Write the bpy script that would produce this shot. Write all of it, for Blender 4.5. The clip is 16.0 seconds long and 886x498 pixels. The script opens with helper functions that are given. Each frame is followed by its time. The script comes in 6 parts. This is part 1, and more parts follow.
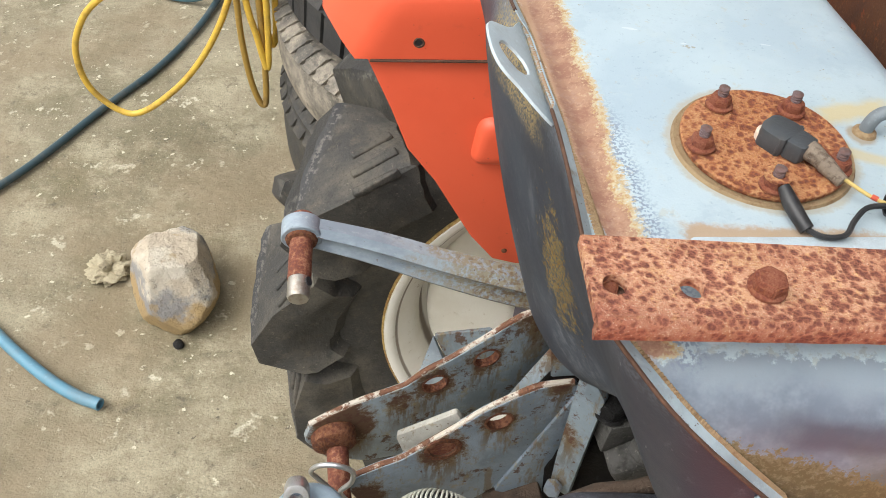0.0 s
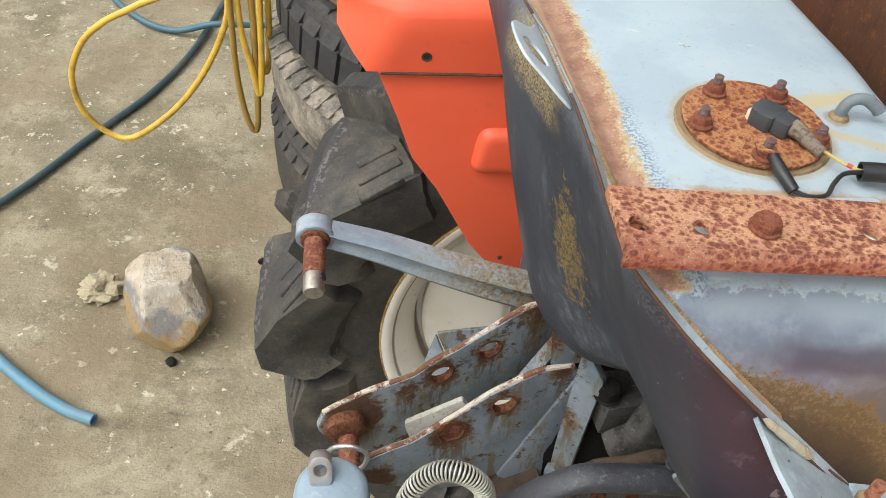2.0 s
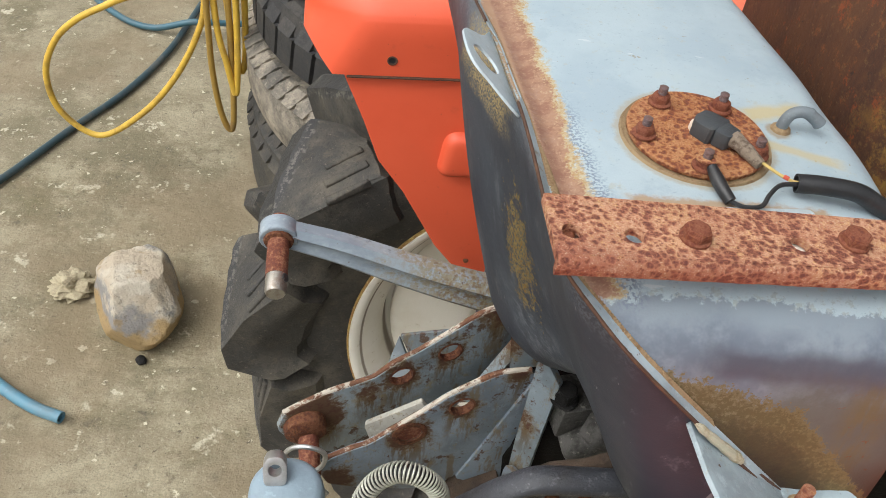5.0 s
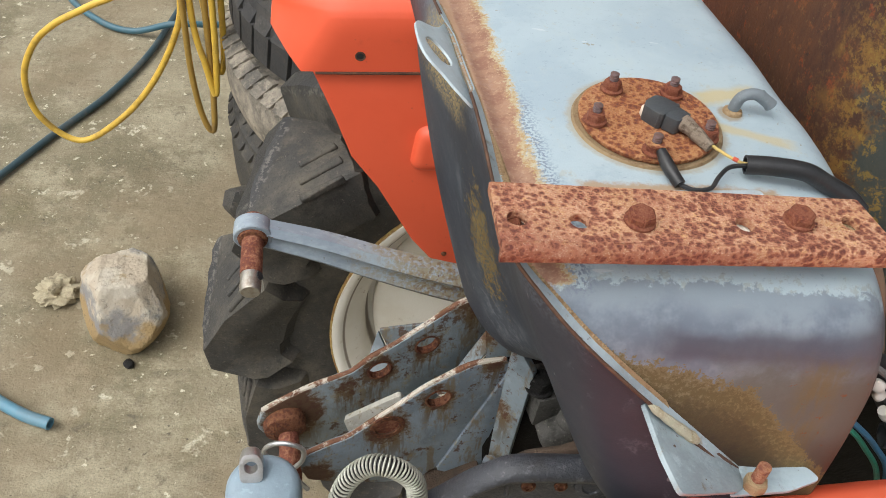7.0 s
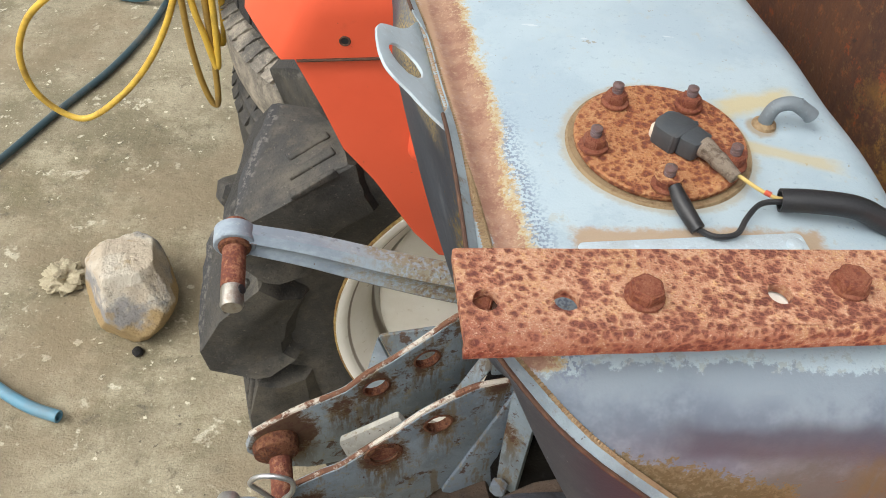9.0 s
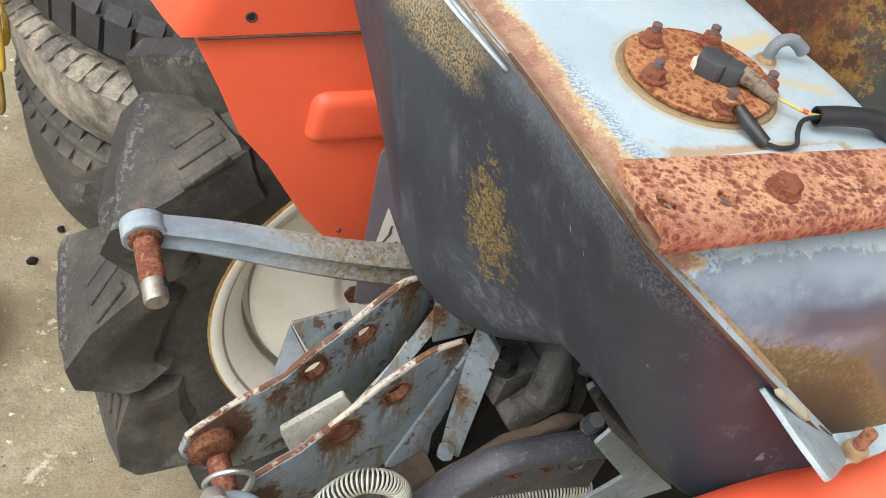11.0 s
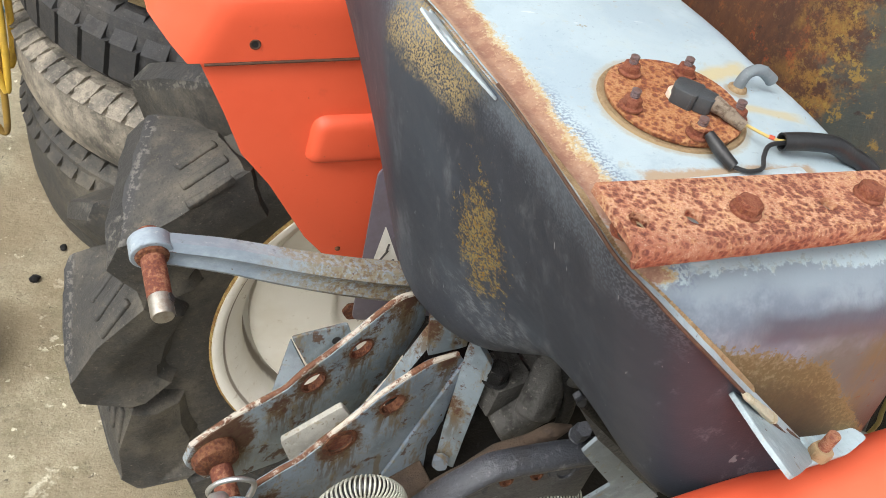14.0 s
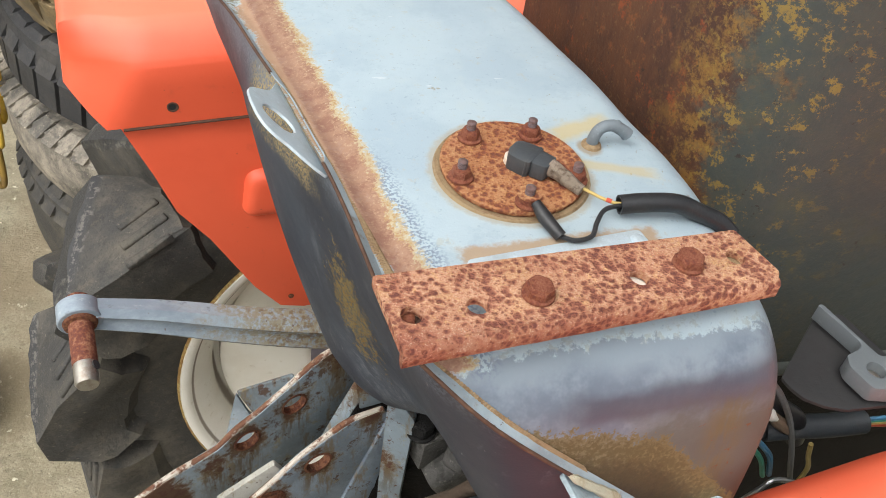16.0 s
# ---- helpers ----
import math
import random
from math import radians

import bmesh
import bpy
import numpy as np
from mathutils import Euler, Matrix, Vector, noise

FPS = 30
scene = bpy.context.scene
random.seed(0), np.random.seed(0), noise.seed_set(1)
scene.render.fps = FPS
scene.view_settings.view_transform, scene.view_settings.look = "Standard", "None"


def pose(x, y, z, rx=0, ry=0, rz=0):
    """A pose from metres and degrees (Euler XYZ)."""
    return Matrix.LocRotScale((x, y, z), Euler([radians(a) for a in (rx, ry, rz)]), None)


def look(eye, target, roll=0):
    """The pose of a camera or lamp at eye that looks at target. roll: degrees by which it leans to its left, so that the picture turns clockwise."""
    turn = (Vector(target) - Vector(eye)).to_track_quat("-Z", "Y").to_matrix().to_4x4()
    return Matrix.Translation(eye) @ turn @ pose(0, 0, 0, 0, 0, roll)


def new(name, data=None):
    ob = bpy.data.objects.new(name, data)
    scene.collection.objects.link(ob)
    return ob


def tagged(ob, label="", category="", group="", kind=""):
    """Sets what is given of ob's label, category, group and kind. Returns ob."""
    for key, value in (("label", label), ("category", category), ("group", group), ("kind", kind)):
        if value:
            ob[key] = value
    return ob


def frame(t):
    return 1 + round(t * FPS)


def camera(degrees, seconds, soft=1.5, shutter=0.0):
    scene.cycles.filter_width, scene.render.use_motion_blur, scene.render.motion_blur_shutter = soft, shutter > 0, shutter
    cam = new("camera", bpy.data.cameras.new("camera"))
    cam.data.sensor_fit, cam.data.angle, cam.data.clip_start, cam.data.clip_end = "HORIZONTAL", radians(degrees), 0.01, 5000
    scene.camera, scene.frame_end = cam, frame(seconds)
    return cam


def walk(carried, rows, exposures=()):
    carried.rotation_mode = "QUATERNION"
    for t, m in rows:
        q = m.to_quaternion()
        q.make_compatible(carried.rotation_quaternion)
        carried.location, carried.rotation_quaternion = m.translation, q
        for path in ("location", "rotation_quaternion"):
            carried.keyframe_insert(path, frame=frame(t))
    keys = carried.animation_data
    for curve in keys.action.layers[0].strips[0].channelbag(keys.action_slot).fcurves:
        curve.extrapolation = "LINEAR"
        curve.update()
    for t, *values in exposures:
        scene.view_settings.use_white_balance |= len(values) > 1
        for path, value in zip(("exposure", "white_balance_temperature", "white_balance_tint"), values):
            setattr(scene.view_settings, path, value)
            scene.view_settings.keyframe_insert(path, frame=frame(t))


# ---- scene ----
cam = camera(55.0, 16.0, soft=0.9)
PATH = [
    (0, (-0.02, 0.008, 1.217), (0.033, 1.374, -0.244), 4.5),
    (0.5, (-0.046, -0.019, 1.224), (0.045, 1.377, -0.205), 4.2),
    (1, (-0.048, -0.04, 1.229), (0.058, 1.374, -0.181), 3.1),
    (1.5, (-0.05, -0.047, 1.227), (0.063, 1.378, -0.172), 5.0),
    (2, (-0.05, -0.052, 1.226), (0.066, 1.38, -0.165), 6.3),
    (2.5, (-0.043, -0.056, 1.23), (0.079, 1.38, -0.156), 6.8),
    (3, (-0.051, -0.062, 1.231), (0.092, 1.375, -0.153), 8.5),
    (3.5, (-0.044, -0.058, 1.232), (0.102, 1.382, -0.148), 8.9),
    (4, (-0.037, -0.058, 1.234), (0.113, 1.384, -0.144), 8.5),
    (6.3, (-0.02, -0.051, 1.23), (0.142, 1.373, -0.165), 8.0),
    (6.5, (-0.015, -0.055, 1.233), (0.149, 1.372, -0.159), 7.5),
    (7, (-0.014, -0.059, 1.235), (0.155, 1.367, -0.157), 6.8),
    (7.5, (-0.017, -0.054, 1.226), (0.156, 1.365, -0.172), 6.8),
    (7.7, (0.004, -0.023, 1.222), (0.171, 1.388, -0.185), 6.4),
    (7.8, (0.013, -0.002, 1.222), (0.185, 1.393, -0.2), 6.3),
    (8, (0.055, 0.041, 1.213), (0.176, 1.42, -0.231), 4.4),
    (8.2, (0.088, 0.061, 1.21), (0.14, 1.421, -0.256), 2.3),
    (8.5, (0.097, 0.044, 1.21), (0.14, 1.394, -0.265), 1.3),
    (8.7, (0.069, 0.022, 1.218), (0.116, 1.367, -0.261), 2.0),
    (10.8, (-0.113, 0.023, 1.189), (0.546, 1.294, -0.207), 14.9),
    (11, (-0.122, 0.016, 1.186), (0.538, 1.288, -0.209), 15.3),
    (11.5, (-0.146, 0.015, 1.188), (0.519, 1.298, -0.195), 17.1),
    (12, (-0.157, 0.013, 1.189), (0.514, 1.304, -0.183), 17.3),
    (12.5, (-0.165, 0.002, 1.185), (0.51, 1.297, -0.181), 18.0),
    (13, (-0.167, -0.006, 1.183), (0.505, 1.292, -0.182), 18.7),
    (13.5, (-0.156, -0.008, 1.192), (0.513, 1.294, -0.171), 17.9),
    (14, (-0.13, -0.004, 1.205), (0.54, 1.298, -0.157), 15.2),
    (14.5, (-0.119, -0.01, 1.221), (0.555, 1.316, -0.116), 13.5),
    (15, (-0.111, -0.005, 1.221), (0.558, 1.334, -0.105), 13.1),
    (15.5, (-0.064, -0.006, 1.234), (0.582, 1.339, -0.098), 11.8),
    (16, (-0.03, -0.005, 1.238), (0.538, 1.345, -0.123), 9.2),
]
EXPOSURES = [(0.0, 0.63), (1.0, 0.53), (2.0, 0.53), (3.0, 0.44), (4.0, 0.39), (7.5, 0.34), (8.5, 0.43), (10.8, 0.71), (12.5, 0.76), (14.0, 0.72), (16.0, 0.52)]
walk(cam, [(t, look(eye, target, roll)) for t, eye, target, roll in PATH], EXPOSURES)

# ---- world and light ----
world = bpy.data.worlds.new("world")
scene.world = world
world.use_nodes = True
wt = world.node_tree
sky = wt.nodes.new("ShaderNodeTexSky")
sky.sky_type = "NISHITA"
sky.sun_disc = False
sky.sun_elevation, sky.sun_rotation = radians(58), radians(225)
sky.air_density, sky.dust_density = 1.0, 5.0
cloud = wt.nodes.new("ShaderNodeHueSaturation")  # thin cloud greys the sky
cloud.inputs["Saturation"].default_value = 0.12
wt.links.new(sky.outputs[0], cloud.inputs["Color"])
wt.links.new(cloud.outputs[0], wt.nodes["Background"].inputs[0])
wt.nodes["Background"].inputs[1].default_value = 0.15
sun_data = bpy.data.lights.new("sun", "SUN")
sun_data.energy, sun_data.angle, sun_data.color = 1.3, radians(45), (1.0, 0.96, 0.91)
sun = new("sun", sun_data)
sun.matrix_world = look((-2.7, 0.1, 3.8), (0, 0.4, 0.7))


# ---- materials ----
class Mat:
    """A node material built up in layers on object coordinates (metres)."""

    def __init__(self, name, base, rough=0.5, metal=0.0, spec=0.5):
        self.m = bpy.data.materials.new(name)
        self.m.use_nodes = True
        self.t = self.m.node_tree
        self.n, self.l = self.t.nodes, self.t.links
        self.b = self.n["Principled BSDF"]
        self.b.inputs["Metallic"].default_value = metal
        self.b.inputs["Specular IOR Level"].default_value = spec
        self.co = self.n.new("ShaderNodeTexCoord").outputs["Object"]
        self.col = self.rgb(base)
        self.rgh = self.val(rough)
        self.height = None

    def rgb(self, c):
        n = self.n.new("ShaderNodeRGB")
        n.outputs[0].default_value = (*c, 1)
        return n.outputs[0]

    def val(self, v):
        n = self.n.new("ShaderNodeValue")
        n.outputs[0].default_value = v
        return n.outputs[0]

    def put(self, socket, v):
        if isinstance(v, (int, float)):
            socket.default_value = v
        else:
            self.l.new(v, socket)

    def math(self, op, a, b=0.0, c=0.0):
        n = self.n.new("ShaderNodeMath")
        n.operation = op
        for s, v in zip(n.inputs, (a, b, c)):
            self.put(s, v)
        return n.outputs[0]

    def xyz(self):
        n = self.n.new("ShaderNodeSeparateXYZ")
        self.l.new(self.co, n.inputs[0])
        return n.outputs

    def ramp(self, v, lo, hi):
        """0 at lo, 1 at hi (either order), smooth."""
        n = self.n.new("ShaderNodeMapRange")
        n.interpolation_type = "SMOOTHSTEP"
        self.put(n.inputs[0], v)
        n.inputs[1].default_value, n.inputs[2].default_value = (lo, hi) if lo < hi else (hi, lo)
        n.inputs[3].default_value, n.inputs[4].default_value = (0, 1) if lo < hi else (1, 0)
        return n.outputs[0]

    def noise(self, scale, detail=4.0, rough=0.6, stretch=(1, 1, 1), offset=(0, 0, 0), distort=0.0):
        mp = self.n.new("ShaderNodeMapping")
        mp.inputs["Scale"].default_value = stretch
        mp.inputs["Location"].default_value = offset
        self.l.new(self.co, mp.inputs[0])
        n = self.n.new("ShaderNodeTexNoise")
        n.inputs["Scale"].default_value, n.inputs["Detail"].default_value = scale, detail
        n.inputs["Roughness"].default_value, n.inputs["Distortion"].default_value = rough, distort
        self.l.new(mp.outputs[0], n.inputs["Vector"])
        return n.outputs["Fac"]

    def cells(self, scale, stretch=(1, 1, 1), warp=0.0, feature="F1"):
        mp = self.n.new("ShaderNodeMapping")
        mp.inputs["Scale"].default_value = stretch
        self.l.new(self.co, mp.inputs[0])
        v = mp.outputs[0]
        if warp:
            w = self.n.new("ShaderNodeTexNoise")
            w.inputs["Scale"].default_value = scale * 1.5
            self.l.new(self.co, w.inputs["Vector"])
            mx = self.n.new("ShaderNodeVectorMath")
            mx.operation = "MULTIPLY_ADD"
            self.l.new(w.outputs["Color"], mx.inputs[0])
            mx.inputs[1].default_value = (warp / scale,) * 3
            self.l.new(v, mx.inputs[2])
            v = mx.outputs[0]
        n = self.n.new("ShaderNodeTexVoronoi")
        n.feature = feature
        n.inputs["Scale"].default_value = scale
        self.l.new(v, n.inputs["Vector"])
        return n.outputs["Distance"]

    def away(self, p, stretch=(1, 1, 1)):
        """Distance from a point."""
        n = self.n.new("ShaderNodeVectorMath")
        n.operation = "SUBTRACT"
        self.l.new(self.co, n.inputs[0])
        n.inputs[1].default_value = p
        k = self.n.new("ShaderNodeVectorMath")
        k.operation = "MULTIPLY"
        self.l.new(n.outputs[0], k.inputs[0])
        k.inputs[1].default_value = stretch
        q = self.n.new("ShaderNodeVectorMath")
        q.operation = "LENGTH"
        self.l.new(k.outputs[0], q.inputs[0])
        return q.outputs["Value"]

    def over(self, mask, colour, amount=1.0, rough=None, lift=0.0):
        f = self.math("MULTIPLY", mask, amount)
        mx = self.n.new("ShaderNodeMix")
        mx.data_type = "RGBA"
        self.l.new(f, mx.inputs[0])
        self.l.new(self.col, mx.inputs[6])
        mx.inputs[7].default_value = (*colour, 1)
        self.col = mx.outputs[2]
        if rough is not None:
            r = self.n.new("ShaderNodeMix")
            self.l.new(f, r.inputs[0])
            self.l.new(self.rgh, r.inputs[2])
            r.inputs[3].default_value = rough
            self.rgh = r.outputs[0]
        if lift:
            self.raise_by(f, lift)
        return self

    def raise_by(self, v, metres):
        h = self.math("MULTIPLY", v, metres)
        self.height = h if self.height is None else self.math("ADD", self.height, h)

    def vary(self, amount=0.08):
        """A little difference in brightness from piece to piece."""
        o = self.n.new("ShaderNodeObjectInfo")
        k = self.math("MULTIPLY_ADD", o.outputs["Random"], 2 * amount, 1 - amount)
        h = self.n.new("ShaderNodeHueSaturation")
        self.l.new(k, h.inputs["Value"])
        self.l.new(self.col, h.inputs["Color"])
        self.col = h.outputs[0]
        return self

    def done(self):
        self.l.new(self.col, self.b.inputs["Base Color"])
        self.l.new(self.rgh, self.b.inputs["Roughness"])
        if self.height is not None:
            bp = self.n.new("ShaderNodeBump")
            bp.inputs["Strength"].default_value, bp.inputs["Distance"].default_value = 1.0, 1.0
            self.l.new(self.height, bp.inputs["Height"])
            self.l.new(bp.outputs[0], self.b.inputs["Normal"])
        return self.m


def m_concrete():
    m = Mat("concrete", (0.285, 0.25, 0.172), 0.85, spec=0.3)
    m.over(m.ramp(m.noise(2.6, 6, 0.66), 0.40, 0.60), (0.155, 0.137, 0.082), 0.8)
    m.over(m.ramp(m.noise(7.0, 6, 0.72, offset=(3, 1, 0)), 0.46, 0.66), (0.40, 0.36, 0.252), 0.75)
    m.over(m.ramp(m.noise(5.0, 5, 0.7, offset=(8, 3, 0)), 0.56, 0.70), (0.15, 0.135, 0.070), 0.6)
    m.over(m.ramp(m.noise(26, 6, 0.75), 0.54, 0.68), (0.105, 0.09, 0.065), 0.65)
    m.over(m.ramp(m.noise(13, 4, 0.7, offset=(5, 2, 0)), 0.62, 0.67), (0.60, 0.56, 0.43), 0.75)
    m.over(m.ramp(m.noise(40, 4, 0.6, offset=(1, 7, 0)), 0.645, 0.69), (0.66, 0.62, 0.47), 0.85)
    m.over(m.ramp(m.noise(95, 4, 0.7, offset=(4, 7, 0)), 0.60, 0.68), (0.50, 0.46, 0.33), 0.4)
    m.over(m.ramp(m.noise(70, 3, 0.6, offset=(2, 1, 0)), 0.68, 0.72), (0.05, 0.042, 0.032), 0.7)
    m.over(m.ramp(m.noise(300, 4, 0.75), 0.48, 0.64), (0.12, 0.10, 0.07), 0.35)
    m.over(m.ramp(m.noise(150, 4, 0.75, offset=(9, 9, 0)), 0.56, 0.66), (0.46, 0.42, 0.30), 0.3)
    m.over(m.ramp(m.noise(1.7, 5, 0.65, offset=(2, 6, 0)), 0.46, 0.60), (0.22, 0.172, 0.108), 0.6)
    m.raise_by(m.noise(260, 4, 0.7), 0.0016)
    m.raise_by(m.noise(30, 5, 0.7), 0.006)
    return m.done()


PAINT = (0.34, 0.43, 0.48)


def m_tank_top():
    m = Mat("tank_paint_faded", (0.365, 0.452, 0.495), 0.42, spec=0.4)
    x, y, z = m.xyz()
    m.over(m.ramp(m.noise(14, 4, 0.6), 0.42, 0.62), (0.295, 0.378, 0.435), 0.7)
    m.over(m.ramp(m.noise(60, 5, 0.65), 0.55, 0.72), (0.38, 0.45, 0.46), 0.5)
    m.over(m.ramp(m.noise(420, 3, 0.6), 0.60, 0.74), (0.20, 0.25, 0.30), 0.45)
    m.over(m.ramp(m.noise(30, 6, 0.75, offset=(5, 1, 1)), 0.52, 0.66), (0.28, 0.36, 0.415), 0.5)
    m.over(m.ramp(m.noise(120, 5, 0.75, offset=(1, 5, 1)), 0.60, 0.68), (0.36, 0.36, 0.30), 0.5)
    m.over(m.ramp(m.noise(90, 2, 0.5, stretch=(0.5, 2, 1), offset=(8, 2, 1)), 0.735, 0.75), (0.56, 0.60, 0.60), 0.5)
    m.over(m.ramp(m.noise(170, 3, 0.6, offset=(3, 8, 1)), 0.70, 0.73), (0.24, 0.20, 0.12), 0.7)
    # end face: slate band with shade and a dark reflection painted in, olive-brown grime creeping up from the foot,
    # ochre runs by the front edge
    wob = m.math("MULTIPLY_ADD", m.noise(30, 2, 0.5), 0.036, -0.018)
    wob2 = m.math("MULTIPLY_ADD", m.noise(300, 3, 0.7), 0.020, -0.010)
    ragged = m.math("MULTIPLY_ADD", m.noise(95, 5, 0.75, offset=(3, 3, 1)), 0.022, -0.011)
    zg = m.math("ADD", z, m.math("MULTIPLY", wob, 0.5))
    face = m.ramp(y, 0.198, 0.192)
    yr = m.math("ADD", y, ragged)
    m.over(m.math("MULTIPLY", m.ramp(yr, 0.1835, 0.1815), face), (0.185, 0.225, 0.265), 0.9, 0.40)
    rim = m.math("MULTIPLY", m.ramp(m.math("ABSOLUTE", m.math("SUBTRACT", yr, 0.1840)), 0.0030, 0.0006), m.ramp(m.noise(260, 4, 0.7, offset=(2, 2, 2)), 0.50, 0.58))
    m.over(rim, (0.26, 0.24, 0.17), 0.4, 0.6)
    # deeper slate and plum band: reflection of dark surroundings put into the colour
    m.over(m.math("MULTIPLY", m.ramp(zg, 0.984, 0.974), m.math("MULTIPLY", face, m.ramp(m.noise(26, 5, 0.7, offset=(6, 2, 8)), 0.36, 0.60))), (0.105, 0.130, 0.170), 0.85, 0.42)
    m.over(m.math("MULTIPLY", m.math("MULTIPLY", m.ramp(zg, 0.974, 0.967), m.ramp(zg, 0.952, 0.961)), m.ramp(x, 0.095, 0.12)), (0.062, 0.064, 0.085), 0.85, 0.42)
    # darker and rougher low on the front half
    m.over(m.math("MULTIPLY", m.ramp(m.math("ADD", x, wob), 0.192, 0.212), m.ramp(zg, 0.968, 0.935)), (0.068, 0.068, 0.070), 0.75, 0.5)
    front_dark = m.math("MULTIPLY", m.ramp(m.math("ADD", x, wob), 0.118, 0.155), m.ramp(m.math("ADD", zg, ragged), 0.966, 0.946))
    m.over(front_dark, (0.088, 0.088, 0.068), 0.85, 0.62)
    # ochre runs
    dx = m.math("ABSOLUTE", m.math("SUBTRACT", m.math("ADD", x, m.math("MULTIPLY", ragged, 0.8)), 0.1850))
    run = m.math("MULTIPLY", m.ramp(dx, 0.015, 0.002), m.ramp(m.math("ADD", zg, ragged), 0.966, 0.950))
    m.over(m.math("MULTIPLY", run, m.ramp(m.noise(60, 5, 0.7, stretch=(2.0, 1, 0.4), offset=(1, 0, 4)), 0.34, 0.54)), (0.125, 0.098, 0.046), 0.8, 0.6)
    m.over(m.math("MULTIPLY", m.math("MULTIPLY", m.ramp(zg, 0.960, 0.945), m.ramp(x, 0.160, 0.175)), m.ramp(m.noise(190, 4, 0.7, offset=(8, 1, 4)), 0.63, 0.68)), (0.17, 0.072, 0.028), 0.85, 0.8)
    # dark brown towards the bottom by the front edge
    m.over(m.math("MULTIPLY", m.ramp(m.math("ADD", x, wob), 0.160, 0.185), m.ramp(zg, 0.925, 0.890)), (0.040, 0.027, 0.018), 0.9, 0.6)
    # grime, darker towards the bottom
    lim = m.math("MINIMUM", m.math("MULTIPLY_ADD", x, -0.28, 0.9866), m.math("MULTIPLY_ADD", x, -1.1, 1.1145))
    g = m.math("ADD", m.math("SUBTRACT", lim, z), m.math("ADD", wob2, m.math("MULTIPLY", ragged, 0.55)))
    g = m.math("ADD", g, m.math("MULTIPLY_ADD", m.noise(900, 3, 0.7, offset=(7, 1, 1)), 0.010, -0.005))
    m.over(m.ramp(g, -0.0010, 0.0012), (0.165, 0.122, 0.050), 0.88, 0.75, lift=0.00010)
    m.over(m.math("MULTIPLY", m.ramp(g, 0.0005, 0.0060), m.ramp(m.noise(420, 4, 0.75, offset=(3, 1, 1)), 0.36, 0.54)), (0.100, 0.074, 0.030), 0.9, 0.75)
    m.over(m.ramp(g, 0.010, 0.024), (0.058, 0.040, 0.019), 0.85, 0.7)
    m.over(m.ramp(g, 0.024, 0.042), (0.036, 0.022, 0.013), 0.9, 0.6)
    on_top = m.ramp(z, 0.977, 0.983)
    # dark spatter beside the seam band, then the band and its fringe
    d = m.math("SUBTRACT", x, m.math("MULTIPLY_ADD", y, -0.125, 0.0836))
    dn = m.math("ADD", d, m.math("MULTIPLY_ADD", m.noise(45, 5, 0.65), 0.022, -0.011))
    da = m.math("ABSOLUTE", dn)
    spat = m.math("MULTIPLY", m.ramp(m.math("ABSOLUTE", m.math("SUBTRACT", dn, 0.0125)), 0.011, 0.001), m.ramp(m.noise(700, 2, 0.5), 0.47, 0.56))
    spat = m.math("MULTIPLY", m.math("MULTIPLY", spat, m.ramp(y, 0.33, 0.29)), on_top)
    m.over(spat, (0.14, 0.175, 0.24), 0.85)
    da = m.math("ADD", da, m.math("MULTIPLY", m.math("SUBTRACT", 1.0, on_top), 0.05))
    da = m.math("ADD", da, m.math("MULTIPLY_ADD", y, -0.02, 0.0048))
    fr = m.math("ADD", da, m.math("MULTIPLY_ADD", m.noise(560, 5, 0.8), 0.017, -0.0085))
    m.over(m.math("MULTIPLY", m.ramp(fr, 0.0128, 0.0092), m.ramp(dn, -0.004, 0.004)), (0.43, 0.34, 0.18), 0.85, 0.75)
    m.over(m.math("MULTIPLY", m.ramp(fr, 0.0105, 0.0078), m.ramp(m.noise(300, 4, 0.7, offset=(2, 5, 1)), 0.44, 0.56)), (0.33, 0.20, 0.075), 0.85, 0.75)
    m.over(m.ramp(fr, 0.0082, 0.0062), (0.31, 0.180, 0.122), 0.92, 0.8)
    m.over(m.math("MULTIPLY", m.ramp(fr, 0.0072, 0.005), m.ramp(m.noise(75, 5, 0.75), 0.44, 0.60)), (0.20, 0.092, 0.062), 0.7)
    m.over(m.math("MULTIPLY", m.ramp(fr, 0.0082, 0.006), m.ramp(m.noise(480, 4, 0.7, offset=(6, 6, 1)), 0.52, 0.68)), (0.48, 0.35, 0.22), 0.5)
    m.over(m.math("MULTIPLY", m.ramp(d, -0.003, -0.006), m.ramp(fr, 0.0100, 0.008)), (0.42, 0.27, 0.17), 0.7)
    m.over(m.math("MULTIPLY", m.ramp(m.math("ABSOLUTE", m.math("ADD", d, 0.001)), 0.0045, 0.0010), on_top), (0.19, 0.095, 0.065), 0.4)
    # ring round the sender and the run from the vent pipe
    r = m.away((0.1225, 0.2885, 0.987), (1, 1, 0.3))
    rn = m.math("ADD", r, m.math("MULTIPLY_ADD", m.noise(120, 4, 0.7), 0.008, -0.004))
    m.over(m.ramp(rn, 0.0425, 0.0395), (0.34, 0.29, 0.19), 0.6, 0.7)
    soak = m.math("MULTIPLY_ADD", m.noise(70, 5, 0.65), 0.020, -0.010)
    skew = m.math("MULTIPLY_ADD", x, -0.33, m.math("ADD", y, 0.057))  # the upper run climbs towards the far front
    up = m.math("MAXIMUM", m.math("MULTIPLY", m.math("ABSOLUTE", m.math("SUBTRACT", skew, 0.3200)), 2.2), m.math("SUBTRACT", m.math("ABSOLUTE", m.math("SUBTRACT", x, 0.172)), 0.006))
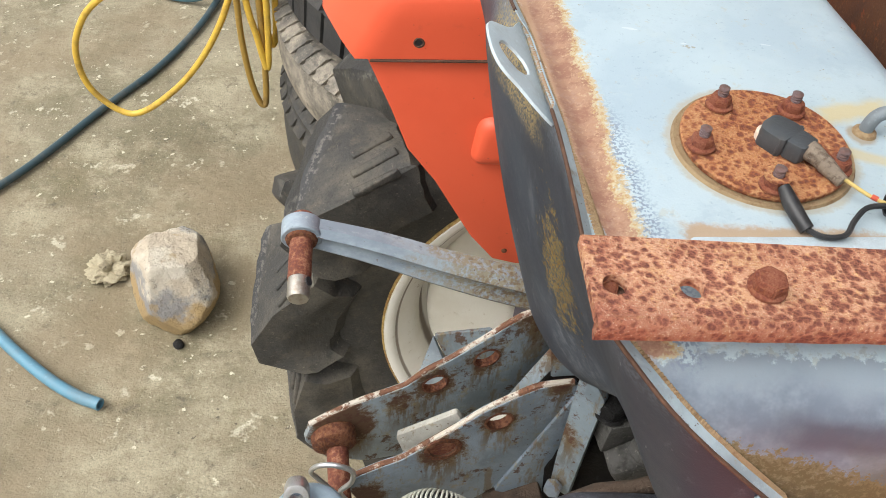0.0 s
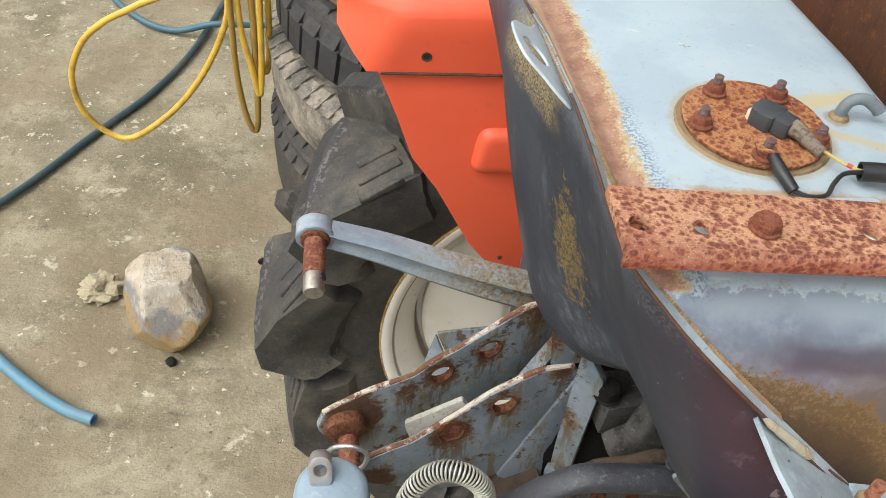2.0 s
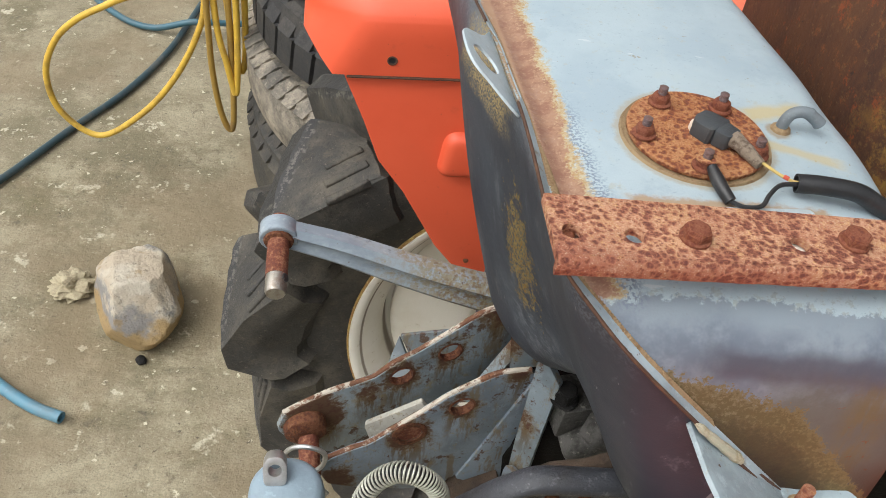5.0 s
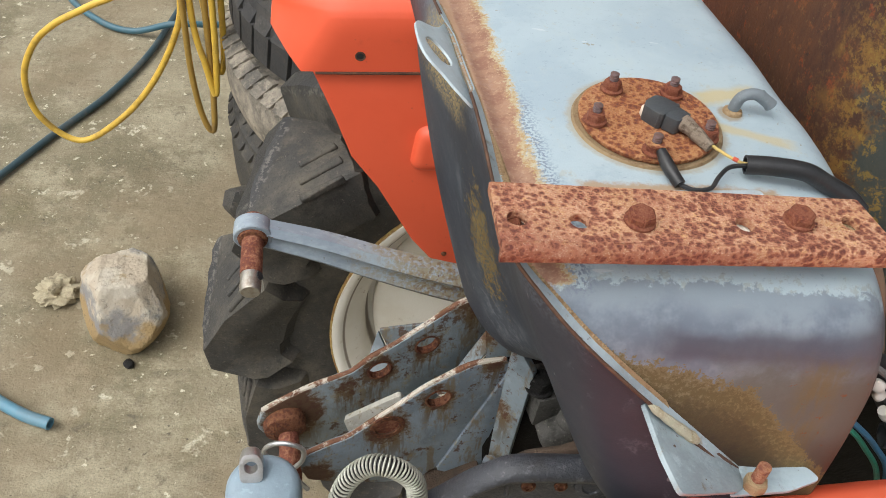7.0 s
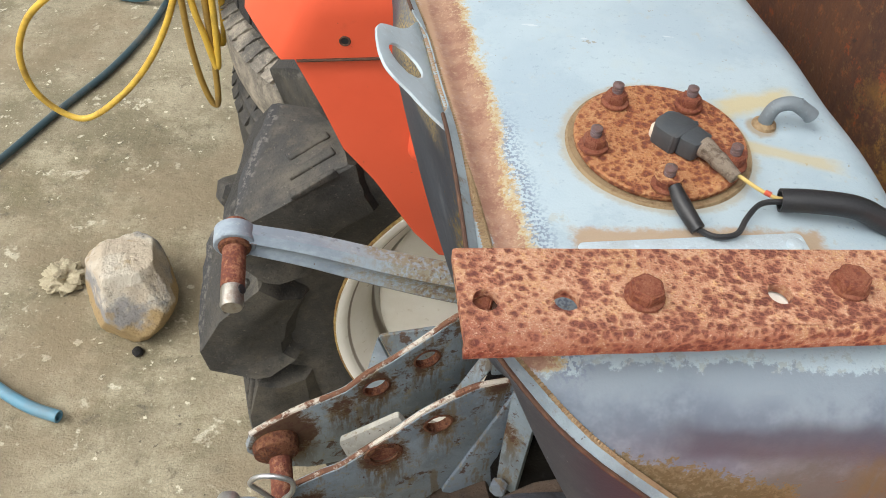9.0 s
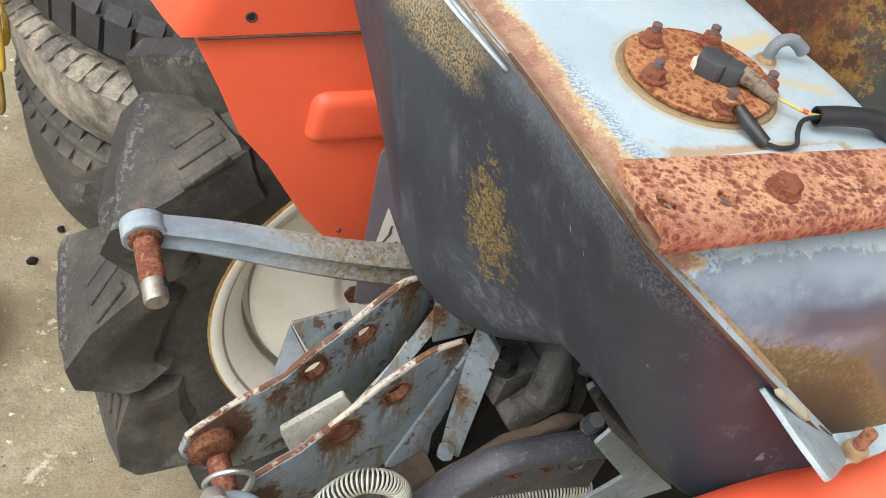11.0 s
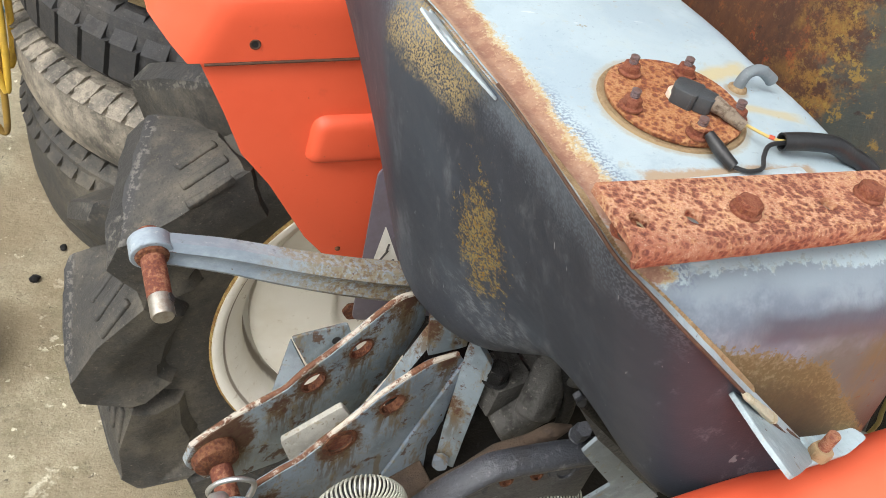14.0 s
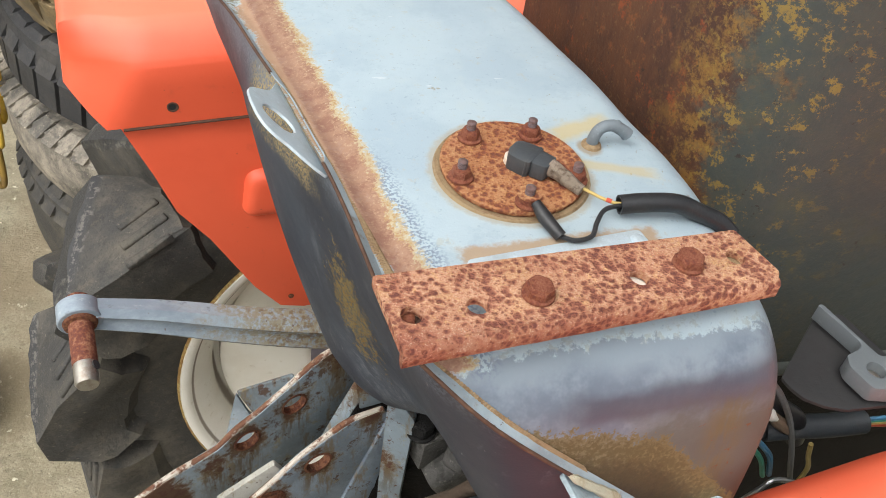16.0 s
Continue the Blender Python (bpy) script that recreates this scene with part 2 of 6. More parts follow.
    m.over(m.math("MULTIPLY", m.ramp(m.math("ADD", up, soak), 0.020, 0.005), on_top), (0.46, 0.38, 0.19), 0.8, 0.65)
    skew2 = m.math("MULTIPLY_ADD", x, 0.29, y)
    lo = m.math("MAXIMUM", m.math("MULTIPLY", m.math("ABSOLUTE", m.math("SUBTRACT", skew2, 0.3360)), 3.4), m.math("SUBTRACT", m.math("ABSOLUTE", m.math("SUBTRACT", x, 0.176)), 0.006))
    m.over(m.math("MULTIPLY", m.ramp(m.math("ADD", lo, soak), 0.020, 0.005), on_top), (0.45, 0.37, 0.19), 0.7, 0.65)
    h = m.away((0.1705, 0.302, 0.987), (1, 1, 0.3))
    m.over(m.ramp(m.math("ADD", h, m.math("MULTIPLY", soak, 0.4)), 0.0075, 0.0045), (0.27, 0.19, 0.09), 0.7, 0.7)
    # rust creeping from under the name strip
    s = m.math("MAXIMUM", m.math("SUBTRACT", m.math("ABSOLUTE", m.math("SUBTRACT", x, 0.127)), 0.043), m.math("SUBTRACT", m.math("ABSOLUTE", m.math("SUBTRACT", y, 0.2245)), 0.012))
    sn = m.math("ADD", s, m.math("MULTIPLY_ADD", m.noise(150, 4, 0.7), 0.012, -0.006))
    m.over(m.ramp(sn, 0.007, 0.002), (0.34, 0.23, 0.13), 0.85, 0.75)
    m.raise_by(m.noise(900, 3, 0.6), 0.00012)
    m.raise_by(m.noise(18, 3, 0.5), 0.0012)
    return m.done()


def m_tank_rear():
    # dark slate base, lowered further to put the side's shade into it
    m = Mat("tank_paint_dark_shaded", (0.049, 0.059, 0.075), 0.50, spec=0.20)
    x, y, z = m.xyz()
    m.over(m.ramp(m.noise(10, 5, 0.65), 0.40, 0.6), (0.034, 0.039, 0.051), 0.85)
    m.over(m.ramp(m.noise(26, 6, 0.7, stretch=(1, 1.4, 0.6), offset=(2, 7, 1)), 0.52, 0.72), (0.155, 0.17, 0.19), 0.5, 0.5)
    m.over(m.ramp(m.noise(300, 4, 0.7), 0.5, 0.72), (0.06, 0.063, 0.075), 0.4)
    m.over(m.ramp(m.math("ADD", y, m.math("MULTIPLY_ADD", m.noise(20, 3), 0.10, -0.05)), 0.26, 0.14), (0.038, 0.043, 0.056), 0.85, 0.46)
    # faded strip under the seam
    d = m.math("SUBTRACT", z, m.math("MULTIPLY_ADD", m.noise(40, 5, 0.7), 0.05, 0.935))
    m.over(m.math("MULTIPLY", m.ramp(d, 0.0, 0.028), m.ramp(y, 0.19, 0.26)), (0.20, 0.24, 0.285), 0.42, 0.6)
    m.over(m.math("MULTIPLY", m.ramp(d, -0.012, 0.020), m.ramp(m.noise(620, 3, 0.7, offset=(4, 2, 1)), 0.46, 0.58)), (0.19, 0.225, 0.265), 0.4, 0.6)
    m.over(m.ramp(m.noise(55, 6, 0.75, stretch=(1, 1, 0.7), offset=(7, 7, 2)), 0.58, 0.72), (0.115, 0.13, 0.152), 0.6)
    ry = m.ramp(m.math("ABSOLUTE", m.math("SUBTRACT", y, m.math("MULTIPLY_ADD", m.noise(40, 3), 0.06, 0.335))), 0.055, 0.03)
    g = m.math("MULTIPLY", m.math("MULTIPLY", m.ramp(m.math("ADD", z, m.math("MULTIPLY_ADD", m.noise(90, 4, 0.7), 0.03, -0.015)), 0.945, 0.96), ry), m.ramp(m.noise(720, 4, 0.7), 0.42, 0.56))
    m.over(g, (0.36, 0.28, 0.14), 0.9, 0.85)
    # the worn, lichen-yellow patch
    p = m.away((0.06, 0.311, 0.880), (0.3, 0.66, 0.29))
    pn = m.math("ADD", p, m.math("MULTIPLY_ADD", m.noise(120, 6, 0.8, offset=(0, 4, 4)), 0.060, -0.030))
    patch = m.math("MULTIPLY", m.ramp(pn, 0.0125, 0.0095), m.ramp(m.noise(560, 5, 0.75), 0.46, 0.53))
    m.over(patch, (0.30, 0.225, 0.085), 0.92, 0.85, lift=0.0004)
    m.over(m.math("MULTIPLY", patch, m.ramp(m.noise(300, 3, 0.6, offset=(5, 5, 5)), 0.5, 0.6)), (0.24, 0.13, 0.03), 0.8)
    # pale rub marks on the belly and small scratches
    b = m.away((0.08, 0.30, 0.810), (0.3, 0.45, 0.9))
    bn = m.math("ADD", b, m.math("MULTIPLY_ADD", m.noise(70, 5, 0.7, stretch=(1, 1, 2)), 0.05, -0.025))
    m.over(m.math("MULTIPLY", m.ramp(bn, 0.034, 0.012), m.ramp(m.noise(95, 6, 0.8, stretch=(1, 0.8, 1.3)), 0.50, 0.62)), (0.20, 0.215, 0.235), 0.5, 0.6)
    m.over(m.ramp(m.noise(75, 3, 0.6, stretch=(1, 5, 1), offset=(4, 0, 0)), 0.735, 0.755), (0.36, 0.37, 0.38), 0.5)
    m.over(m.ramp(m.noise(48, 3, 0.6, stretch=(1, 4, 0.8), offset=(9, 1, 5)), 0.725, 0.74), (0.32, 0.33, 0.34), 0.5)
    m.over(m.ramp(m.noise(620, 2, 0.5), 0.76, 0.78), (0.4, 0.41, 0.42), 0.6)
    m.raise_by(m.noise(15, 3, 0.5), 0.0022)
    m.raise_by(m.noise(800, 3, 0.6), 0.0001)
    return m.done()


def m_rust(name="rust", base=(0.43, 0.190, 0.090), pits=430, stretch=(0.8, 1.15, 1), dark=(0.105, 0.026, 0.022), amount=0.75, more=0.06, rough_up=1.0, blotch=0.0):
    m = Mat(name, base, 0.82, spec=0.25)
    m.over(m.ramp(m.noise(55, 5, 0.65), 0.42, 0.62), (0.80 * base[0], 0.70 * base[1], 0.66 * base[2]), 0.7)
    m.over(m.ramp(m.noise(330, 4, 0.7), 0.52, 0.68), (min(1.0, 1.18 * base[0]), 1.30 * base[1], 0.9 * base[2]), 0.7)
    m.over(m.ramp(m.noise(150, 4, 0.7, offset=(4, 4, 4)), 0.56, 0.68), (min(1.0, 1.22 * base[0]), 1.45 * base[1], 1.5 * base[2]), 0.6)
    if blotch:
        m.over(m.ramp(m.noise(40, 5, 0.7, offset=(7, 2, 3)), 0.50, 0.62), (0.52, 0.305, 0.150), blotch)
        m.over(m.ramp(m.noise(32, 5, 0.7, offset=(1, 9, 3)), 0.54, 0.66), (0.34, 0.115, 0.07), blotch)
        # folded side, darker, redder and smoother
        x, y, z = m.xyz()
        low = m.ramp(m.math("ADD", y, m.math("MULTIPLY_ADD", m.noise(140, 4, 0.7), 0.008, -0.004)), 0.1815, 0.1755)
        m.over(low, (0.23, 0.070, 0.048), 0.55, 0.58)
    grain = m.noise(1250, 4, 0.75, offset=(3, 8, 5))
    m.over(m.ramp(grain, 0.53, 0.66), (min(1.0, 1.22 * base[0]), 1.55 * base[1], 1.75 * base[2]), 0.75)
    m.over(m.ramp(grain, 0.47, 0.36), (0.70 * base[0], 0.52 * base[1], 0.46 * base[2]), 0.7)
    drift = m.noise(0.16 * pits, 4, 0.65, offset=(2, 2, 7))
    for size, part_of, lot in ((pits, 1.0, 0.0), (1.8 * pits, 0.75, -0.10)):  # large and small pits, thick in some places and sparse in others
        c = m.cells(size, stretch, warp=0.45)
        cn = m.math("ADD", c, m.math("MULTIPLY_ADD", drift, 1.3, -0.65 - more - lot))
        cn = m.math("ADD", cn, m.math("MULTIPLY_ADD", m.noise(0.9 * size, 3, 0.6, offset=(size, 1, 4)), 0.7, -0.35))
        m.over(m.ramp(cn, 0.62, 0.28), (0.62 * base[0], 0.42 * base[1], 0.40 * base[2]), (0.25 + 0.7 * amount) * part_of)
        m.over(m.ramp(cn, 0.42, 0.10), dark, amount * part_of, 0.62)
        m.raise_by(m.ramp(cn, 0.50, 0.15), -0.00035 * rough_up * part_of)
    m.raise_by(grain, 0.0006 * rough_up)
    m.raise_by(m.noise(120, 3, 0.6), 0.0009 * rough_up)
    return m.done()


def m_rusty_paint(name, base=PAINT, worn=0.5, rust=(0.088, 0.045, 0.024), spots=()):
    """Grey-blue paint with rust breaking through; spots: places with a rust bloom, x, y, z, radius."""
    m = Mat(name, base, 0.5, spec=0.4)
    m.over(m.ramp(m.noise(22, 5, 0.65), 0.4, 0.62), tuple(0.62 * c for c in base), 0.8)
    m.over(m.ramp(m.noise(60, 6, 0.75, offset=(6, 1, 1)), 0.54, 0.66), tuple(1.25 * c for c in base), 0.5)
    m.over(m.ramp(m.noise(52, 6, 0.7, stretch=(1.4, 1, 0.38), offset=(1, 3, 7)), 0.62 - 0.12 * worn, 0.72 - 0.12 * worn), (0.165, 0.112, 0.048), 0.7, 0.75)
    m.over(m.ramp(m.noise(95, 5, 0.7), 0.60 - 0.06 * worn, 0.74 - 0.06 * worn), (0.26, 0.20, 0.09), 0.6, 0.75)
    w = m.noise(38, 6, 0.75, offset=(2, 5, 1))
    m.over(m.ramp(w, 0.74 - 0.2 * worn, 0.80 - 0.2 * worn), rust, 0.9, 0.85)
    m.over(m.ramp(m.noise(180, 4, 0.6, offset=(1, 2, 9)), 0.66, 0.70), (0.085, 0.04, 0.02), 0.9, 0.85)
    for sx, sy, sz, r in spots:
        a = m.away((sx, sy, sz), (1, 0.2, 0.8))
        an = m.math("ADD", a, m.math("MULTIPLY_ADD", m.noise(85, 6, 0.78), 0.055, -0.0275))
        # runs of rust water below the bloom
        x, y, z = m.xyz()
        dx = m.math("ABSOLUTE", m.math("SUBTRACT", m.math("ADD", x, m.math("MULTIPLY_ADD", m.noise(60, 3, 0.6), 0.012, -0.006)), sx))
        fall = m.math("MULTIPLY", m.ramp(z, sz - r - 0.045, sz - r), m.ramp(z, sz + 0.004, sz - 0.004))
        run = m.math("MULTIPLY", m.math("MULTIPLY", m.ramp(dx, r + 0.004, 0.4 * r), fall), m.ramp(m.noise(110, 5, 0.7, stretch=(1.6, 1, 0.22), offset=(3, 1, 2)), 0.42, 0.58))
        m.over(run, (0.105, 0.068, 0.030), 0.9, 0.75)
        m.over(m.ramp(an, r + 0.004, r - 0.006), (0.155, 0.105, 0.046), 0.8, 0.8)
        m.over(m.ramp(an, r - 0.001, r - 0.008), rust, 0.95, 0.85)
        m.over(m.math("MULTIPLY", m.ramp(an, r, r - 0.006), m.ramp(m.noise(160, 5, 0.75), 0.46, 0.60)), (0.075, 0.030, 0.018), 0.8)
    m.raise_by(m.noise(500, 4, 0.6), 0.0003)
    m.raise_by(m.noise(60, 4, 0.6), 0.0008)
    return m.done()


def m_edge():
    m = Mat("worn_edge", (0.14, 0.068, 0.042), 0.85, spec=0.25)
    m.over(m.ramp(m.noise(34, 5, 0.7, offset=(3, 1, 2)), 0.46, 0.53), (0.52, 0.48, 0.41), 0.88, 0.6)
    m.over(m.ramp(m.noise(120, 5, 0.75), 0.53, 0.62), (0.20, 0.095, 0.055), 0.8)
    m.over(m.ramp(m.noise(240, 4, 0.7, offset=(5, 5, 5)), 0.58, 0.66), (0.075, 0.034, 0.022), 0.8)
    m.raise_by(m.noise(260, 4, 0.7), 0.0009)
    return m.done()


def m_arm():
    m = Mat("lift_arm_paint", (0.30, 0.36, 0.41), 0.45, spec=0.45)
    x, y, z = m.xyz()
    m.over(m.ramp(m.noise(24, 6, 0.7, stretch=(0.5, 1, 1)), 0.42, 0.62), (0.19, 0.235, 0.28), 0.8)
    m.over(m.ramp(m.noise(130, 5, 0.7, stretch=(0.4, 1, 1)), 0.58, 0.68), (0.42, 0.47, 0.49), 0.6)
    m.over(m.ramp(m.noise(60, 5, 0.7, stretch=(0.5, 1, 1), offset=(3, 2, 1)), 0.62, 0.70), (0.10, 0.11, 0.12), 0.6)
    u = m.math("ADD", x, m.math("MULTIPLY_ADD", m.noise(45, 6, 0.78, stretch=(0.6, 1, 1)), 0.20, -0.10))
    m.over(m.math("MULTIPLY", m.ramp(u, -0.045, 0.02), m.ramp(m.noise(210, 4, 0.7), 0.38, 0.56)), (0.27, 0.215, 0.115), 0.8, 0.8)
    m.over(m.math("MULTIPLY", m.ramp(u, 0.0, 0.05), m.ramp(m.noise(150, 4, 0.7, offset=(4, 4, 1)), 0.46, 0.60)), (0.15, 0.085, 0.035), 0.7, 0.85)
    m.over(m.ramp(m.noise(200, 4, 0.6, offset=(1, 2, 9)), 0.68, 0.72), (0.12, 0.06, 0.03), 0.85, 0.85)
    m.raise_by(m.noise(300, 4, 0.65), 0.0004)
    m.raise_by(m.noise(50, 4, 0.6, stretch=(0.5, 1, 1)), 0.0009)
    return m.done()


def m_plain(name, base, rough=0.5, metal=0.0, dirt=(0.12, 0.10, 0.07), amount=0.5, scale=40, bump=0.0004, spec=0.5, light=None):
    m = Mat(name, base, rough, metal, spec)
    m.over(m.ramp(m.noise(scale, 5, 0.65), 0.45, 0.7), dirt, amount, min(1.0, rough + 0.25))
    m.over(m.ramp(m.noise(scale * 7, 3, 0.6), 0.58, 0.75), light or tuple(min(1, 1.35 * c + 0.01) for c in base), 0.5)
    m.raise_by(m.noise(scale * 9, 4, 0.65), bump)
    return m.done()


def m_orange():
    m = Mat("orange_paint", (0.78, 0.112, 0.047), 0.46, spec=0.5)
    m.over(m.ramp(m.noise(6, 4, 0.6), 0.45, 0.7), (0.68, 0.088, 0.034), 0.7)
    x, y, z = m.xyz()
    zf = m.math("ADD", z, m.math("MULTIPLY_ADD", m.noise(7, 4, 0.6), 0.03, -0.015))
    m.over(m.ramp(zf, 0.868, 0.892), (0.82, 0.225, 0.125), 0.7, 0.55)  # sky sheen on the top, painted in as paler orange
    m.over(m.ramp(m.noise(45, 4, 0.65), 0.62, 0.8), (0.55, 0.085, 0.04), 0.35, 0.6)
    m.over(m.ramp(m.noise(260, 2, 0.5), 0.74, 0.77), (0.25, 0.05, 0.03), 0.5)
    m.raise_by(m.noise(700, 3, 0.6), 0.00008)
    m.raise_by(m.noise(9, 2, 0.5), 0.0012)
    return m.done()


def m_rubber(name, base=(0.045, 0.044, 0.041), dust=(0.155, 0.137, 0.104), amount=0.6, grime=0.5, tread=False):
    m = Mat(name, base, 0.68, spec=0.4)
    m.over(m.ramp(m.noise(9, 6, 0.7), 0.50 - 0.12 * grime, 0.68), dust, amount, 0.9)
    m.over(m.ramp(m.noise(26, 6, 0.72, offset=(3, 3, 3)), 0.50, 0.62), tuple(0.5 * c for c in base), 0.6, 0.6)
    m.over(m.ramp(m.noise(52, 6, 0.75), 0.54, 0.68), tuple(0.75 * c for c in dust), 0.6, 0.9)
    m.over(m.ramp(m.noise(170, 5, 0.75, stretch=(1, 1, 2.4)), 0.60, 0.70), tuple(min(1, 1.6 * c) for c in dust), 0.55)
    m.over(m.ramp(m.noise(420, 3, 0.7), 0.52, 0.70), tuple(0.5 * c for c in base), 0.5)
    if tread:  # bars rubbed dark and smooth along their ridges, with chipped pale edges
        r = m.math("ADD", m.away((0.222, 0.0, 0.395), (1, 0, 1)), m.math("MULTIPLY_ADD", m.noise(45, 5, 0.7), 0.010, -0.005))
        m.over(m.ramp(r, 0.4275, 0.4330), (0.030, 0.031, 0.033), 0.85, 0.5)
        chips = m.math("MULTIPLY", m.ramp(m.math("ABSOLUTE", m.math("SUBTRACT", r, 0.4325)), 0.0045, 0.0015), m.ramp(m.noise(130, 4, 0.7, offset=(5, 2, 7)), 0.50, 0.58))
        m.over(chips, (0.22, 0.208, 0.18), 0.5, 0.9)
    m.raise_by(m.noise(420, 4, 0.7), 0.0006)
    m.raise_by(m.noise(35, 4, 0.6), 0.0025)
    return m.done()


def m_shell():
    m = Mat("rusted_sheet", (0.098, 0.043, 0.021), 0.70, spec=0.35)
    x, y, z = m.xyz()
    m.over(m.ramp(m.noise(14, 6, 0.72, stretch=(1, 1, 0.5)), 0.42, 0.60), (0.052, 0.025, 0.018), 0.85)
    m.over(m.ramp(m.noise(75, 6, 0.75), 0.54, 0.68), (0.23, 0.085, 0.028), 0.65)
    m.over(m.ramp(m.noise(210, 4, 0.7, offset=(2, 2, 2)), 0.58, 0.68), (0.19, 0.12, 0.05), 0.5)
    # old olive paint that is left further round, with lichen-yellow wear
    u = m.math("ADD", m.math("SUBTRACT", x, y), m.math("MULTIPLY_ADD", m.noise(18, 6, 0.75), 0.20, -0.10))
    m.over(m.math("MULTIPLY", m.ramp(u, -0.125, -0.06), m.ramp(m.noise(85, 6, 0.8, offset=(1, 8, 2)), 0.46, 0.58)), (0.23, 0.125, 0.030), 0.85, 0.65)
    m.over(m.math("MULTIPLY", m.ramp(u, -0.05, -0.11), m.ramp(m.noise(46, 6, 0.8, offset=(4, 1, 6)), 0.58, 0.66)), (0.26, 0.065, 0.022), 0.75, 0.8)
    m.over(m.ramp(u, -0.070, -0.035), (0.050, 0.062, 0.058), 0.94, 0.46)
    m.over(m.math("MULTIPLY", m.ramp(u, -0.08, -0.04), m.ramp(m.noise(30, 5, 0.7, offset=(5, 5, 3)), 0.52, 0.68)), (0.070, 0.072, 0.050), 0.7, 0.6)
    m.over(m.math("MULTIPLY", m.math("MULTIPLY", m.ramp(u, -0.10, -0.06), m.ramp(u, 0.10, -0.04)), m.ramp(m.noise(85, 6, 0.8, offset=(3, 3, 3)), 0.54, 0.60)), (0.25, 0.165, 0.040), 0.85, 0.75)
    m.over(m.ramp(m.noise(130, 5, 0.75, offset=(7, 3, 3)), 0.62, 0.68), (0.035, 0.022, 0.018), 0.8)
    m.raise_by(m.noise(160, 5, 0.7), 0.0008)
    return m.done()


def m_rock():
    m = Mat("limestone", (0.58, 0.50, 0.38), 0.9, spec=0.25)
    x, y, z = m.xyz()
    m.over(m.ramp(m.noise(14, 4, 0.6), 0.46, 0.6), (0.70, 0.65, 0.54), 0.8)
    zn = m.math("ADD", z, m.math("MULTIPLY_ADD", m.noise(16, 4, 0.6), 0.10, -0.05))
    # grey shadow tone of the lower flank, painted in
    m.over(m.math("MULTIPLY", m.ramp(zn, 0.108, 0.092), m.ramp(m.noise(9, 5, 0.7, offset=(4, 4, 1)), 0.40, 0.52)), (0.25, 0.255, 0.265), 0.8)
    m.over(m.ramp(zn, 0.066, 0.050), (0.46, 0.32, 0.145), 0.9)
    m.over(m.ramp(m.noise(20, 4, 0.6, offset=(9, 2, 1)), 0.60, 0.70), (0.40, 0.29, 0.15), 0.7)
    m.over(m.ramp(m.noise(110, 4, 0.7), 0.56, 0.7), (0.19, 0.155, 0.11), 0.6)
    m.raise_by(m.noise(60, 6, 0.75), 0.011)
    m.raise_by(m.noise(300, 4, 0.7), 0.0015)
    return m.done()


def m_rim():
    m = Mat("cream_rim_paint", (0.84, 0.82, 0.74), 0.4, spec=0.45)
    m.over(m.ramp(m.noise(9, 4, 0.6), 0.45, 0.66), (0.74, 0.70, 0.60), 0.7)
    m.over(m.ramp(m.noise(60, 5, 0.7), 0.60, 0.74), (0.40, 0.32, 0.19), 0.5, 0.7)
    m.over(m.ramp(m.noise(34, 6, 0.7, offset=(2, 1, 1)), 0.66, 0.70), (0.22, 0.10, 0.045), 0.8, 0.8)
    r = m.math("ADD", m.away((0.222, 0.0, 0.395), (1, 0, 1)), m.math("MULTIPLY_ADD", m.noise(40, 4, 0.7), 0.0016, -0.0008))
    # brown rings put the shade of the rim's grooves into its paint
    for at_r, w in ((0.2665, 0.0022), (0.2390, 0.0022)):
        m.over(m.ramp(m.math("ABSOLUTE", m.math("SUBTRACT", r, at_r)), w, 0.3 * w), (0.13, 0.085, 0.05), 0.75, 0.8)
    m.raise_by(m.noise(400, 3, 0.6), 0.0003)
    return m.done()


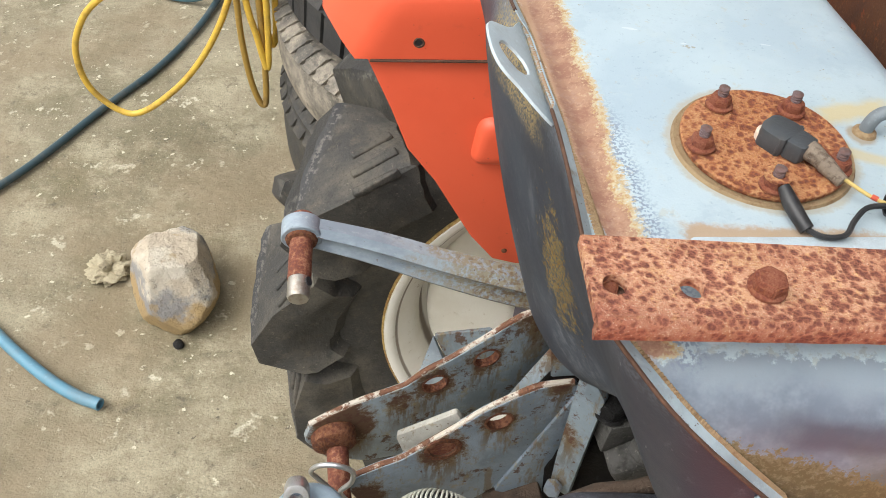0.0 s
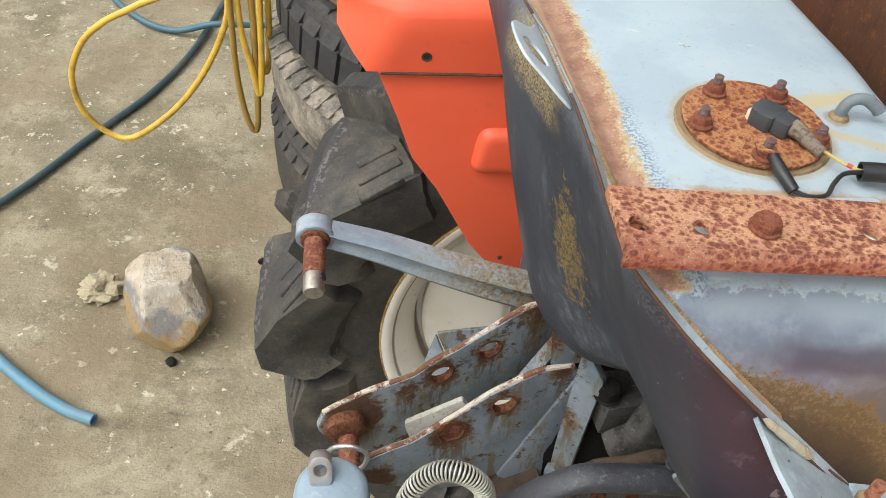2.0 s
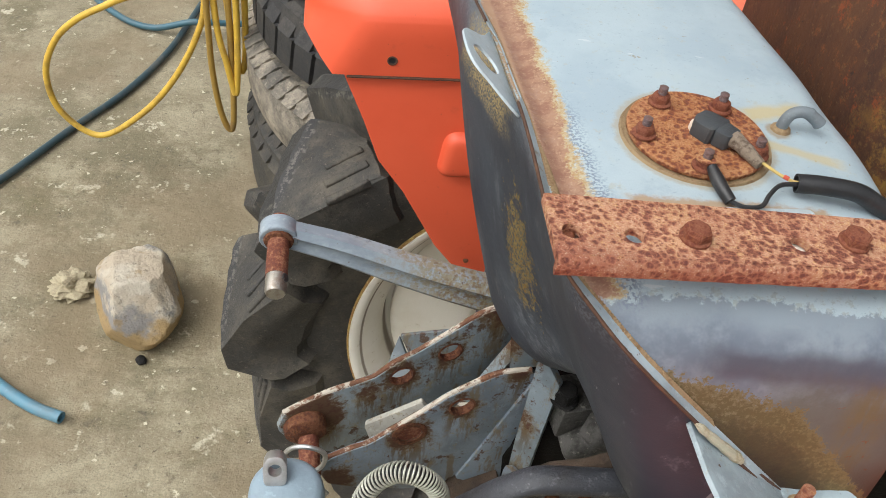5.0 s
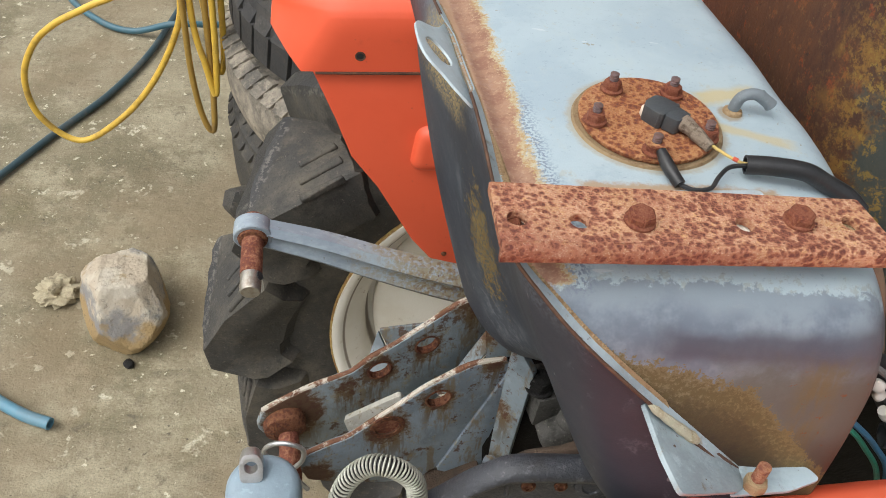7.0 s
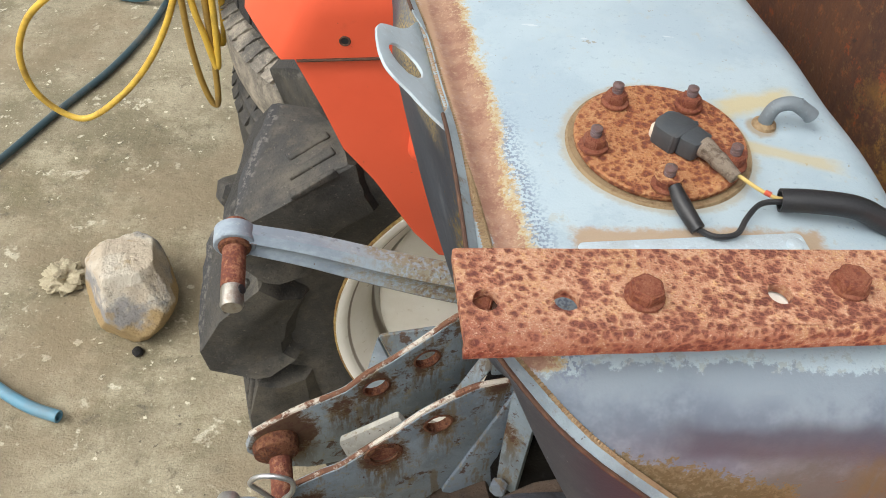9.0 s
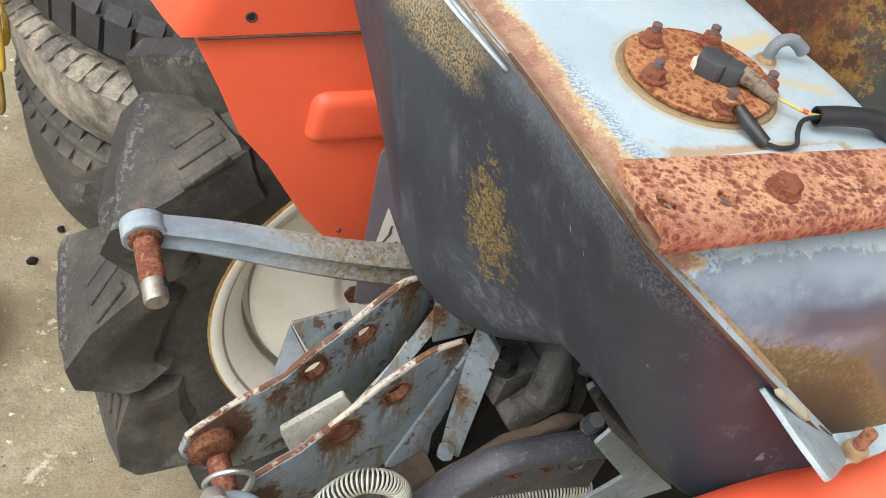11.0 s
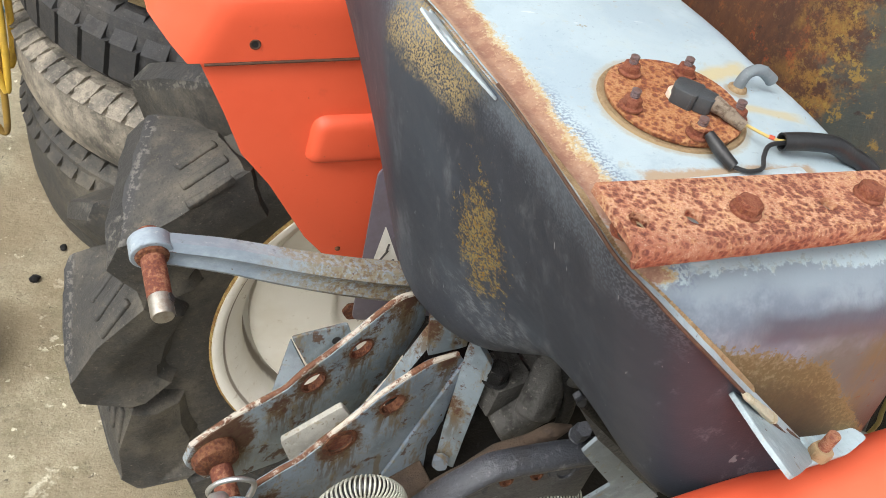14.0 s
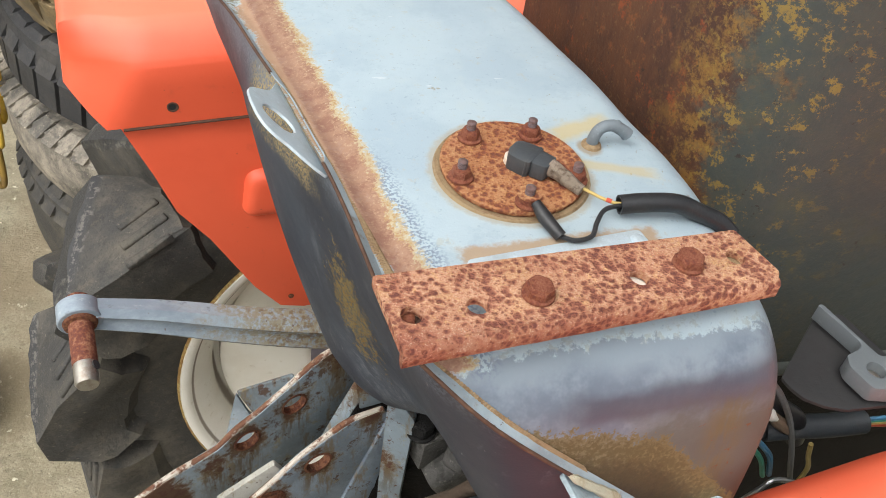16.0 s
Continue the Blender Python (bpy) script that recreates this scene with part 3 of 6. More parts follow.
M = dict(
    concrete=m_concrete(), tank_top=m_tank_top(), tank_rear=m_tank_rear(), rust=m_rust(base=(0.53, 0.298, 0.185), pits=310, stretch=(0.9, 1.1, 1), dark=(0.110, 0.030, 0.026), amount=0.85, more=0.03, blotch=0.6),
    rust_plate=m_rust("rust_sender", (0.41, 0.195, 0.090), 300, (1, 1, 1), (0.12, 0.034, 0.026), amount=0.8, more=0.05, blotch=0.6),
    rust_bolt=m_rust("rust_bolt", (0.20, 0.072, 0.042), 420, (1, 1, 1), (0.10, 0.035, 0.03), 0.5, more=-0.05, rough_up=0.12),
    rust_stud=m_plain("dull_stud", (0.15, 0.105, 0.105), 0.55, 0.4, (0.17, 0.08, 0.05), 0.6, 250, 0.0003),
    rust_pin=m_rust("rust_pin", (0.27, 0.125, 0.075), 300, (1, 1, 1), (0.11, 0.035, 0.028), 0.7, more=0.12, rough_up=0.6),
    rust_edge=m_rust("rust_edge", (0.175, 0.078, 0.042), 260, (1, 1, 1), (0.055, 0.026, 0.018), 0.6),
    edge_worn=m_edge(),
    rust_dark=m_plain("rust_dark", (0.075, 0.038, 0.024), 0.85, 0.0, (0.17, 0.09, 0.05), 0.6, 120, 0.0006),
    bare=m_plain("bare_steel", (0.42, 0.40, 0.36), 0.42, 0.9, (0.2, 0.13, 0.08), 0.45, 90),
    zinc=m_plain("zinc_plating", (0.60, 0.61, 0.62), 0.34, 0.9, (0.25, 0.24, 0.22), 0.4, 90),
    arm=m_arm(),
    plate_far=m_rusty_paint("link_plate_paint_far", (0.235, 0.285, 0.315), 0.92, spots=((-0.078, 0.383, 0.592, 0.029), (0.039, 0.420, 0.646, 0.014), (-0.002, 0.407, 0.625, 0.017), (0.078, 0.433, 0.692, 0.018), (-0.030, 0.398, 0.612, 0.012))),
    plate_near=m_rusty_paint("link_plate_paint_near", (0.200, 0.248, 0.295), 0.80, spots=((0.0455, 0.350, 0.664, 0.014), (0.005, 0.340, 0.6365, 0.021), (-0.054, 0.325, 0.588, 0.018), (0.088, 0.361, 0.700, 0.012))),
    foot_paint=m_rusty_paint("foot_paint", (0.33, 0.41, 0.45), 0.3),
    fin_paint=m_rusty_paint("fin_paint", (0.205, 0.250, 0.280), 0.72, spots=((0.098, 0.352, 0.650, 0.010),)),
    bracket_paint=m_rusty_paint("bracket_paint", (0.17, 0.20, 0.235), 0.35),
    grey_paint=m_rusty_paint("grey_paint", (0.28, 0.33, 0.37), 0.3),
    pale_paint=m_rusty_paint("pale_paint", (0.45, 0.44, 0.39), 0.5),
    # base also lowered for the shade of the recess under the tank
    dark_cast=m_plain("dark_casting", (0.013, 0.0128, 0.0125), 0.60, 0.0, (0.005, 0.0045, 0.004), 0.85, 34, 0.0016, spec=0.22, light=(0.10, 0.098, 0.088)),
    dusty_cast=m_plain("dusty_casting", (0.085, 0.083, 0.077), 0.75, 0.0, (0.014, 0.013, 0.012), 0.75, 46, 0.0016, spec=0.25, light=(0.26, 0.245, 0.21)),
    arm_cast=m_plain("arm_casting", (0.046, 0.050, 0.060), 0.42, 0.0, (0.026, 0.022, 0.022), 0.6, 30, 0.0012, light=(0.22, 0.23, 0.25)),
    orange=m_orange(), rubber=m_rubber("tyre_rubber"), rubber_bar=m_rubber("tyre_bar_rubber", tread=True),
    rubber_pale=m_rubber("tyre_rubber_chalky", (0.085, 0.08, 0.07), (0.42, 0.37, 0.29), 0.9, 1.2),
    rubber_black=m_rubber("tyre_rubber_black", (0.035, 0.036, 0.038), (0.11, 0.10, 0.085), 0.4, 0.2),
    rubber_tan=m_rubber("tyre_rubber_muddy", (0.12, 0.095, 0.058), (0.32, 0.235, 0.12), 0.9, 1.0),
    shell=m_shell(), rock=m_rock(), rim=m_rim(),
    rim_rust=m_rust("rim_edge_rust", (0.46, 0.33, 0.13), 200, (1, 1, 1), (0.17, 0.09, 0.04), 0.4, rough_up=0.4),
    yellow=m_plain("yellow_hose_pvc", (0.66, 0.43, 0.06), 0.42, 0.0, (0.30, 0.19, 0.05), 0.7, 20, 0.0003),
    yellow_dirty=m_plain("yellow_hose_soiled", (0.34, 0.215, 0.045), 0.55, 0.0, (0.16, 0.10, 0.04), 0.7, 16, 0.0003),
    teal=m_plain("dark_teal_hose", (0.030, 0.062, 0.075), 0.5, 0.0, (0.13, 0.12, 0.10), 0.5, 18, 0.0004),
    blue=m_plain("blue_hose_pvc", (0.095, 0.235, 0.32), 0.42, 0.0, (0.17, 0.18, 0.17), 0.4, 18, 0.0004),
    blue_dark=m_plain("dark_blue_hose", (0.045, 0.125, 0.165), 0.45, 0.0, (0.13, 0.13, 0.12), 0.4, 18, 0.0004),
    black=m_plain("black_plastic", (0.016, 0.017, 0.019), 0.42, 0.0, (0.07, 0.065, 0.06), 0.35, 60, 0.0002),
    plug_rubber=m_plain("plug_rubber", (0.045, 0.052, 0.058), 0.45, 0.0, (0.09, 0.085, 0.075), 0.35, 90, 0.0002),
    pipe=m_plain("grey_rubber_pipe", (0.15, 0.18, 0.20), 0.5, 0.0, (0.10, 0.10, 0.10), 0.4, 60, 0.0002),
    tape=m_plain("gritty_grey_tape", (0.33, 0.265, 0.20), 0.85, 0.0, (0.10, 0.065, 0.042), 0.85, 330, 0.0014, light=(0.62, 0.58, 0.52)),
    cream=m_plain("cream_plastic", (0.70, 0.62, 0.52), 0.5, 0.0, (0.4, 0.3, 0.2), 0.4, 80, 0.0002),
    wire_yellow=m_plain("yellow_wire", (0.50, 0.37, 0.12), 0.45, amount=0.3),
    wire_red=m_plain("red_wire", (0.5, 0.07, 0.03), 0.45, amount=0.3),
    wire_green=m_plain("green_wire", (0.05, 0.30, 0.20), 0.45, amount=0.3),
    wire_blue=m_plain("blue_wire", (0.06, 0.20, 0.34), 0.45, amount=0.3),
    wire_grey=m_plain("grey_wire", (0.16, 0.16, 0.16), 0.5, amount=0.4),
    loom=m_plain("brown_tape_sleeve", (0.19, 0.13, 0.085), 0.65, 0.0, (0.10, 0.07, 0.05), 0.6, 50, 0.0006),
    lever=m_plain("light_grey_paint", (0.125, 0.140, 0.148), 0.42, 0.0, (0.20, 0.20, 0.20), 0.35, 30, 0.0002),
    strip=m_plain("aluminium_strip", (0.46, 0.55, 0.60), 0.45, 0.2, (0.34, 0.36, 0.36), 0.4, 60, 0.0003),
    sticker=m_plain("sticker_white", (0.72, 0.70, 0.64), 0.5, 0.0, (0.5, 0.46, 0.40), 0.4, 60, 0.0001),
    ink=m_plain("sticker_ink", (0.10, 0.095, 0.09), 0.6, amount=0.3),
    rag=m_plain("dirty_rag", (0.42, 0.37, 0.25), 0.95, 0.0, (0.17, 0.135, 0.09), 0.7, 60, 0.002),
    cylinder=m_plain("cylinder_paint", (0.24, 0.32, 0.38), 0.4, 0.0, (0.15, 0.19, 0.22), 0.5, 30, 0.0003),
    dark_plum=m_plain("dark_plum_paint", (0.024, 0.0235, 0.024), 0.6, 0.0, (0.03, 0.027, 0.026), 0.5, 20, 0.0003),
    dirt=m_plain("caked_dirt", (0.085, 0.058, 0.040), 0.95, 0.0, (0.035, 0.027, 0.022), 0.7, 60, 0.0015),
    spring_wire=m_plain("pale_spring_wire", (0.50, 0.51, 0.44), 0.45, 0.3, (0.25, 0.25, 0.20), 0.4, 120, 0.0002),
    # near-black: shade of the gaps under and beside the tank put into colour
    shade_black=m_plain("shade_black_metal", (0.0045, 0.0042, 0.0042), 0.65, 0.0, (0.010, 0.008, 0.006), 0.5, 30, 0.001, spec=0.12, light=(0.02, 0.02, 0.02)),
    plum=m_plain("plum_grey_paint", (0.14, 0.125, 0.15), 0.4, 0.0, (0.10, 0.08, 0.08), 0.5, 20, 0.0003),
    bead=m_plain("sealant_bead", (0.33, 0.235, 0.13), 0.8, 0.0, (0.21, 0.125, 0.06), 0.8, 160, 0.0008),
    pale_weld=m_plain("pale_sealant", (0.58, 0.56, 0.42), 0.75, 0.0, (0.34, 0.25, 0.11), 0.6, 120, 0.002),
)


# ---- building helpers ----
def mesh_of(name, bm, material, smooth=40.0):
    bmesh.ops.recalc_face_normals(bm, faces=bm.faces)
    me = bpy.data.meshes.new(name)
    bm.to_mesh(me)
    bm.free()
    me.materials.append(material)
    if smooth:
        me.polygons.foreach_set("use_smooth", [True] * len(me.polygons))
        me.set_sharp_from_angle(angle=radians(smooth))
    return me


def thing(name, label, category, base=(0, 0, 0), group="", kind=""):
    ob = new(name)
    ob.empty_display_size = 0.02
    ob.location = base
    return tagged(ob, label, category, group, kind)


def part(name, bm, material, parent, label="", smooth=40.0):
    """Link a bmesh, given in the world's metres, as one mesh under a thing or a part."""
    ob = new(name, mesh_of(name, bm, material, smooth))
    ob.parent = parent
    if not parent.parent:
        ob.matrix_parent_inverse = Matrix.Translation(-parent.location)
    return tagged(ob, label)


def single(name, bm, material, label, category, group="", kind="", smooth=40.0):
    return tagged(new(name, mesh_of(name, bm, material, smooth)), label, category, group, kind)


def spline(points, n):
    """n points along a smooth curve through the given ones."""
    p = [Vector(q) for q in points]
    p = [2 * p[0] - p[1]] + p + [2 * p[-1] - p[-2]]
    out, seg = [], len(p) - 3
    for i in range(n):
        u = i / (n - 1) * seg
        k = min(int(u), seg - 1)
        f = u - k
        a, b, c, d = p[k:k + 4]
        out.append(0.5 * ((2 * b) + (c - a) * f + (2 * a - 5 * b + 4 * c - d) * f * f + (3 * b - a - 3 * c + d) * f ** 3))
    return out


def frames_along(pts):
    """A side and an up vector at every point of a line, with no twist."""
    res, up = [], None
    for i, q in enumerate(pts):
        t = (pts[min(i + 1, len(pts) - 1)] - pts[max(i - 1, 0)]).normalized()
        if up is None:
            up = Vector((0, 0, 1)) if abs(t.z) < 0.9 else Vector((1, 0, 0))
        side = t.cross(up).normalized()
        up = side.cross(t).normalized()
        res.append((side, up))
    return res


def tube(points, r, n=40, sides=12, bm=None, caps=True, radii=None, hollow=0.0):
    """A round hose or rod through the points. radii: factors along it. hollow: inner radius, open-ended."""
    bm = bm or bmesh.new()
    pts = spline(points, n) if n else [Vector(q) for q in points]
    fr = frames_along(pts)
    rings = []
    for i, (q, (s, u)) in enumerate(zip(pts, fr)):
        k = r
        if radii:
            a = i / (len(pts) - 1) * (len(radii) - 1)
            j = min(int(a), len(radii) - 2)
            k = r * (radii[j] + (radii[j + 1] - radii[j]) * (a - j))
        rings.append([bm.verts.new(q + k * (math.cos(a) * s + math.sin(a) * u)) for a in (2 * math.pi * j / sides for j in range(sides))])
    for a, b in zip(rings, rings[1:]):
        for j in range(sides):
            bm.faces.new((a[j], a[(j + 1) % sides], b[(j + 1) % sides], b[j]))
    if caps:
        for ring, q, t in ((rings[0], pts[0], pts[1] - pts[0]), (rings[-1], pts[-1], pts[-2] - pts[-1])):
            if hollow:
                c = sum((v.co for v in ring), Vector()) / sides
                inner = [bm.verts.new(c + (v.co - c) * hollow) for v in ring]
                deep = [bm.verts.new(v.co + t.normalized() * r * 3) for v in inner]
                for j in range(sides):
                    k = (j + 1) % sides
                    bm.faces.new((ring[j], ring[k], inner[k], inner[j]))
                    bm.faces.new((inner[j], inner[k], deep[k], deep[j]))
                bm.faces.new(deep)
            else:
                bm.faces.new(ring)
    return bm


def plane_basis(normal, right):
    w = Vector(normal).normalized()
    u = (Vector(right) - Vector(right).dot(w) * w).normalized()
    return u, w.cross(u), w


def to_world(origin, normal, right):
    """A matrix that lays local x, y, z along right, up, normal."""
    u, v, w = plane_basis(normal, right)
    m = Matrix((u, v, w)).transposed().to_4x4()
    m.translation = Vector(origin)
    return m


def circle_pts(cx, cy, r, n=20, start=0.0):
    return [(cx + r * math.cos(start + 2 * math.pi * i / n), cy + r * math.sin(start + 2 * math.pi * i / n)) for i in range(n)]


def rounded(poly, r, n=4):
    """A polygon with its corners rounded by r."""
    out = []
    for i, q in enumerate(poly):
        q = Vector(q)
        a, b = Vector(poly[i - 1]) - q, Vector(poly[(i + 1) % len(poly)]) - q
        k = min(r, 0.45 * a.length, 0.45 * b.length)
        p0, p1 = q + a.normalized() * k, q + b.normalized() * k
        for j in range(n + 1):
            f = j / n
            out.append(tuple((1 - f) ** 2 * p0 + 2 * f * (1 - f) * q + f * f * p1))
    return out


def plate(outline, thick, m, holes=(), bevel=0.0, bend=None):
    """A flat plate with holes: outline in local x, y; thickness down local -z; placed by m. bend: z shift as a function of x, y."""
    bm = bmesh.new()
    edges = []
    for loop in (outline, *holes):
        vs = [bm.verts.new((x, y, 0)) for x, y in loop]
        edges += [bm.edges.new((vs[i], vs[(i + 1) % len(vs)])) for i in range(len(vs))]
    bmesh.ops.triangle_fill(bm, use_beauty=True, use_dissolve=False, edges=edges)
    ext = bmesh.ops.extrude_face_region(bm, geom=bm.faces[:])
    bmesh.ops.translate(bm, vec=(0, 0, -thick), verts=[v for v in ext["geom"] if isinstance(v, bmesh.types.BMVert)])
    bmesh.ops.recalc_face_normals(bm, faces=bm.faces)
    if bevel:
        es = [e for e in bm.edges if len(e.link_faces) == 2 and e.calc_face_angle() > 1.0]
        bmesh.ops.bevel(bm, geom=es, offset=bevel, segments=2, affect="EDGES", profile=0.6, clamp_overlap=True)
    if bend:
        for v in bm.verts:
            v.co.z += bend(v.co.x, v.co.y)
    bm.transform(m)
    return bm


def block(size, m, bevel=0.002, segs=2, bm=None):
    """A bevelled block, centred on m."""
    b = bmesh.new()
    bmesh.ops.create_cube(b, size=1.0)
    bmesh.ops.scale(b, vec=size, verts=b.verts)
    if bevel:
        bmesh.ops.bevel(b, geom=b.edges[:], offset=bevel, segments=segs, affect="EDGES", profile=0.6)
    b.transform(m)
    return join(bm, b) if bm else b


def join(a, b):
    me = bpy.data.meshes.new("tmp")
    b.to_mesh(me)
    b.free()
    a.from_mesh(me)
    bpy.data.meshes.remove(me)
    return a


def lathe(profile, m, n=48, close=False, bm=None):
    """Turn (radius, height) pairs round local z."""
    b = bm or bmesh.new()
    rings = []
    for r, h in profile:
        if r < 1e-6:
            rings.append([b.verts.new(m @ Vector((0, 0, h)))])
        else:
            rings.append([b.verts.new(m @ Vector((r * math.cos(2 * math.pi * i / n), r * math.sin(2 * math.pi * i / n), h))) for i in range(n)])
    pairs = list(zip(rings, rings[1:])) + ([(rings[-1], rings[0])] if close else [])
    for a, c in pairs:
        for i in range(n):
            k = (i + 1) % n
            q = [a[i % len(a)], a[k % len(a)], c[k % len(c)], c[i % len(c)]]
            q = [v for j, v in enumerate(q) if v not in q[:j]]
            if len(q) > 2:
                b.faces.new(q)
    return b


def threaded(r, h, m, pitch=0.001, n=14):
    """A stud with rings for its thread."""
    prof, k = [(0, 0), (r, 0)], int(h / pitch)
    for i in range(k):
        prof += [(r, i * h / k + 0.1 * pitch), (r * 0.84, (i + 0.55) * h / k)]
    prof += [(r, h - 0.0004), (r * 0.75, h), (0, h)]
    return lathe(prof, m, n)


def hexagon(af, h, m, bore=0.0, flange=0.0):
    """A hexagon head or nut with chamfered top; af across flats."""
    r = af / math.sqrt(3)
    b = bmesh.new()
    rows = []
    for k, z in ((1.0, 0.0), (1.0, 0.8 * h), (0.86, h)):
        rows.append([b.verts.new((k * r * math.cos(math.pi / 3 * i), k * r * math.sin(math.pi / 3 * i), z)) for i in range(6)])
    for a, c in zip(rows, rows[1:]):
        for i in range(6):
            b.faces.new((a[i], a[(i + 1) % 6], c[(i + 1) % 6], c[i]))
    b.faces.new(rows[0])
    b.faces.new(rows[-1])
    bmesh.ops.bevel(b, geom=b.edges[:], offset=0.05 * af, segments=2, affect="EDGES")
    b.transform(m)
    if flange:
        lathe([(0, -0.0002), (flange, -0.0002), (flange, 0.0009), (flange * 0.8, 0.0014), (0, 0.0014)], m, 20, bm=b)
    return b


def upright(y, z, normal, right=(1, 0, 0)):
    """Local x, y as the world's x, z on a nearly upright plane that passes y at height z."""
    return to_world((0, y, z), normal, right) @ pose(0, -z, 0)


def sheet(pts, thick=0.004, r=0.003):
    """A flat sheet through places in the world, facing the rear."""
    a, b, c = (Vector(q) for q in pts[:3])
    n = (b - a).cross(c - a).normalized()
    n = n if n.y < 0 else -n
    mm = to_world(a, n, b - a)
    inv = mm.inverted()
    return plate(rounded([tuple((inv @ Vector(q)).to_2d()) for q in pts], r), thick, mm, (), 0.0008)


def at(x, y, z, rz=0.0):
    return pose(x, y, z, 0, 0, rz)


# ---- ground ----
def ground():
    bm = bmesh.new()
    bmesh.ops.create_grid(bm, x_segments=60, y_segments=60, size=1.0)
    for v in bm.verts:
        x, y = v.co.x, v.co.y
        v.co.x, v.co.y = 60 * x ** 5 + 3 * x, 60 * y ** 5 + 3 * y + 1.0
        v.co.z = 0.004 * noise.noise(Vector((v.co.x * 2, v.co.y * 2, 0))) - 0.002
    return single("ground", bm, M["concrete"], "worn tan concrete yard with pale specks and stains", "ground", kind="structure")


ground()


# ---- fuel tank ----
TANK = [  # y, seam x, top z, rear-bottom x, rear-bottom z, front x
    (0.148, 0.172, 0.884, 0.160, 0.852, 0.205), (0.152, 0.150, 0.903, 0.142, 0.838, 0.209), (0.157, 0.118, 0.931, 0.128, 0.829, 0.212),
    (0.162, 0.089, 0.957, 0.121, 0.826, 0.2135), (0.168, 0.073, 0.970, 0.116, 0.826, 0.2145), (0.178, 0.060, 0.979, 0.112, 0.826, 0.2165), (0.192, 0.048, 0.985, 0.108, 0.827, 0.218),
    (0.21, 0.044, 0.987, 0.105, 0.828, 0.219), (0.24, 0.042, 0.987, 0.100, 0.826, 0.222), (0.27, 0.040, 0.987, 0.095, 0.815, 0.2250),
    (0.30, 0.037, 0.987, 0.088, 0.784, 0.2238), (0.33, 0.032, 0.987, 0.080, 0.753, 0.219), (0.37, 0.026, 0.987, 0.071, 0.729, 0.215),
    (0.41, 0.018, 0.986, 0.067, 0.715, 0.209), (0.45, 0.0105, 0.985, 0.072, 0.707, 0.203), (0.49, 0.0005, 0.983, 0.084, 0.712, 0.196),
    (0.52, -0.006, 0.980, 0.096, 0.740, 0.190), (0.55, 0.000, 0.975, 0.106, 0.780, 0.184), (0.58, 0.030, 0.968, 0.116, 0.830, 0.177), (0.600, 0.070, 0.955, 0.122, 0.870, 0.168),
]


def tank_at(y):
    """The tank's measures at y, smoothly between the stations."""
    ys = [r[0] for r in TANK]
    out = []
    for c in range(1, 6):
        k = max(0, min(len(ys) - 2, next((i for i in range(len(ys) - 1) if y <= ys[i + 1]), len(ys) - 2)))
        f = (y - ys[k]) / (ys[k + 1] - ys[k])
        g = lambda i: TANK[max(0, min(len(ys) - 1, i))][c]
        h = ys[k + 1] - ys[k]
        m0 = (g(k + 1) - g(k - 1)) / (ys[min(k + 1, len(ys) - 1)] - ys[max(k - 1, 0)]) * h
        m1 = (g(k + 2) - g(k)) / (ys[min(k + 2, len(ys) - 1)] - ys[k]) * h
        out.append((2 * f ** 3 - 3 * f * f + 1) * g(k) + (f ** 3 - 2 * f * f + f) * m0 + (3 * f * f - 2 * f ** 3) * g(k + 1) + (f ** 3 - f * f) * m1)
    return out


def front_section(y):
    xs, zt, xl, zl, xf = tank_at(y)
    zb = zl + 0.004
    r = min(0.026, 0.45 * (xf - xs), 0.6 * (zt - zb))
    top = min(1.0, max(0.0, (y - 0.19) / 0.03))
    pts = []
    for f in (0, 0.025, 0.05, 0.075, 0.10, 0.125, 0.16, 0.21, 0.28, 0.4, 0.55, 0.7, 0.85, 1):
        x = xs + (xf - r - xs) * f
        pts.append((x, zt + 0.003 * math.sin(math.pi * f) - 0.0030 * top * math.exp(-((x - xs - 0.0108) / 0.0060) ** 2)))
    pts += [(xf - r + r * math.sin(a), zt - r + r * math.cos(a)) for a in (math.pi / 2 * i / 7 for i in range(1, 8))]
    pts += [(xf + 0.002 * math.sin(math.pi * f) * max(0.0, min(1.0, (y - 0.28) / 0.06)) - 0.027 * f ** 0.8 * max(0.0, min(1.0, (0.33 - y) / 0.13)), zt - r + (zb - zt + r) * f) for f in (i / 5 for i in range(1, 6))]
    return pts


def rear_section(y):
    xs, zt, xl, zl, xf = tank_at(y)
    pts = []
    for i in range(15):
        f = i / 14
        bulge = 0.010 * math.sin(math.pi * f) * min(1, max(0, (y - 0.15) / 0.1))
        w = min(1.0, max(0.0, (y - 0.29) / 0.12))
        shoulder = 0.0135 * w * w * (3 - 2 * w) * (1 - f) ** 1.2 * min(1.0, f / 0.14) * (1 - 0.75 * min(1.0, max(0.0, (y - 0.41) / 0.06)))
        pts.append((xs + (xl - xs) * f - bulge * 0.6 - shoulder, zt + (zl - zt) * f))
    # round under the belly
    r = min(0.035, 0.5 * (xf - xl))
    pts = pts[:-2]
    x0, z0 = pts[-1]
    x1, z1 = min(xf - 0.002, xl + r), zl - 0.006
    for i in range(1, 7):
        f = i / 6
        pts.append(((1 - f) ** 2 * x0 + 2 * f * (1 - f) * (xl - 0.001) + f * f * x1, (1 - f) ** 2 * z0 + 2 * f * (1 - f) * (zl - 0.006) + f * f * z1))
    pts += [(x1 + (xf - x1) * f, z1 + (zl + 0.004 - z1) * f) for f in (0.5, 1.0)]
    return pts


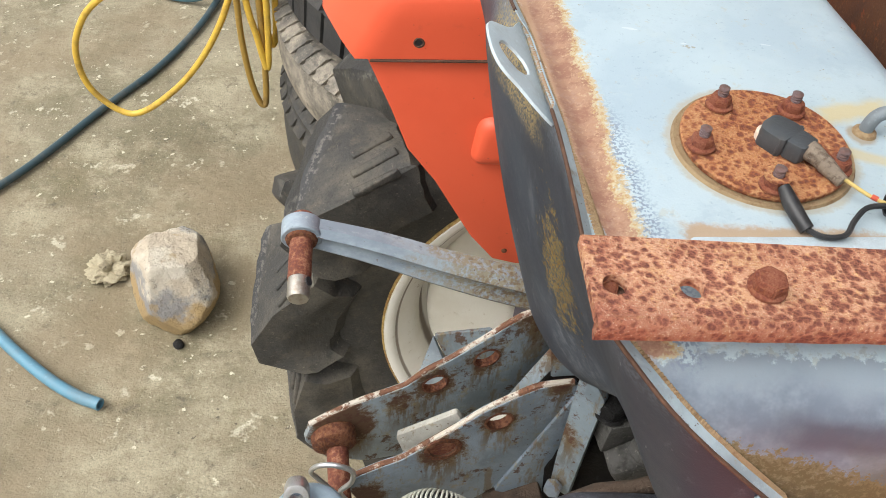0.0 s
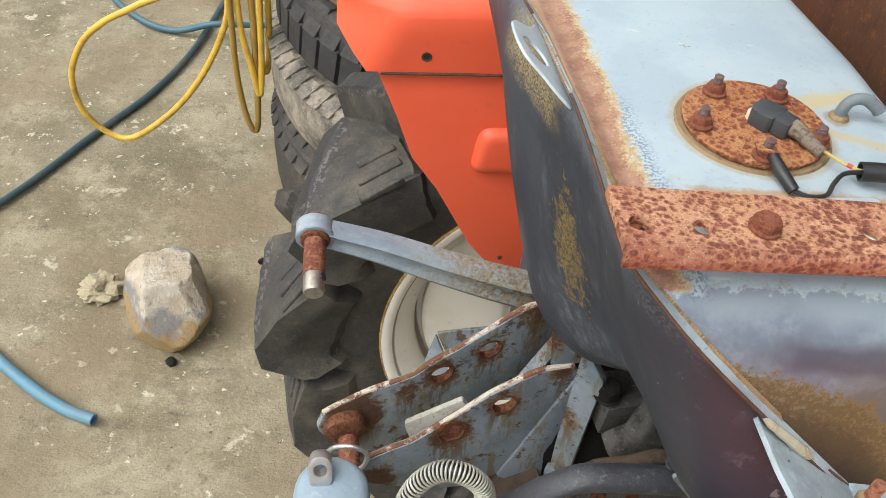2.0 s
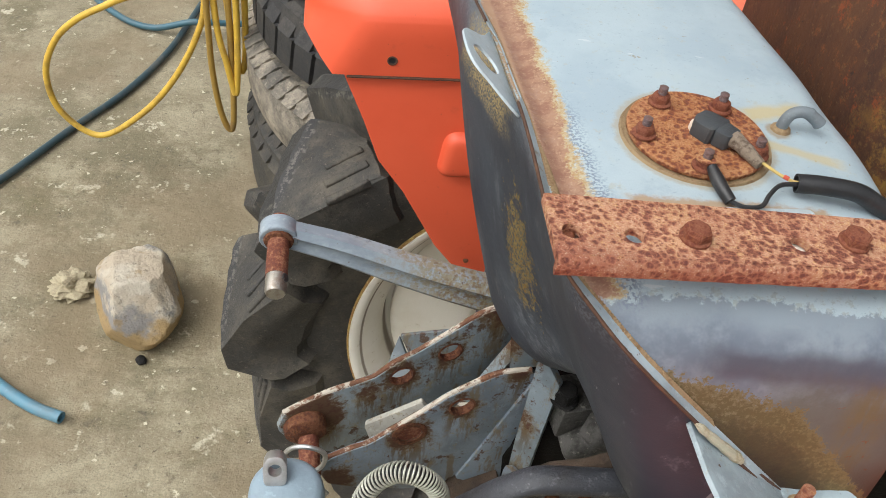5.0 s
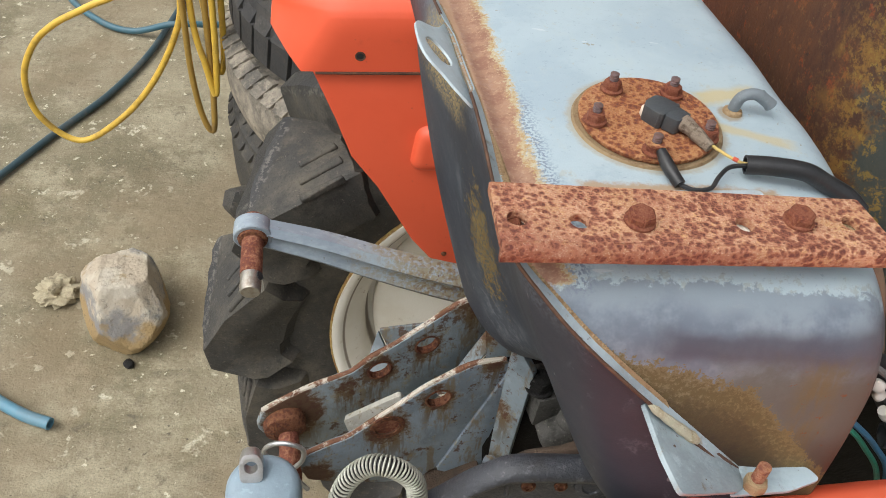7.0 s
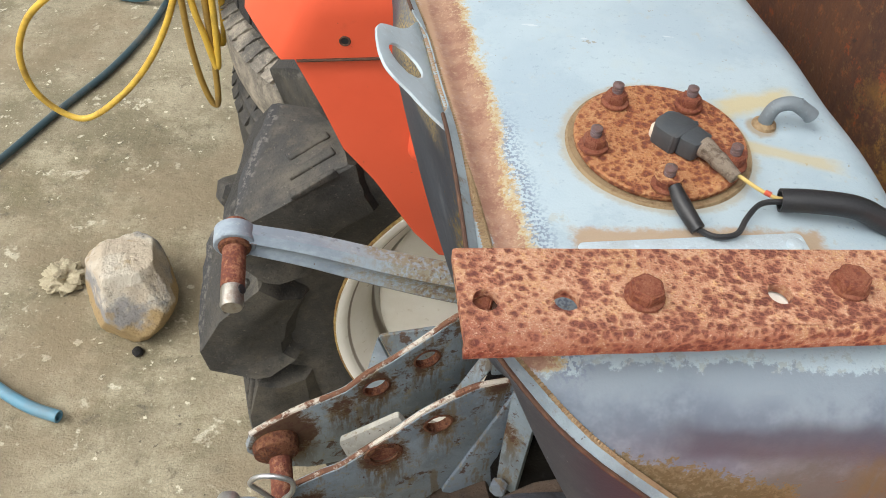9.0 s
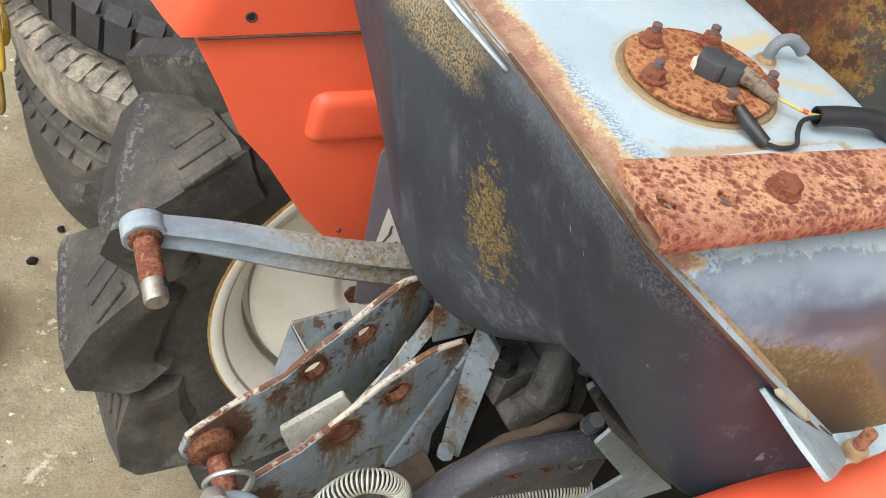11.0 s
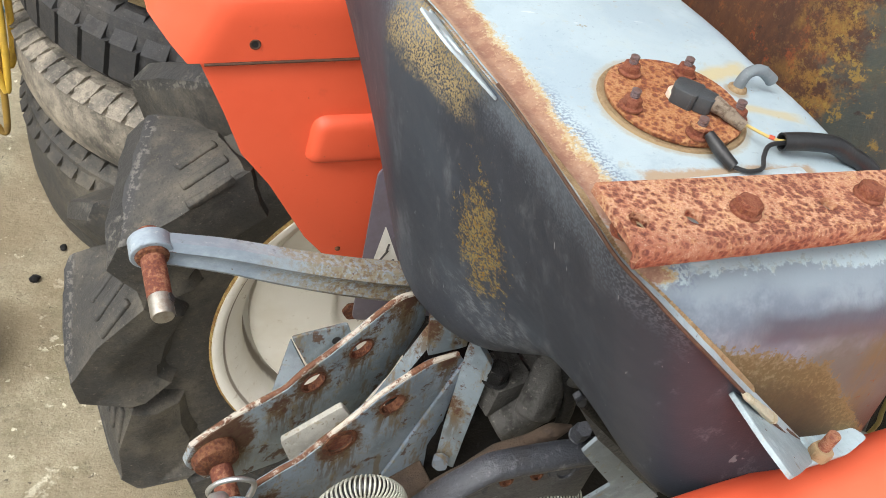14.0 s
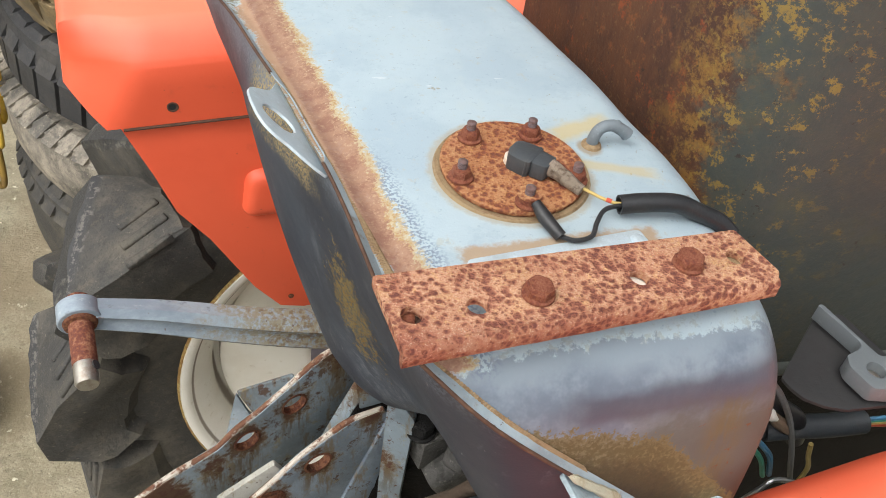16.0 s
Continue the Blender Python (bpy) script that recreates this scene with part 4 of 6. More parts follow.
def loft(section, ys, cap=True):
    bm = bmesh.new()
    rows = [[bm.verts.new((x, y, z)) for x, z in section(y)] for y in ys]
    for a, b in zip(rows, rows[1:]):
        for i in range(len(a) - 1):
            bm.faces.new((a[i], a[i + 1], b[i + 1], b[i]))
    return bm, rows


def fuel_tank():
    tank = thing("fuel_tank", "faded blue-grey steel fuel tank with rust-stained seam and top", "fuel tank", (0.12, 0.33, 0.83))
    ys = [0.148 + 0.022 * i / 26 for i in range(26)] + [0.170 + 0.022 * i / 14 for i in range(14)] + [0.192 + (0.600 - 0.192) * i / 60 for i in range(61)]
    bm, rows = loft(front_section, ys)
    for row in (rows[0], rows[-1]):
        bm.faces.new(row)
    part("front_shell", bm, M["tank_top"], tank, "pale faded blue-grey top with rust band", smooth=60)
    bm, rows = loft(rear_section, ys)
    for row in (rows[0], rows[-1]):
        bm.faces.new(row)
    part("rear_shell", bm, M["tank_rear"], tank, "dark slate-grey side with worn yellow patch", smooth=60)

    # lip along the seam, standing up and outwards
    def lip(y):
        xs, zt = tank_at(y)[:2]
        k = min(1, max(0, (y - 0.162) / 0.04))
        w = 0.0045 - 0.0012 * min(1, max(0, (y - 0.33) / 0.1)) - 0.0008 * (1 - k)
        w -= (w + 0.0016) * min(1, max(0, (y - 0.304) / 0.010)) * min(1, max(0, (0.380 - y) / 0.012))
        d = Vector((-0.74, 0, 0.67)) * k + Vector((-0.62, -0.72, -0.05)) * (1 - k)
        d.normalize()
        n = Vector((d.z, 0, -d.x)) * 0.0004
        s = Vector((xs + 0.002, y, zt + 0.0006))
        return s, d * (w + 0.002), n

    bm = bmesh.new()
    rows = []
    for i in range(90):
        y = 0.149 + (0.55 - 0.149) * i / 89
        s, d, n = lip(y)
        wob = 0.0006 * noise.noise(Vector((0, y * 60, 0)))
        e = d * (1 + 12 * wob)
        rows.append([bm.verts.new(q) for q in (s + n, s + 0.5 * e + n * 1.2, s + e + n * 0.6, s + e - n * 0.6, s + 0.5 * e - n, s - n)])
    for a, b in zip(rows, rows[1:]):
        for i in range(6):
            bm.faces.new((a[i], a[(i + 1) % 6], b[(i + 1) % 6], b[i]))
    bm.faces.new(rows[0])
    bm.faces.new(rows[-1])
    flange = part("seam_flange", bm, M["foot_paint"], tank, "pale worn seam flange")
    for y0, y1 in ((0.149, 0.304), (0.384, 0.50)):
        edge = []
        for i in range(46):
            a, d, n = lip(y0 + (y1 - y0) * i / 45)
            edge.append(a + d)
        part("flange_edge", tube(edge, 0.0009, 0, 8), M["rust_dark"], flange, "dark rusty edge of the flange")
    # stitched weld bead inside the lip: a strip of short slanting ridges
    bm = bmesh.new()
    rows, y, up = [], 0.1570, True
    while y < 0.405:
        row = []
        for f, h in ((0.0, 0.0), (0.2, 0.8), (0.5, 1.0), (0.8, 0.8), (1.0, 0.0)):
            yy = y + 0.0012 * f
            xs, zt = tank_at(yy)[:2]
            k = min(1.0, max(0.0, (yy - 0.20) / 0.03))
            off = 0.0022 + k * (0.0012 - 0.0036 * min(1.0, max(0.0, (yy - 0.234) / 0.05)))
            row.append(bm.verts.new((xs + off + (0.0036 + 0.0012 * k) * f, yy - (0.0008 if yy < 0.19 else 0.0), zt - 0.0006 - 0.0006 * k + h * (0.0014 if up else 0.0006))))
        rows.append(row)
        slope = abs(tank_at(y + 0.001)[0] - tank_at(y)[0]) / 0.001 + abs(tank_at(y + 0.001)[1] - tank_at(y)[1]) / 0.001
        y += 0.00085 / math.sqrt(1 + slope * slope * 0.6)
        up = not up
    for a, c in zip(rows, rows[1:]):
        for i in range(4):
            bm.faces.new((a[i], a[i + 1], c[i + 1], c[i]))
    part("weld_bead", bm, M["bead"], tank, "ochre stitched weld bead", smooth=20)
    # lifting ear
    mm = to_world((0.020, 0.335, 0.9925), (-0.667, -0.074, -0.741), (0.12, -1, 0))
    ear = [(-0.0444, -0.0097), (-0.0332, -0.0034), (-0.0268, 0.0023), (-0.0235, 0.0078), (-0.0203, 0.0132), (-0.0171, 0.0170), (-0.0125, 0.0194), (-0.0037, 0.0204), (0.0076, 0.0201), (0.0158, 0.0175), (0.0196, 0.0122), (0.0217, 0.0057), (0.0262, -0.0010), (0.0300, -0.0085), (0.0325, -0.0165), (0.0250, -0.0170), (-0.0122, -0.0139), (-0.0480, -0.0142)]
    hole = [(-0.0036, 0.0133), (-0.0074, 0.0111), (-0.0097, 0.0072), (-0.0092, 0.0016), (-0.0060, -0.0040), (-0.0010, -0.0067), (0.0036, -0.0057), (0.0072, -0.0016), (0.0084, 0.0037), (0.0060, 0.0091), (0.0023, 0.0124), (-0.0009, 0.0137)]
    part("lifting_ear", plate(rounded(ear, 0.003), 0.0015, mm, (hole,), 0.0004), M["strip"], tank, "pale grey ear with oval hole")
    # name strip riveted on the top
    bm = plate(rounded([(-0.0435, -0.011), (0.0435, -0.011), (0.042, 0.011), (-0.0435, 0.009)], 0.003), 0.0014, to_world((0.1245, 0.2245, 0.9915), (0, 0, 1), (1, 0.045, 0)), (), 0.0004)
    strip = part("name_strip", bm, M["strip"], tank, "blank pale metal strip on rivets")
    for x, y in ((0.0856, 0.2240), (0.1225, 0.2261), (0.1618, 0.2310)):
        part("rivet", lathe([(0, 0.0007), (0.002, 0.0006), (0.0030, 0.0002), (0.0032, -0.001), (0, -0.001)], at(x, y, 0.9922), 18), M["strip"], strip)
    # foot with its stud, at the lower end of the seam
    foot = part("mounting_foot", sheet([(0.1085, 0.1590, 0.9330), (0.1125, 0.1330, 0.9300), (0.1180, 0.1177, 0.9260), (0.1293, 0.1225, 0.9166), (0.1555, 0.1352, 0.8950), (0.1673, 0.1525, 0.8848), (0.1357, 0.1562, 0.9104)], 0.0024, 0.003), M["foot_paint"], tank, "pale blue-grey welded foot")
    part("foot_flange", sheet([(0.1540, 0.1352, 0.8945), (0.184, 0.1382, 0.8940), (0.2010, 0.1445, 0.8940), (0.1960, 0.1510, 0.8940), (0.1620, 0.1510, 0.8940)], 0.0024, 0.003), M["foot_paint"], foot)
    part("weld_patch", tube([(0.1085, 0.1535, 0.9380), (0.1155, 0.1520, 0.9325), (0.1225, 0.1512, 0.9268), (0.1295, 0.1508, 0.9208), (0.1360, 0.1506, 0.9152)], 0.0024, 40, 8, radii=(0.3, 0.85, 0.75, 0.95, 0.85, 1.1, 1.0, 1.25, 0.8)), M["pale_weld"], foot, "crusty pale weld")
    part("foot_slot", tube([(0.1357, 0.1530, 0.9140), (0.150, 0.1510, 0.9025), (0.167, 0.1485, 0.8890)], 0.0018, 14, 8), M["rust_dark"], foot, "dark rusty gap beside the foot")
    part("foot_nut", hexagon(0.0098, 0.0065, at(0.1665, 0.1400, 0.8940, 12)), M["bead"], foot, "corroded nut", smooth=22)
    part("foot_stud", threaded(0.0031, 0.0165, at(0.1662, 0.1402, 0.8950), 0.0014), M["rust_pin"], foot, "rusty threaded stud")
    return tank


fuel_tank()


# ---- fuel sender on the tank ----
def fuel_sender():
    cx, cy, z = 0.1225, 0.2885, 0.990
    s = thing("fuel_sender", "rusted round fuel sender plate with studs on the tank", "fuel sender", (cx, cy, z))
    part("gasket_ring", lathe([(0, -0.006), (0.0386, -0.006), (0.0386, -0.0006), (0.0378, 0.0010), (0.0366, 0.0004), (0.030, 0.0012), (0, 0.0012)], at(cx, cy, z), 64), M["bead"], s, "ochre-stained raised seat")
    part("cover_plate", lathe([(0, 0.0012), (0.0351, 0.0012), (0.0355, 0.0018), (0.0355, 0.0034), (0.0348, 0.0040), (0, 0.0042)], at(cx, cy, z), 64), M["rust_plate"], s)
    for x, y in ((0.107, 0.310), (0.1385, 0.3085), (0.0935, 0.2815), (0.1185, 0.2590), (0.1475, 0.2715)):
        a = random.uniform(0, 60)
        nut = part("nut", hexagon(0.0084, 0.0056, at(x, y, z + 0.0048, a), flange=0.0060), M["rust_bolt"], s, "rusty hexagon nut on washer", smooth=22)
        part("stud", threaded(0.0024, 0.0058, at(x, y, z + 0.0088), 0.0011, 14), M["rust_stud"], nut, "dull threaded stud")
    return s


fuel_sender()


def sender_plug():
    c = Vector((0.1290, 0.2845, 0.9995))
    p = thing("sender_plug", "black moulded plug with gritty taped lead on the sender", "electrical plug", (c.x, c.y, 0.9944))
    d = Vector((0.66, -0.75, 0)).normalized()
    mm = to_world(c, (0.05, 0.02, 1), d)
    head = [(-0.0105, -0.0045), (-0.0085, -0.0075), (-0.001, -0.0082), (0.0028, -0.0078), (0.0028, 0.0078), (-0.001, 0.0082), (-0.0085, 0.0075), (-0.0105, 0.0045)]
    crown = lambda x, y: -0.0016 * (abs(y) / 0.008) ** 2.2 - 0.0010 * max(0.0, -x / 0.0105) ** 2
    part("plug_body", plate(rounded(head, 0.004), 0.0082, mm @ pose(0, 0, 0.0042), (), 0.0020, crown), M["plug_rubber"], p)
    part("plug_rib", plate(rounded([(0.0004, -0.0084), (0.0016, -0.0084), (0.0016, 0.0084), (0.0004, 0.0084)], 0.0005), 0.0084, mm @ pose(0, 0, 0.0046), (), 0.0004, crown), M["plug_rubber"], p)
    neck = [(0.0022, -0.0066), (0.0100, -0.0056), (0.0108, -0.0040), (0.0108, 0.0040), (0.0100, 0.0056), (0.0022, 0.0066)]
    part("plug_neck", plate(rounded(neck, 0.0025), 0.0078, mm @ pose(0, 0, 0.0036), (), 0.0016, crown), M["plug_rubber"], p)
    part("terminal_base", lathe([(0, -0.0052), (0.0056, -0.0052), (0.0056, -0.0020), (0.0048, -0.0012), (0, -0.0012)], mm @ pose(-0.0070, -0.0012, 0), 24), M["cream"], p, "cream insulator")
    q = [mm @ Vector(v) for v in ((0.0098, 0, 0.0004), (0.0150, -0.0003, -0.0002), (0.0215, -0.0008, -0.0016), (0.0285, -0.0016, -0.0030))]
    part("taped_lead", tube(q, 0.0039, 44, 14, radii=(1.05, 1.1, 1.0, 0.90, 0.96, 0.84, 0.78, 0.72)), M["tape"], p, "lead wrapped in gritty tape")
    return p


sender_plug()


def sender_wires():
    w = thing("sender_wires", "black earth lead and sleeved wires lying on the tank", "wiring", (0.15, 0.25, 0.991))
    part("earth_lug", lathe([(0.0026, 0), (0.0055, 0), (0.0055, 0.001), (0.0026, 0.001)], at(0.1185, 0.2590, 0.9998), 20, True), M["rust_plate"], w)
    part("lug_sleeve", tube([(0.1195, 0.2535, 0.9995), (0.1215, 0.247, 0.997), (0.1245, 0.2405, 0.9945), (0.1265, 0.2370, 0.9930)], 0.0030, 20, 12, radii=(0.8, 1.1, 1.0, 0.95)), M["black"], w, "black heat-shrink sleeve")
    part("earth_wire", tube([(0.1265, 0.2370, 0.9930), (0.1320, 0.2330, 0.9935), (0.1400, 0.2340, 0.9940), (0.1460, 0.2420, 0.9945), (0.1530, 0.2485, 0.9955), (0.163, 0.2490, 0.9965)], 0.00115, 40, 8), M["black"], w)
    part("signal_wire", tube([(0.1460, 0.2640, 0.9972), (0.1500, 0.2595, 0.9968), (0.1540, 0.2550, 0.9965), (0.1585, 0.2515, 0.9962), (0.163, 0.2498, 0.9965)], 0.0008, 24, 8), M["wire_yellow"], w, "yellow wire with red trace")
    part("wire_trace", tube([(0.1555, 0.2538, 0.9966), (0.1575, 0.2522, 0.9965)], 0.0011, 6, 8), M["wire_red"], w)
    part("wire_sleeve", tube([(0.1600, 0.2495, 0.9965), (0.172, 0.2480, 0.9975), (0.188, 0.2455, 0.9970), (0.1995, 0.2437, 0.9920), (0.2111, 0.2407, 0.9870), (0.2186, 0.2374, 0.9810)], 0.0046, 46, 16, hollow=0.8), M["black"], w, "black corrugated sleeve over the wires")
    part("yellow_tail", tube([(0.2181, 0.2368, 0.9780), (0.2266, 0.2386, 0.9650), (0.2286, 0.2356, 0.9530)], 0.0015, 16, 8), M["wire_yellow"], w)
    return w


sender_wires()


def vent_pipe():
    p = thing("vent_pipe", "short bent grey rubber vent pipe on the tank", "pipe", (0.172, 0.304, 0.988))
    pts = [(0.172, 0.304, 0.984), (0.1722, 0.304, 0.993), (0.1750, 0.3045, 0.9985), (0.1815, 0.3045, 0.9998), (0.1880, 0.3035, 0.9965), (0.1905, 0.303, 0.9945)]
    part("pipe_body", tube(pts, 0.0031, 34, 16, hollow=0.7, radii=(1, 1, 0.97, 1, 1.05, 1.15)), M["pipe"], p)
    part("pipe_collar", lathe([(0, 0), (0.0055, 0), (0.005, 0.002), (0.0036, 0.003), (0, 0.003)], at(0.172, 0.304, 0.9878), 20), M["bead"], p)
    return p


vent_pipe()


# ---- rusty bar across the tank's near end ----
def rusty_bar():
    b = thing("rusty_bar", "rusted folded steel bar with holes bolted across the tank", "steel bar", (0.115, 0.194, 0.990))
    mm = to_world((0.1178, 0.1940, 1.0108), (0.04, -0.02, 1), (1, 0.045, -0.04))
    outline = [(-0.0835, -0.0175), (0.0825, -0.0125), (0.0850, -0.0095), (0.0795, 0.017), (-0.0845, 0.0165)]
    holes = [circle_pts(x, y, 0.0042, 20) for x, y in ((-0.0755, -0.0045), (-0.0500, -0.0045), (0.0210, -0.0020), (0.0700, 0.0015))]
    bend = lambda x, y: -0.0008 * math.sin(14 * (x + 0.02))
    part("bar_top", plate(rounded(outline, 0.0015), 0.0042, mm, holes, 0.0009, bend), M["rust"], b)
    for x, y, mat, label in ((-0.0755, -0.0045, "rust_dark", "rusty nut under a hole"), (0.0210, -0.0020, "sticker", "pale washer under a hole"), (0.0700, 0.0015, "bead", "brass-brown bush in a hole")):
        part("hole_washer", lathe([(0, -0.0075), (0.0056, -0.0075), (0.0056, -0.0056), (0, -0.0056)], mm @ pose(x, y, 0), 20), M[mat], b, label)
    # folded front edge
    bm = bmesh.new()
    rows = []
    for i in range(40):
        x = -0.0832 + 0.1660 * i / 39
        prof = [(-0.0155, 0.0), (-0.0182, -0.0006), (-0.0198, -0.0024), (-0.0202, -0.0080), (-0.0196, -0.0092), (-0.0180, -0.0092), (-0.0168, -0.0080), (-0.0160, -0.0042)]
        rows.append([bm.verts.new(mm @ Vector((x, y - 0.0005 + 0.005 * (x + 0.083) / 0.165 + 0.0003 * noise.noise(Vector((x * 90, 0, 0))), z + bend(x, y)))) for y, z in prof])
    for a, c in zip(rows, rows[1:]):
        for i in range(8):
            bm.faces.new((a[i], a[(i + 1) % 8], c[(i + 1) % 8], c[i]))
    bm.faces.new(rows[0])
    bm.faces.new(rows[-1])
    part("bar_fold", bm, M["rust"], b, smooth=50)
    part("under_nut", hexagon(0.0090, 0.0060, mm @ pose(-0.0770, -0.0010, -0.0098, 0, 0, 10)), M["rust_bolt"], b, "rusty square nut under the bar's end", smooth=22)
    for x, y in ((-0.0250, -0.0035), (0.0455, 0.0010)):
        head = part("bolt_head", hexagon(0.0105, 0.0055, mm @ pose(x, y, bend(x, y) + 0.0004, 0, 0, random.uniform(0, 60)), flange=0.0066), M["rust_bolt"], b, "rusty hexagon bolt", smooth=22)
        part("bolt_shank", lathe([(0, -0.018), (0.003, -0.018), (0.003, -0.004), (0, -0.004)], mm @ pose(x, y, 0), 14), M["rust"], head)
    return b


rusty_bar()


# ---- fenders ----
def fender_upper(x0, y0, zt, way):
    """The folded top of a fender; way +1: it runs on to +y."""
    bm = bmesh.new()
    prof = [(0.000, -0.088), (0.000, -0.036), (0.003, -0.029), (0.022, -0.009), (0.030, -0.004), (0.30, 0.004)]
    xs = [0.75, 0.45, 0.3, 0.2, 0.12, 0.05, 0.0]
    rows = []
    for j, (dy, dz) in enumerate(prof):
        row = [(x0 + x + (0.028 if j else 0.0), y0 + way * dy, zt + dz) for x in xs]
        k = (0.000, 0.000, 0.002, 0.006, 0.012, 0.02)[j]
        if j == 0:
            row += [(x0 - 0.012, y0 + way * 0.009, zt - 0.075), (x0 - 0.028, y0 + way * 0.026, zt - 0.055), (x0 - 0.030, y0 + way * 0.30, zt - 0.055)]
        else:
            row += [(x0 + 0.006 - k, y0 + way * (dy + 0.012), zt + dz - 0.001), (x0 - 0.026 + 0.2 * k, y0 + way * max(dy, 0.034), zt + dz - 0.004), (x0 - 0.030 + 0.2 * k, y0 + way * 0.30, zt + dz - 0.006)]
        rows.append([bm.verts.new((x, y, z + 0.055 * (x - x0))) for x, y, z in row])
    for a, b in zip(rows, rows[1:]):
        for i in range(len(a) - 1):
            bm.faces.new((a[i], a[i + 1], b[i + 1], b[i]))
    bmesh.ops.recalc_face_normals(bm, faces=bm.faces)
    bmesh.ops.subdivide_edges(bm, edges=bm.edges[:], cuts=2, use_grid_fill=True, smooth=0.15)
    bmesh.ops.solidify(bm, geom=bm.faces[:], thickness=0.0025)
    return bm


def far_fender():
    f = thing("tractor_fender", "orange painted steel rear fender with embossed inner panel", "fender", (0.2, 0.66, 0.55))
    grow = pose(-0.06, -0.01, 1.215) @ Matrix.Scale(1.012, 4) @ pose(0.06, 0.01, -1.215)
    top = fender_upper(-0.083, 0.604, 0.893, 1)
    top.transform(grow)
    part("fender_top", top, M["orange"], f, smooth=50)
    mm = grow @ upright(0.6095, 0.7, (0, -1, 0))
    panel = [(-0.077, 0.812), (-0.053, 0.752), (-0.037, 0.706), (-0.010, 0.668), (0.029, 0.596), (0.055, 0.563), (0.080, 0.557), (0.30, 0.57), (0.60, 0.63), (0.65, 0.84)]
    part("inner_panel", plate(panel, 0.0025, mm, (), 0.0008), M["orange"], f)
    gap = [grow @ Vector((x, 0.6036, 0.8035 + 0.055 * (x + 0.083))) for x in (-0.070, 0.0, 0.1, 0.25, 0.5)]
    part("seam_gap", tube(gap, 0.0013, 20, 8), M["rust_dark"], f, "dark seam under the folded top")
    # embossed rib
    bm = bmesh.new()
    rows = []
    for k, h in ((0.0, 0.0), (0.002, 0.006), (0.006, 0.0095), (0.012, 0.0105)):
        rows.append([bm.verts.new(mm @ Vector((x, y, h))) for x, y in rounded([(0.020 + k, 0.695 + k), (0.18, 0.701 + k), (0.18, 0.752 - k), (0.026 + k, 0.748 - k)], 0.014 - k * 0.5, 5)])
    for a, b in zip(rows, rows[1:]):
        for i in range(len(a)):
            bm.faces.new((a[i], a[(i + 1) % len(a)], b[(i + 1) % len(a)], b[i]))
    bm.faces.new(rows[-1])
    part("embossed_rib", bm, M["orange"], f, smooth=70)
    # round grommet in the side, low fixing and rib latch
    part("grommet", lathe([(0.0028, 0.0), (0.0046, 0.0), (0.0047, 0.0006), (0.0040, 0.0010), (0.003, 0.0006)], grow @ to_world((-0.030, 0.6038, 0.824), (0, -1, 0), (1, 0, 0)), 22, True), M["rust_dark"], f, "dark ring round a hole")
    part("grommet_bore", lathe([(0, 0.0004), (0.0031, 0.0004), (0.0031, -0.001), (0, -0.001)], grow @ to_world((-0.030, 0.6038, 0.824), (0, -1, 0), (1, 0, 0)), 18), M["black"], f)
    part("low_screw", lathe([(0, 0.002), (0.0022, 0.0016), (0.003, 0.0), (0, 0)], grow @ to_world((0.066, 0.6093, 0.576), (0, -1, 0), (1, 0, 0)), 14), M["rust_edge"], f)
    part("latch", block((0.016, 0.009, 0.005), mm @ pose(0.108, 0.722, 0.012, 0, 0, 28), 0.001), M["dark_cast"], f, "small dark latch")
    return f


far_fender()


def near_fender():
    f = thing("tractor_fender", "orange painted steel rear fender under the tank's foot", "fender", (0.2, 0.1, 0.55))
    prof = [(0.153, 0.70), (0.153, 0.838), (0.151, 0.852), (0.146, 0.864), (0.136, 0.873), (0.12, 0.8785), (0.10, 0.8800), (-0.20, 0.883), (-0.215, 0.87), (-0.22, 0.80)]
    xs = [-0.06, 0.0, 0.03, 0.06, 0.085, 0.11, 0.16, 0.24, 0.32, 0.42, 0.6, 0.75]
    rows = []
    for x in xs:
        k = 0.025 * max(0.0, min(x, 0.36) - 0.12)
        s = 0.10 * (min(x, 0.3) - 0.1) - 14.0 * max(0.0, 0.06 - x) ** 2
        rows.append([(x, y + s, z + (k if z > 0.83 else 0)) for y, z in prof])
    # unseen side is coloured near-black so no orange bounces onto the tank
    for name, i0, i1, mat, label in (("fender_top", 2, 9, "orange", ""), ("fender_side", 0, 2, "shade_black", "unseen side facing the tank, near-black to stop orange bounce")):
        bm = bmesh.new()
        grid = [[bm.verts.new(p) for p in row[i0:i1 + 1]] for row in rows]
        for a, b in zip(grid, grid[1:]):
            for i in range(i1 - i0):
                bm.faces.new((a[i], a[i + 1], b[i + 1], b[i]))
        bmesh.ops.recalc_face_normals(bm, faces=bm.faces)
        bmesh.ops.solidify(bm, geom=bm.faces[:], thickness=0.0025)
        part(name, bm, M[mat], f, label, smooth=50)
    # near-black as well, to keep the gap below the tank dark
    part("inner_panel", plate([(0.06, 0.72), (0.70, 0.72), (0.70, 0.52), (0.18, 0.54)], 0.0025, to_world((0, 0.149, 0), (0.1, 1, 0), (1, 0, 0)), (), 0.0008), M["shade_black"], f)
    return f


near_fender()


# ---- rear wheel ----
WX, WY, WZ, WR = 0.222, 0.800, 0.395, 0.44


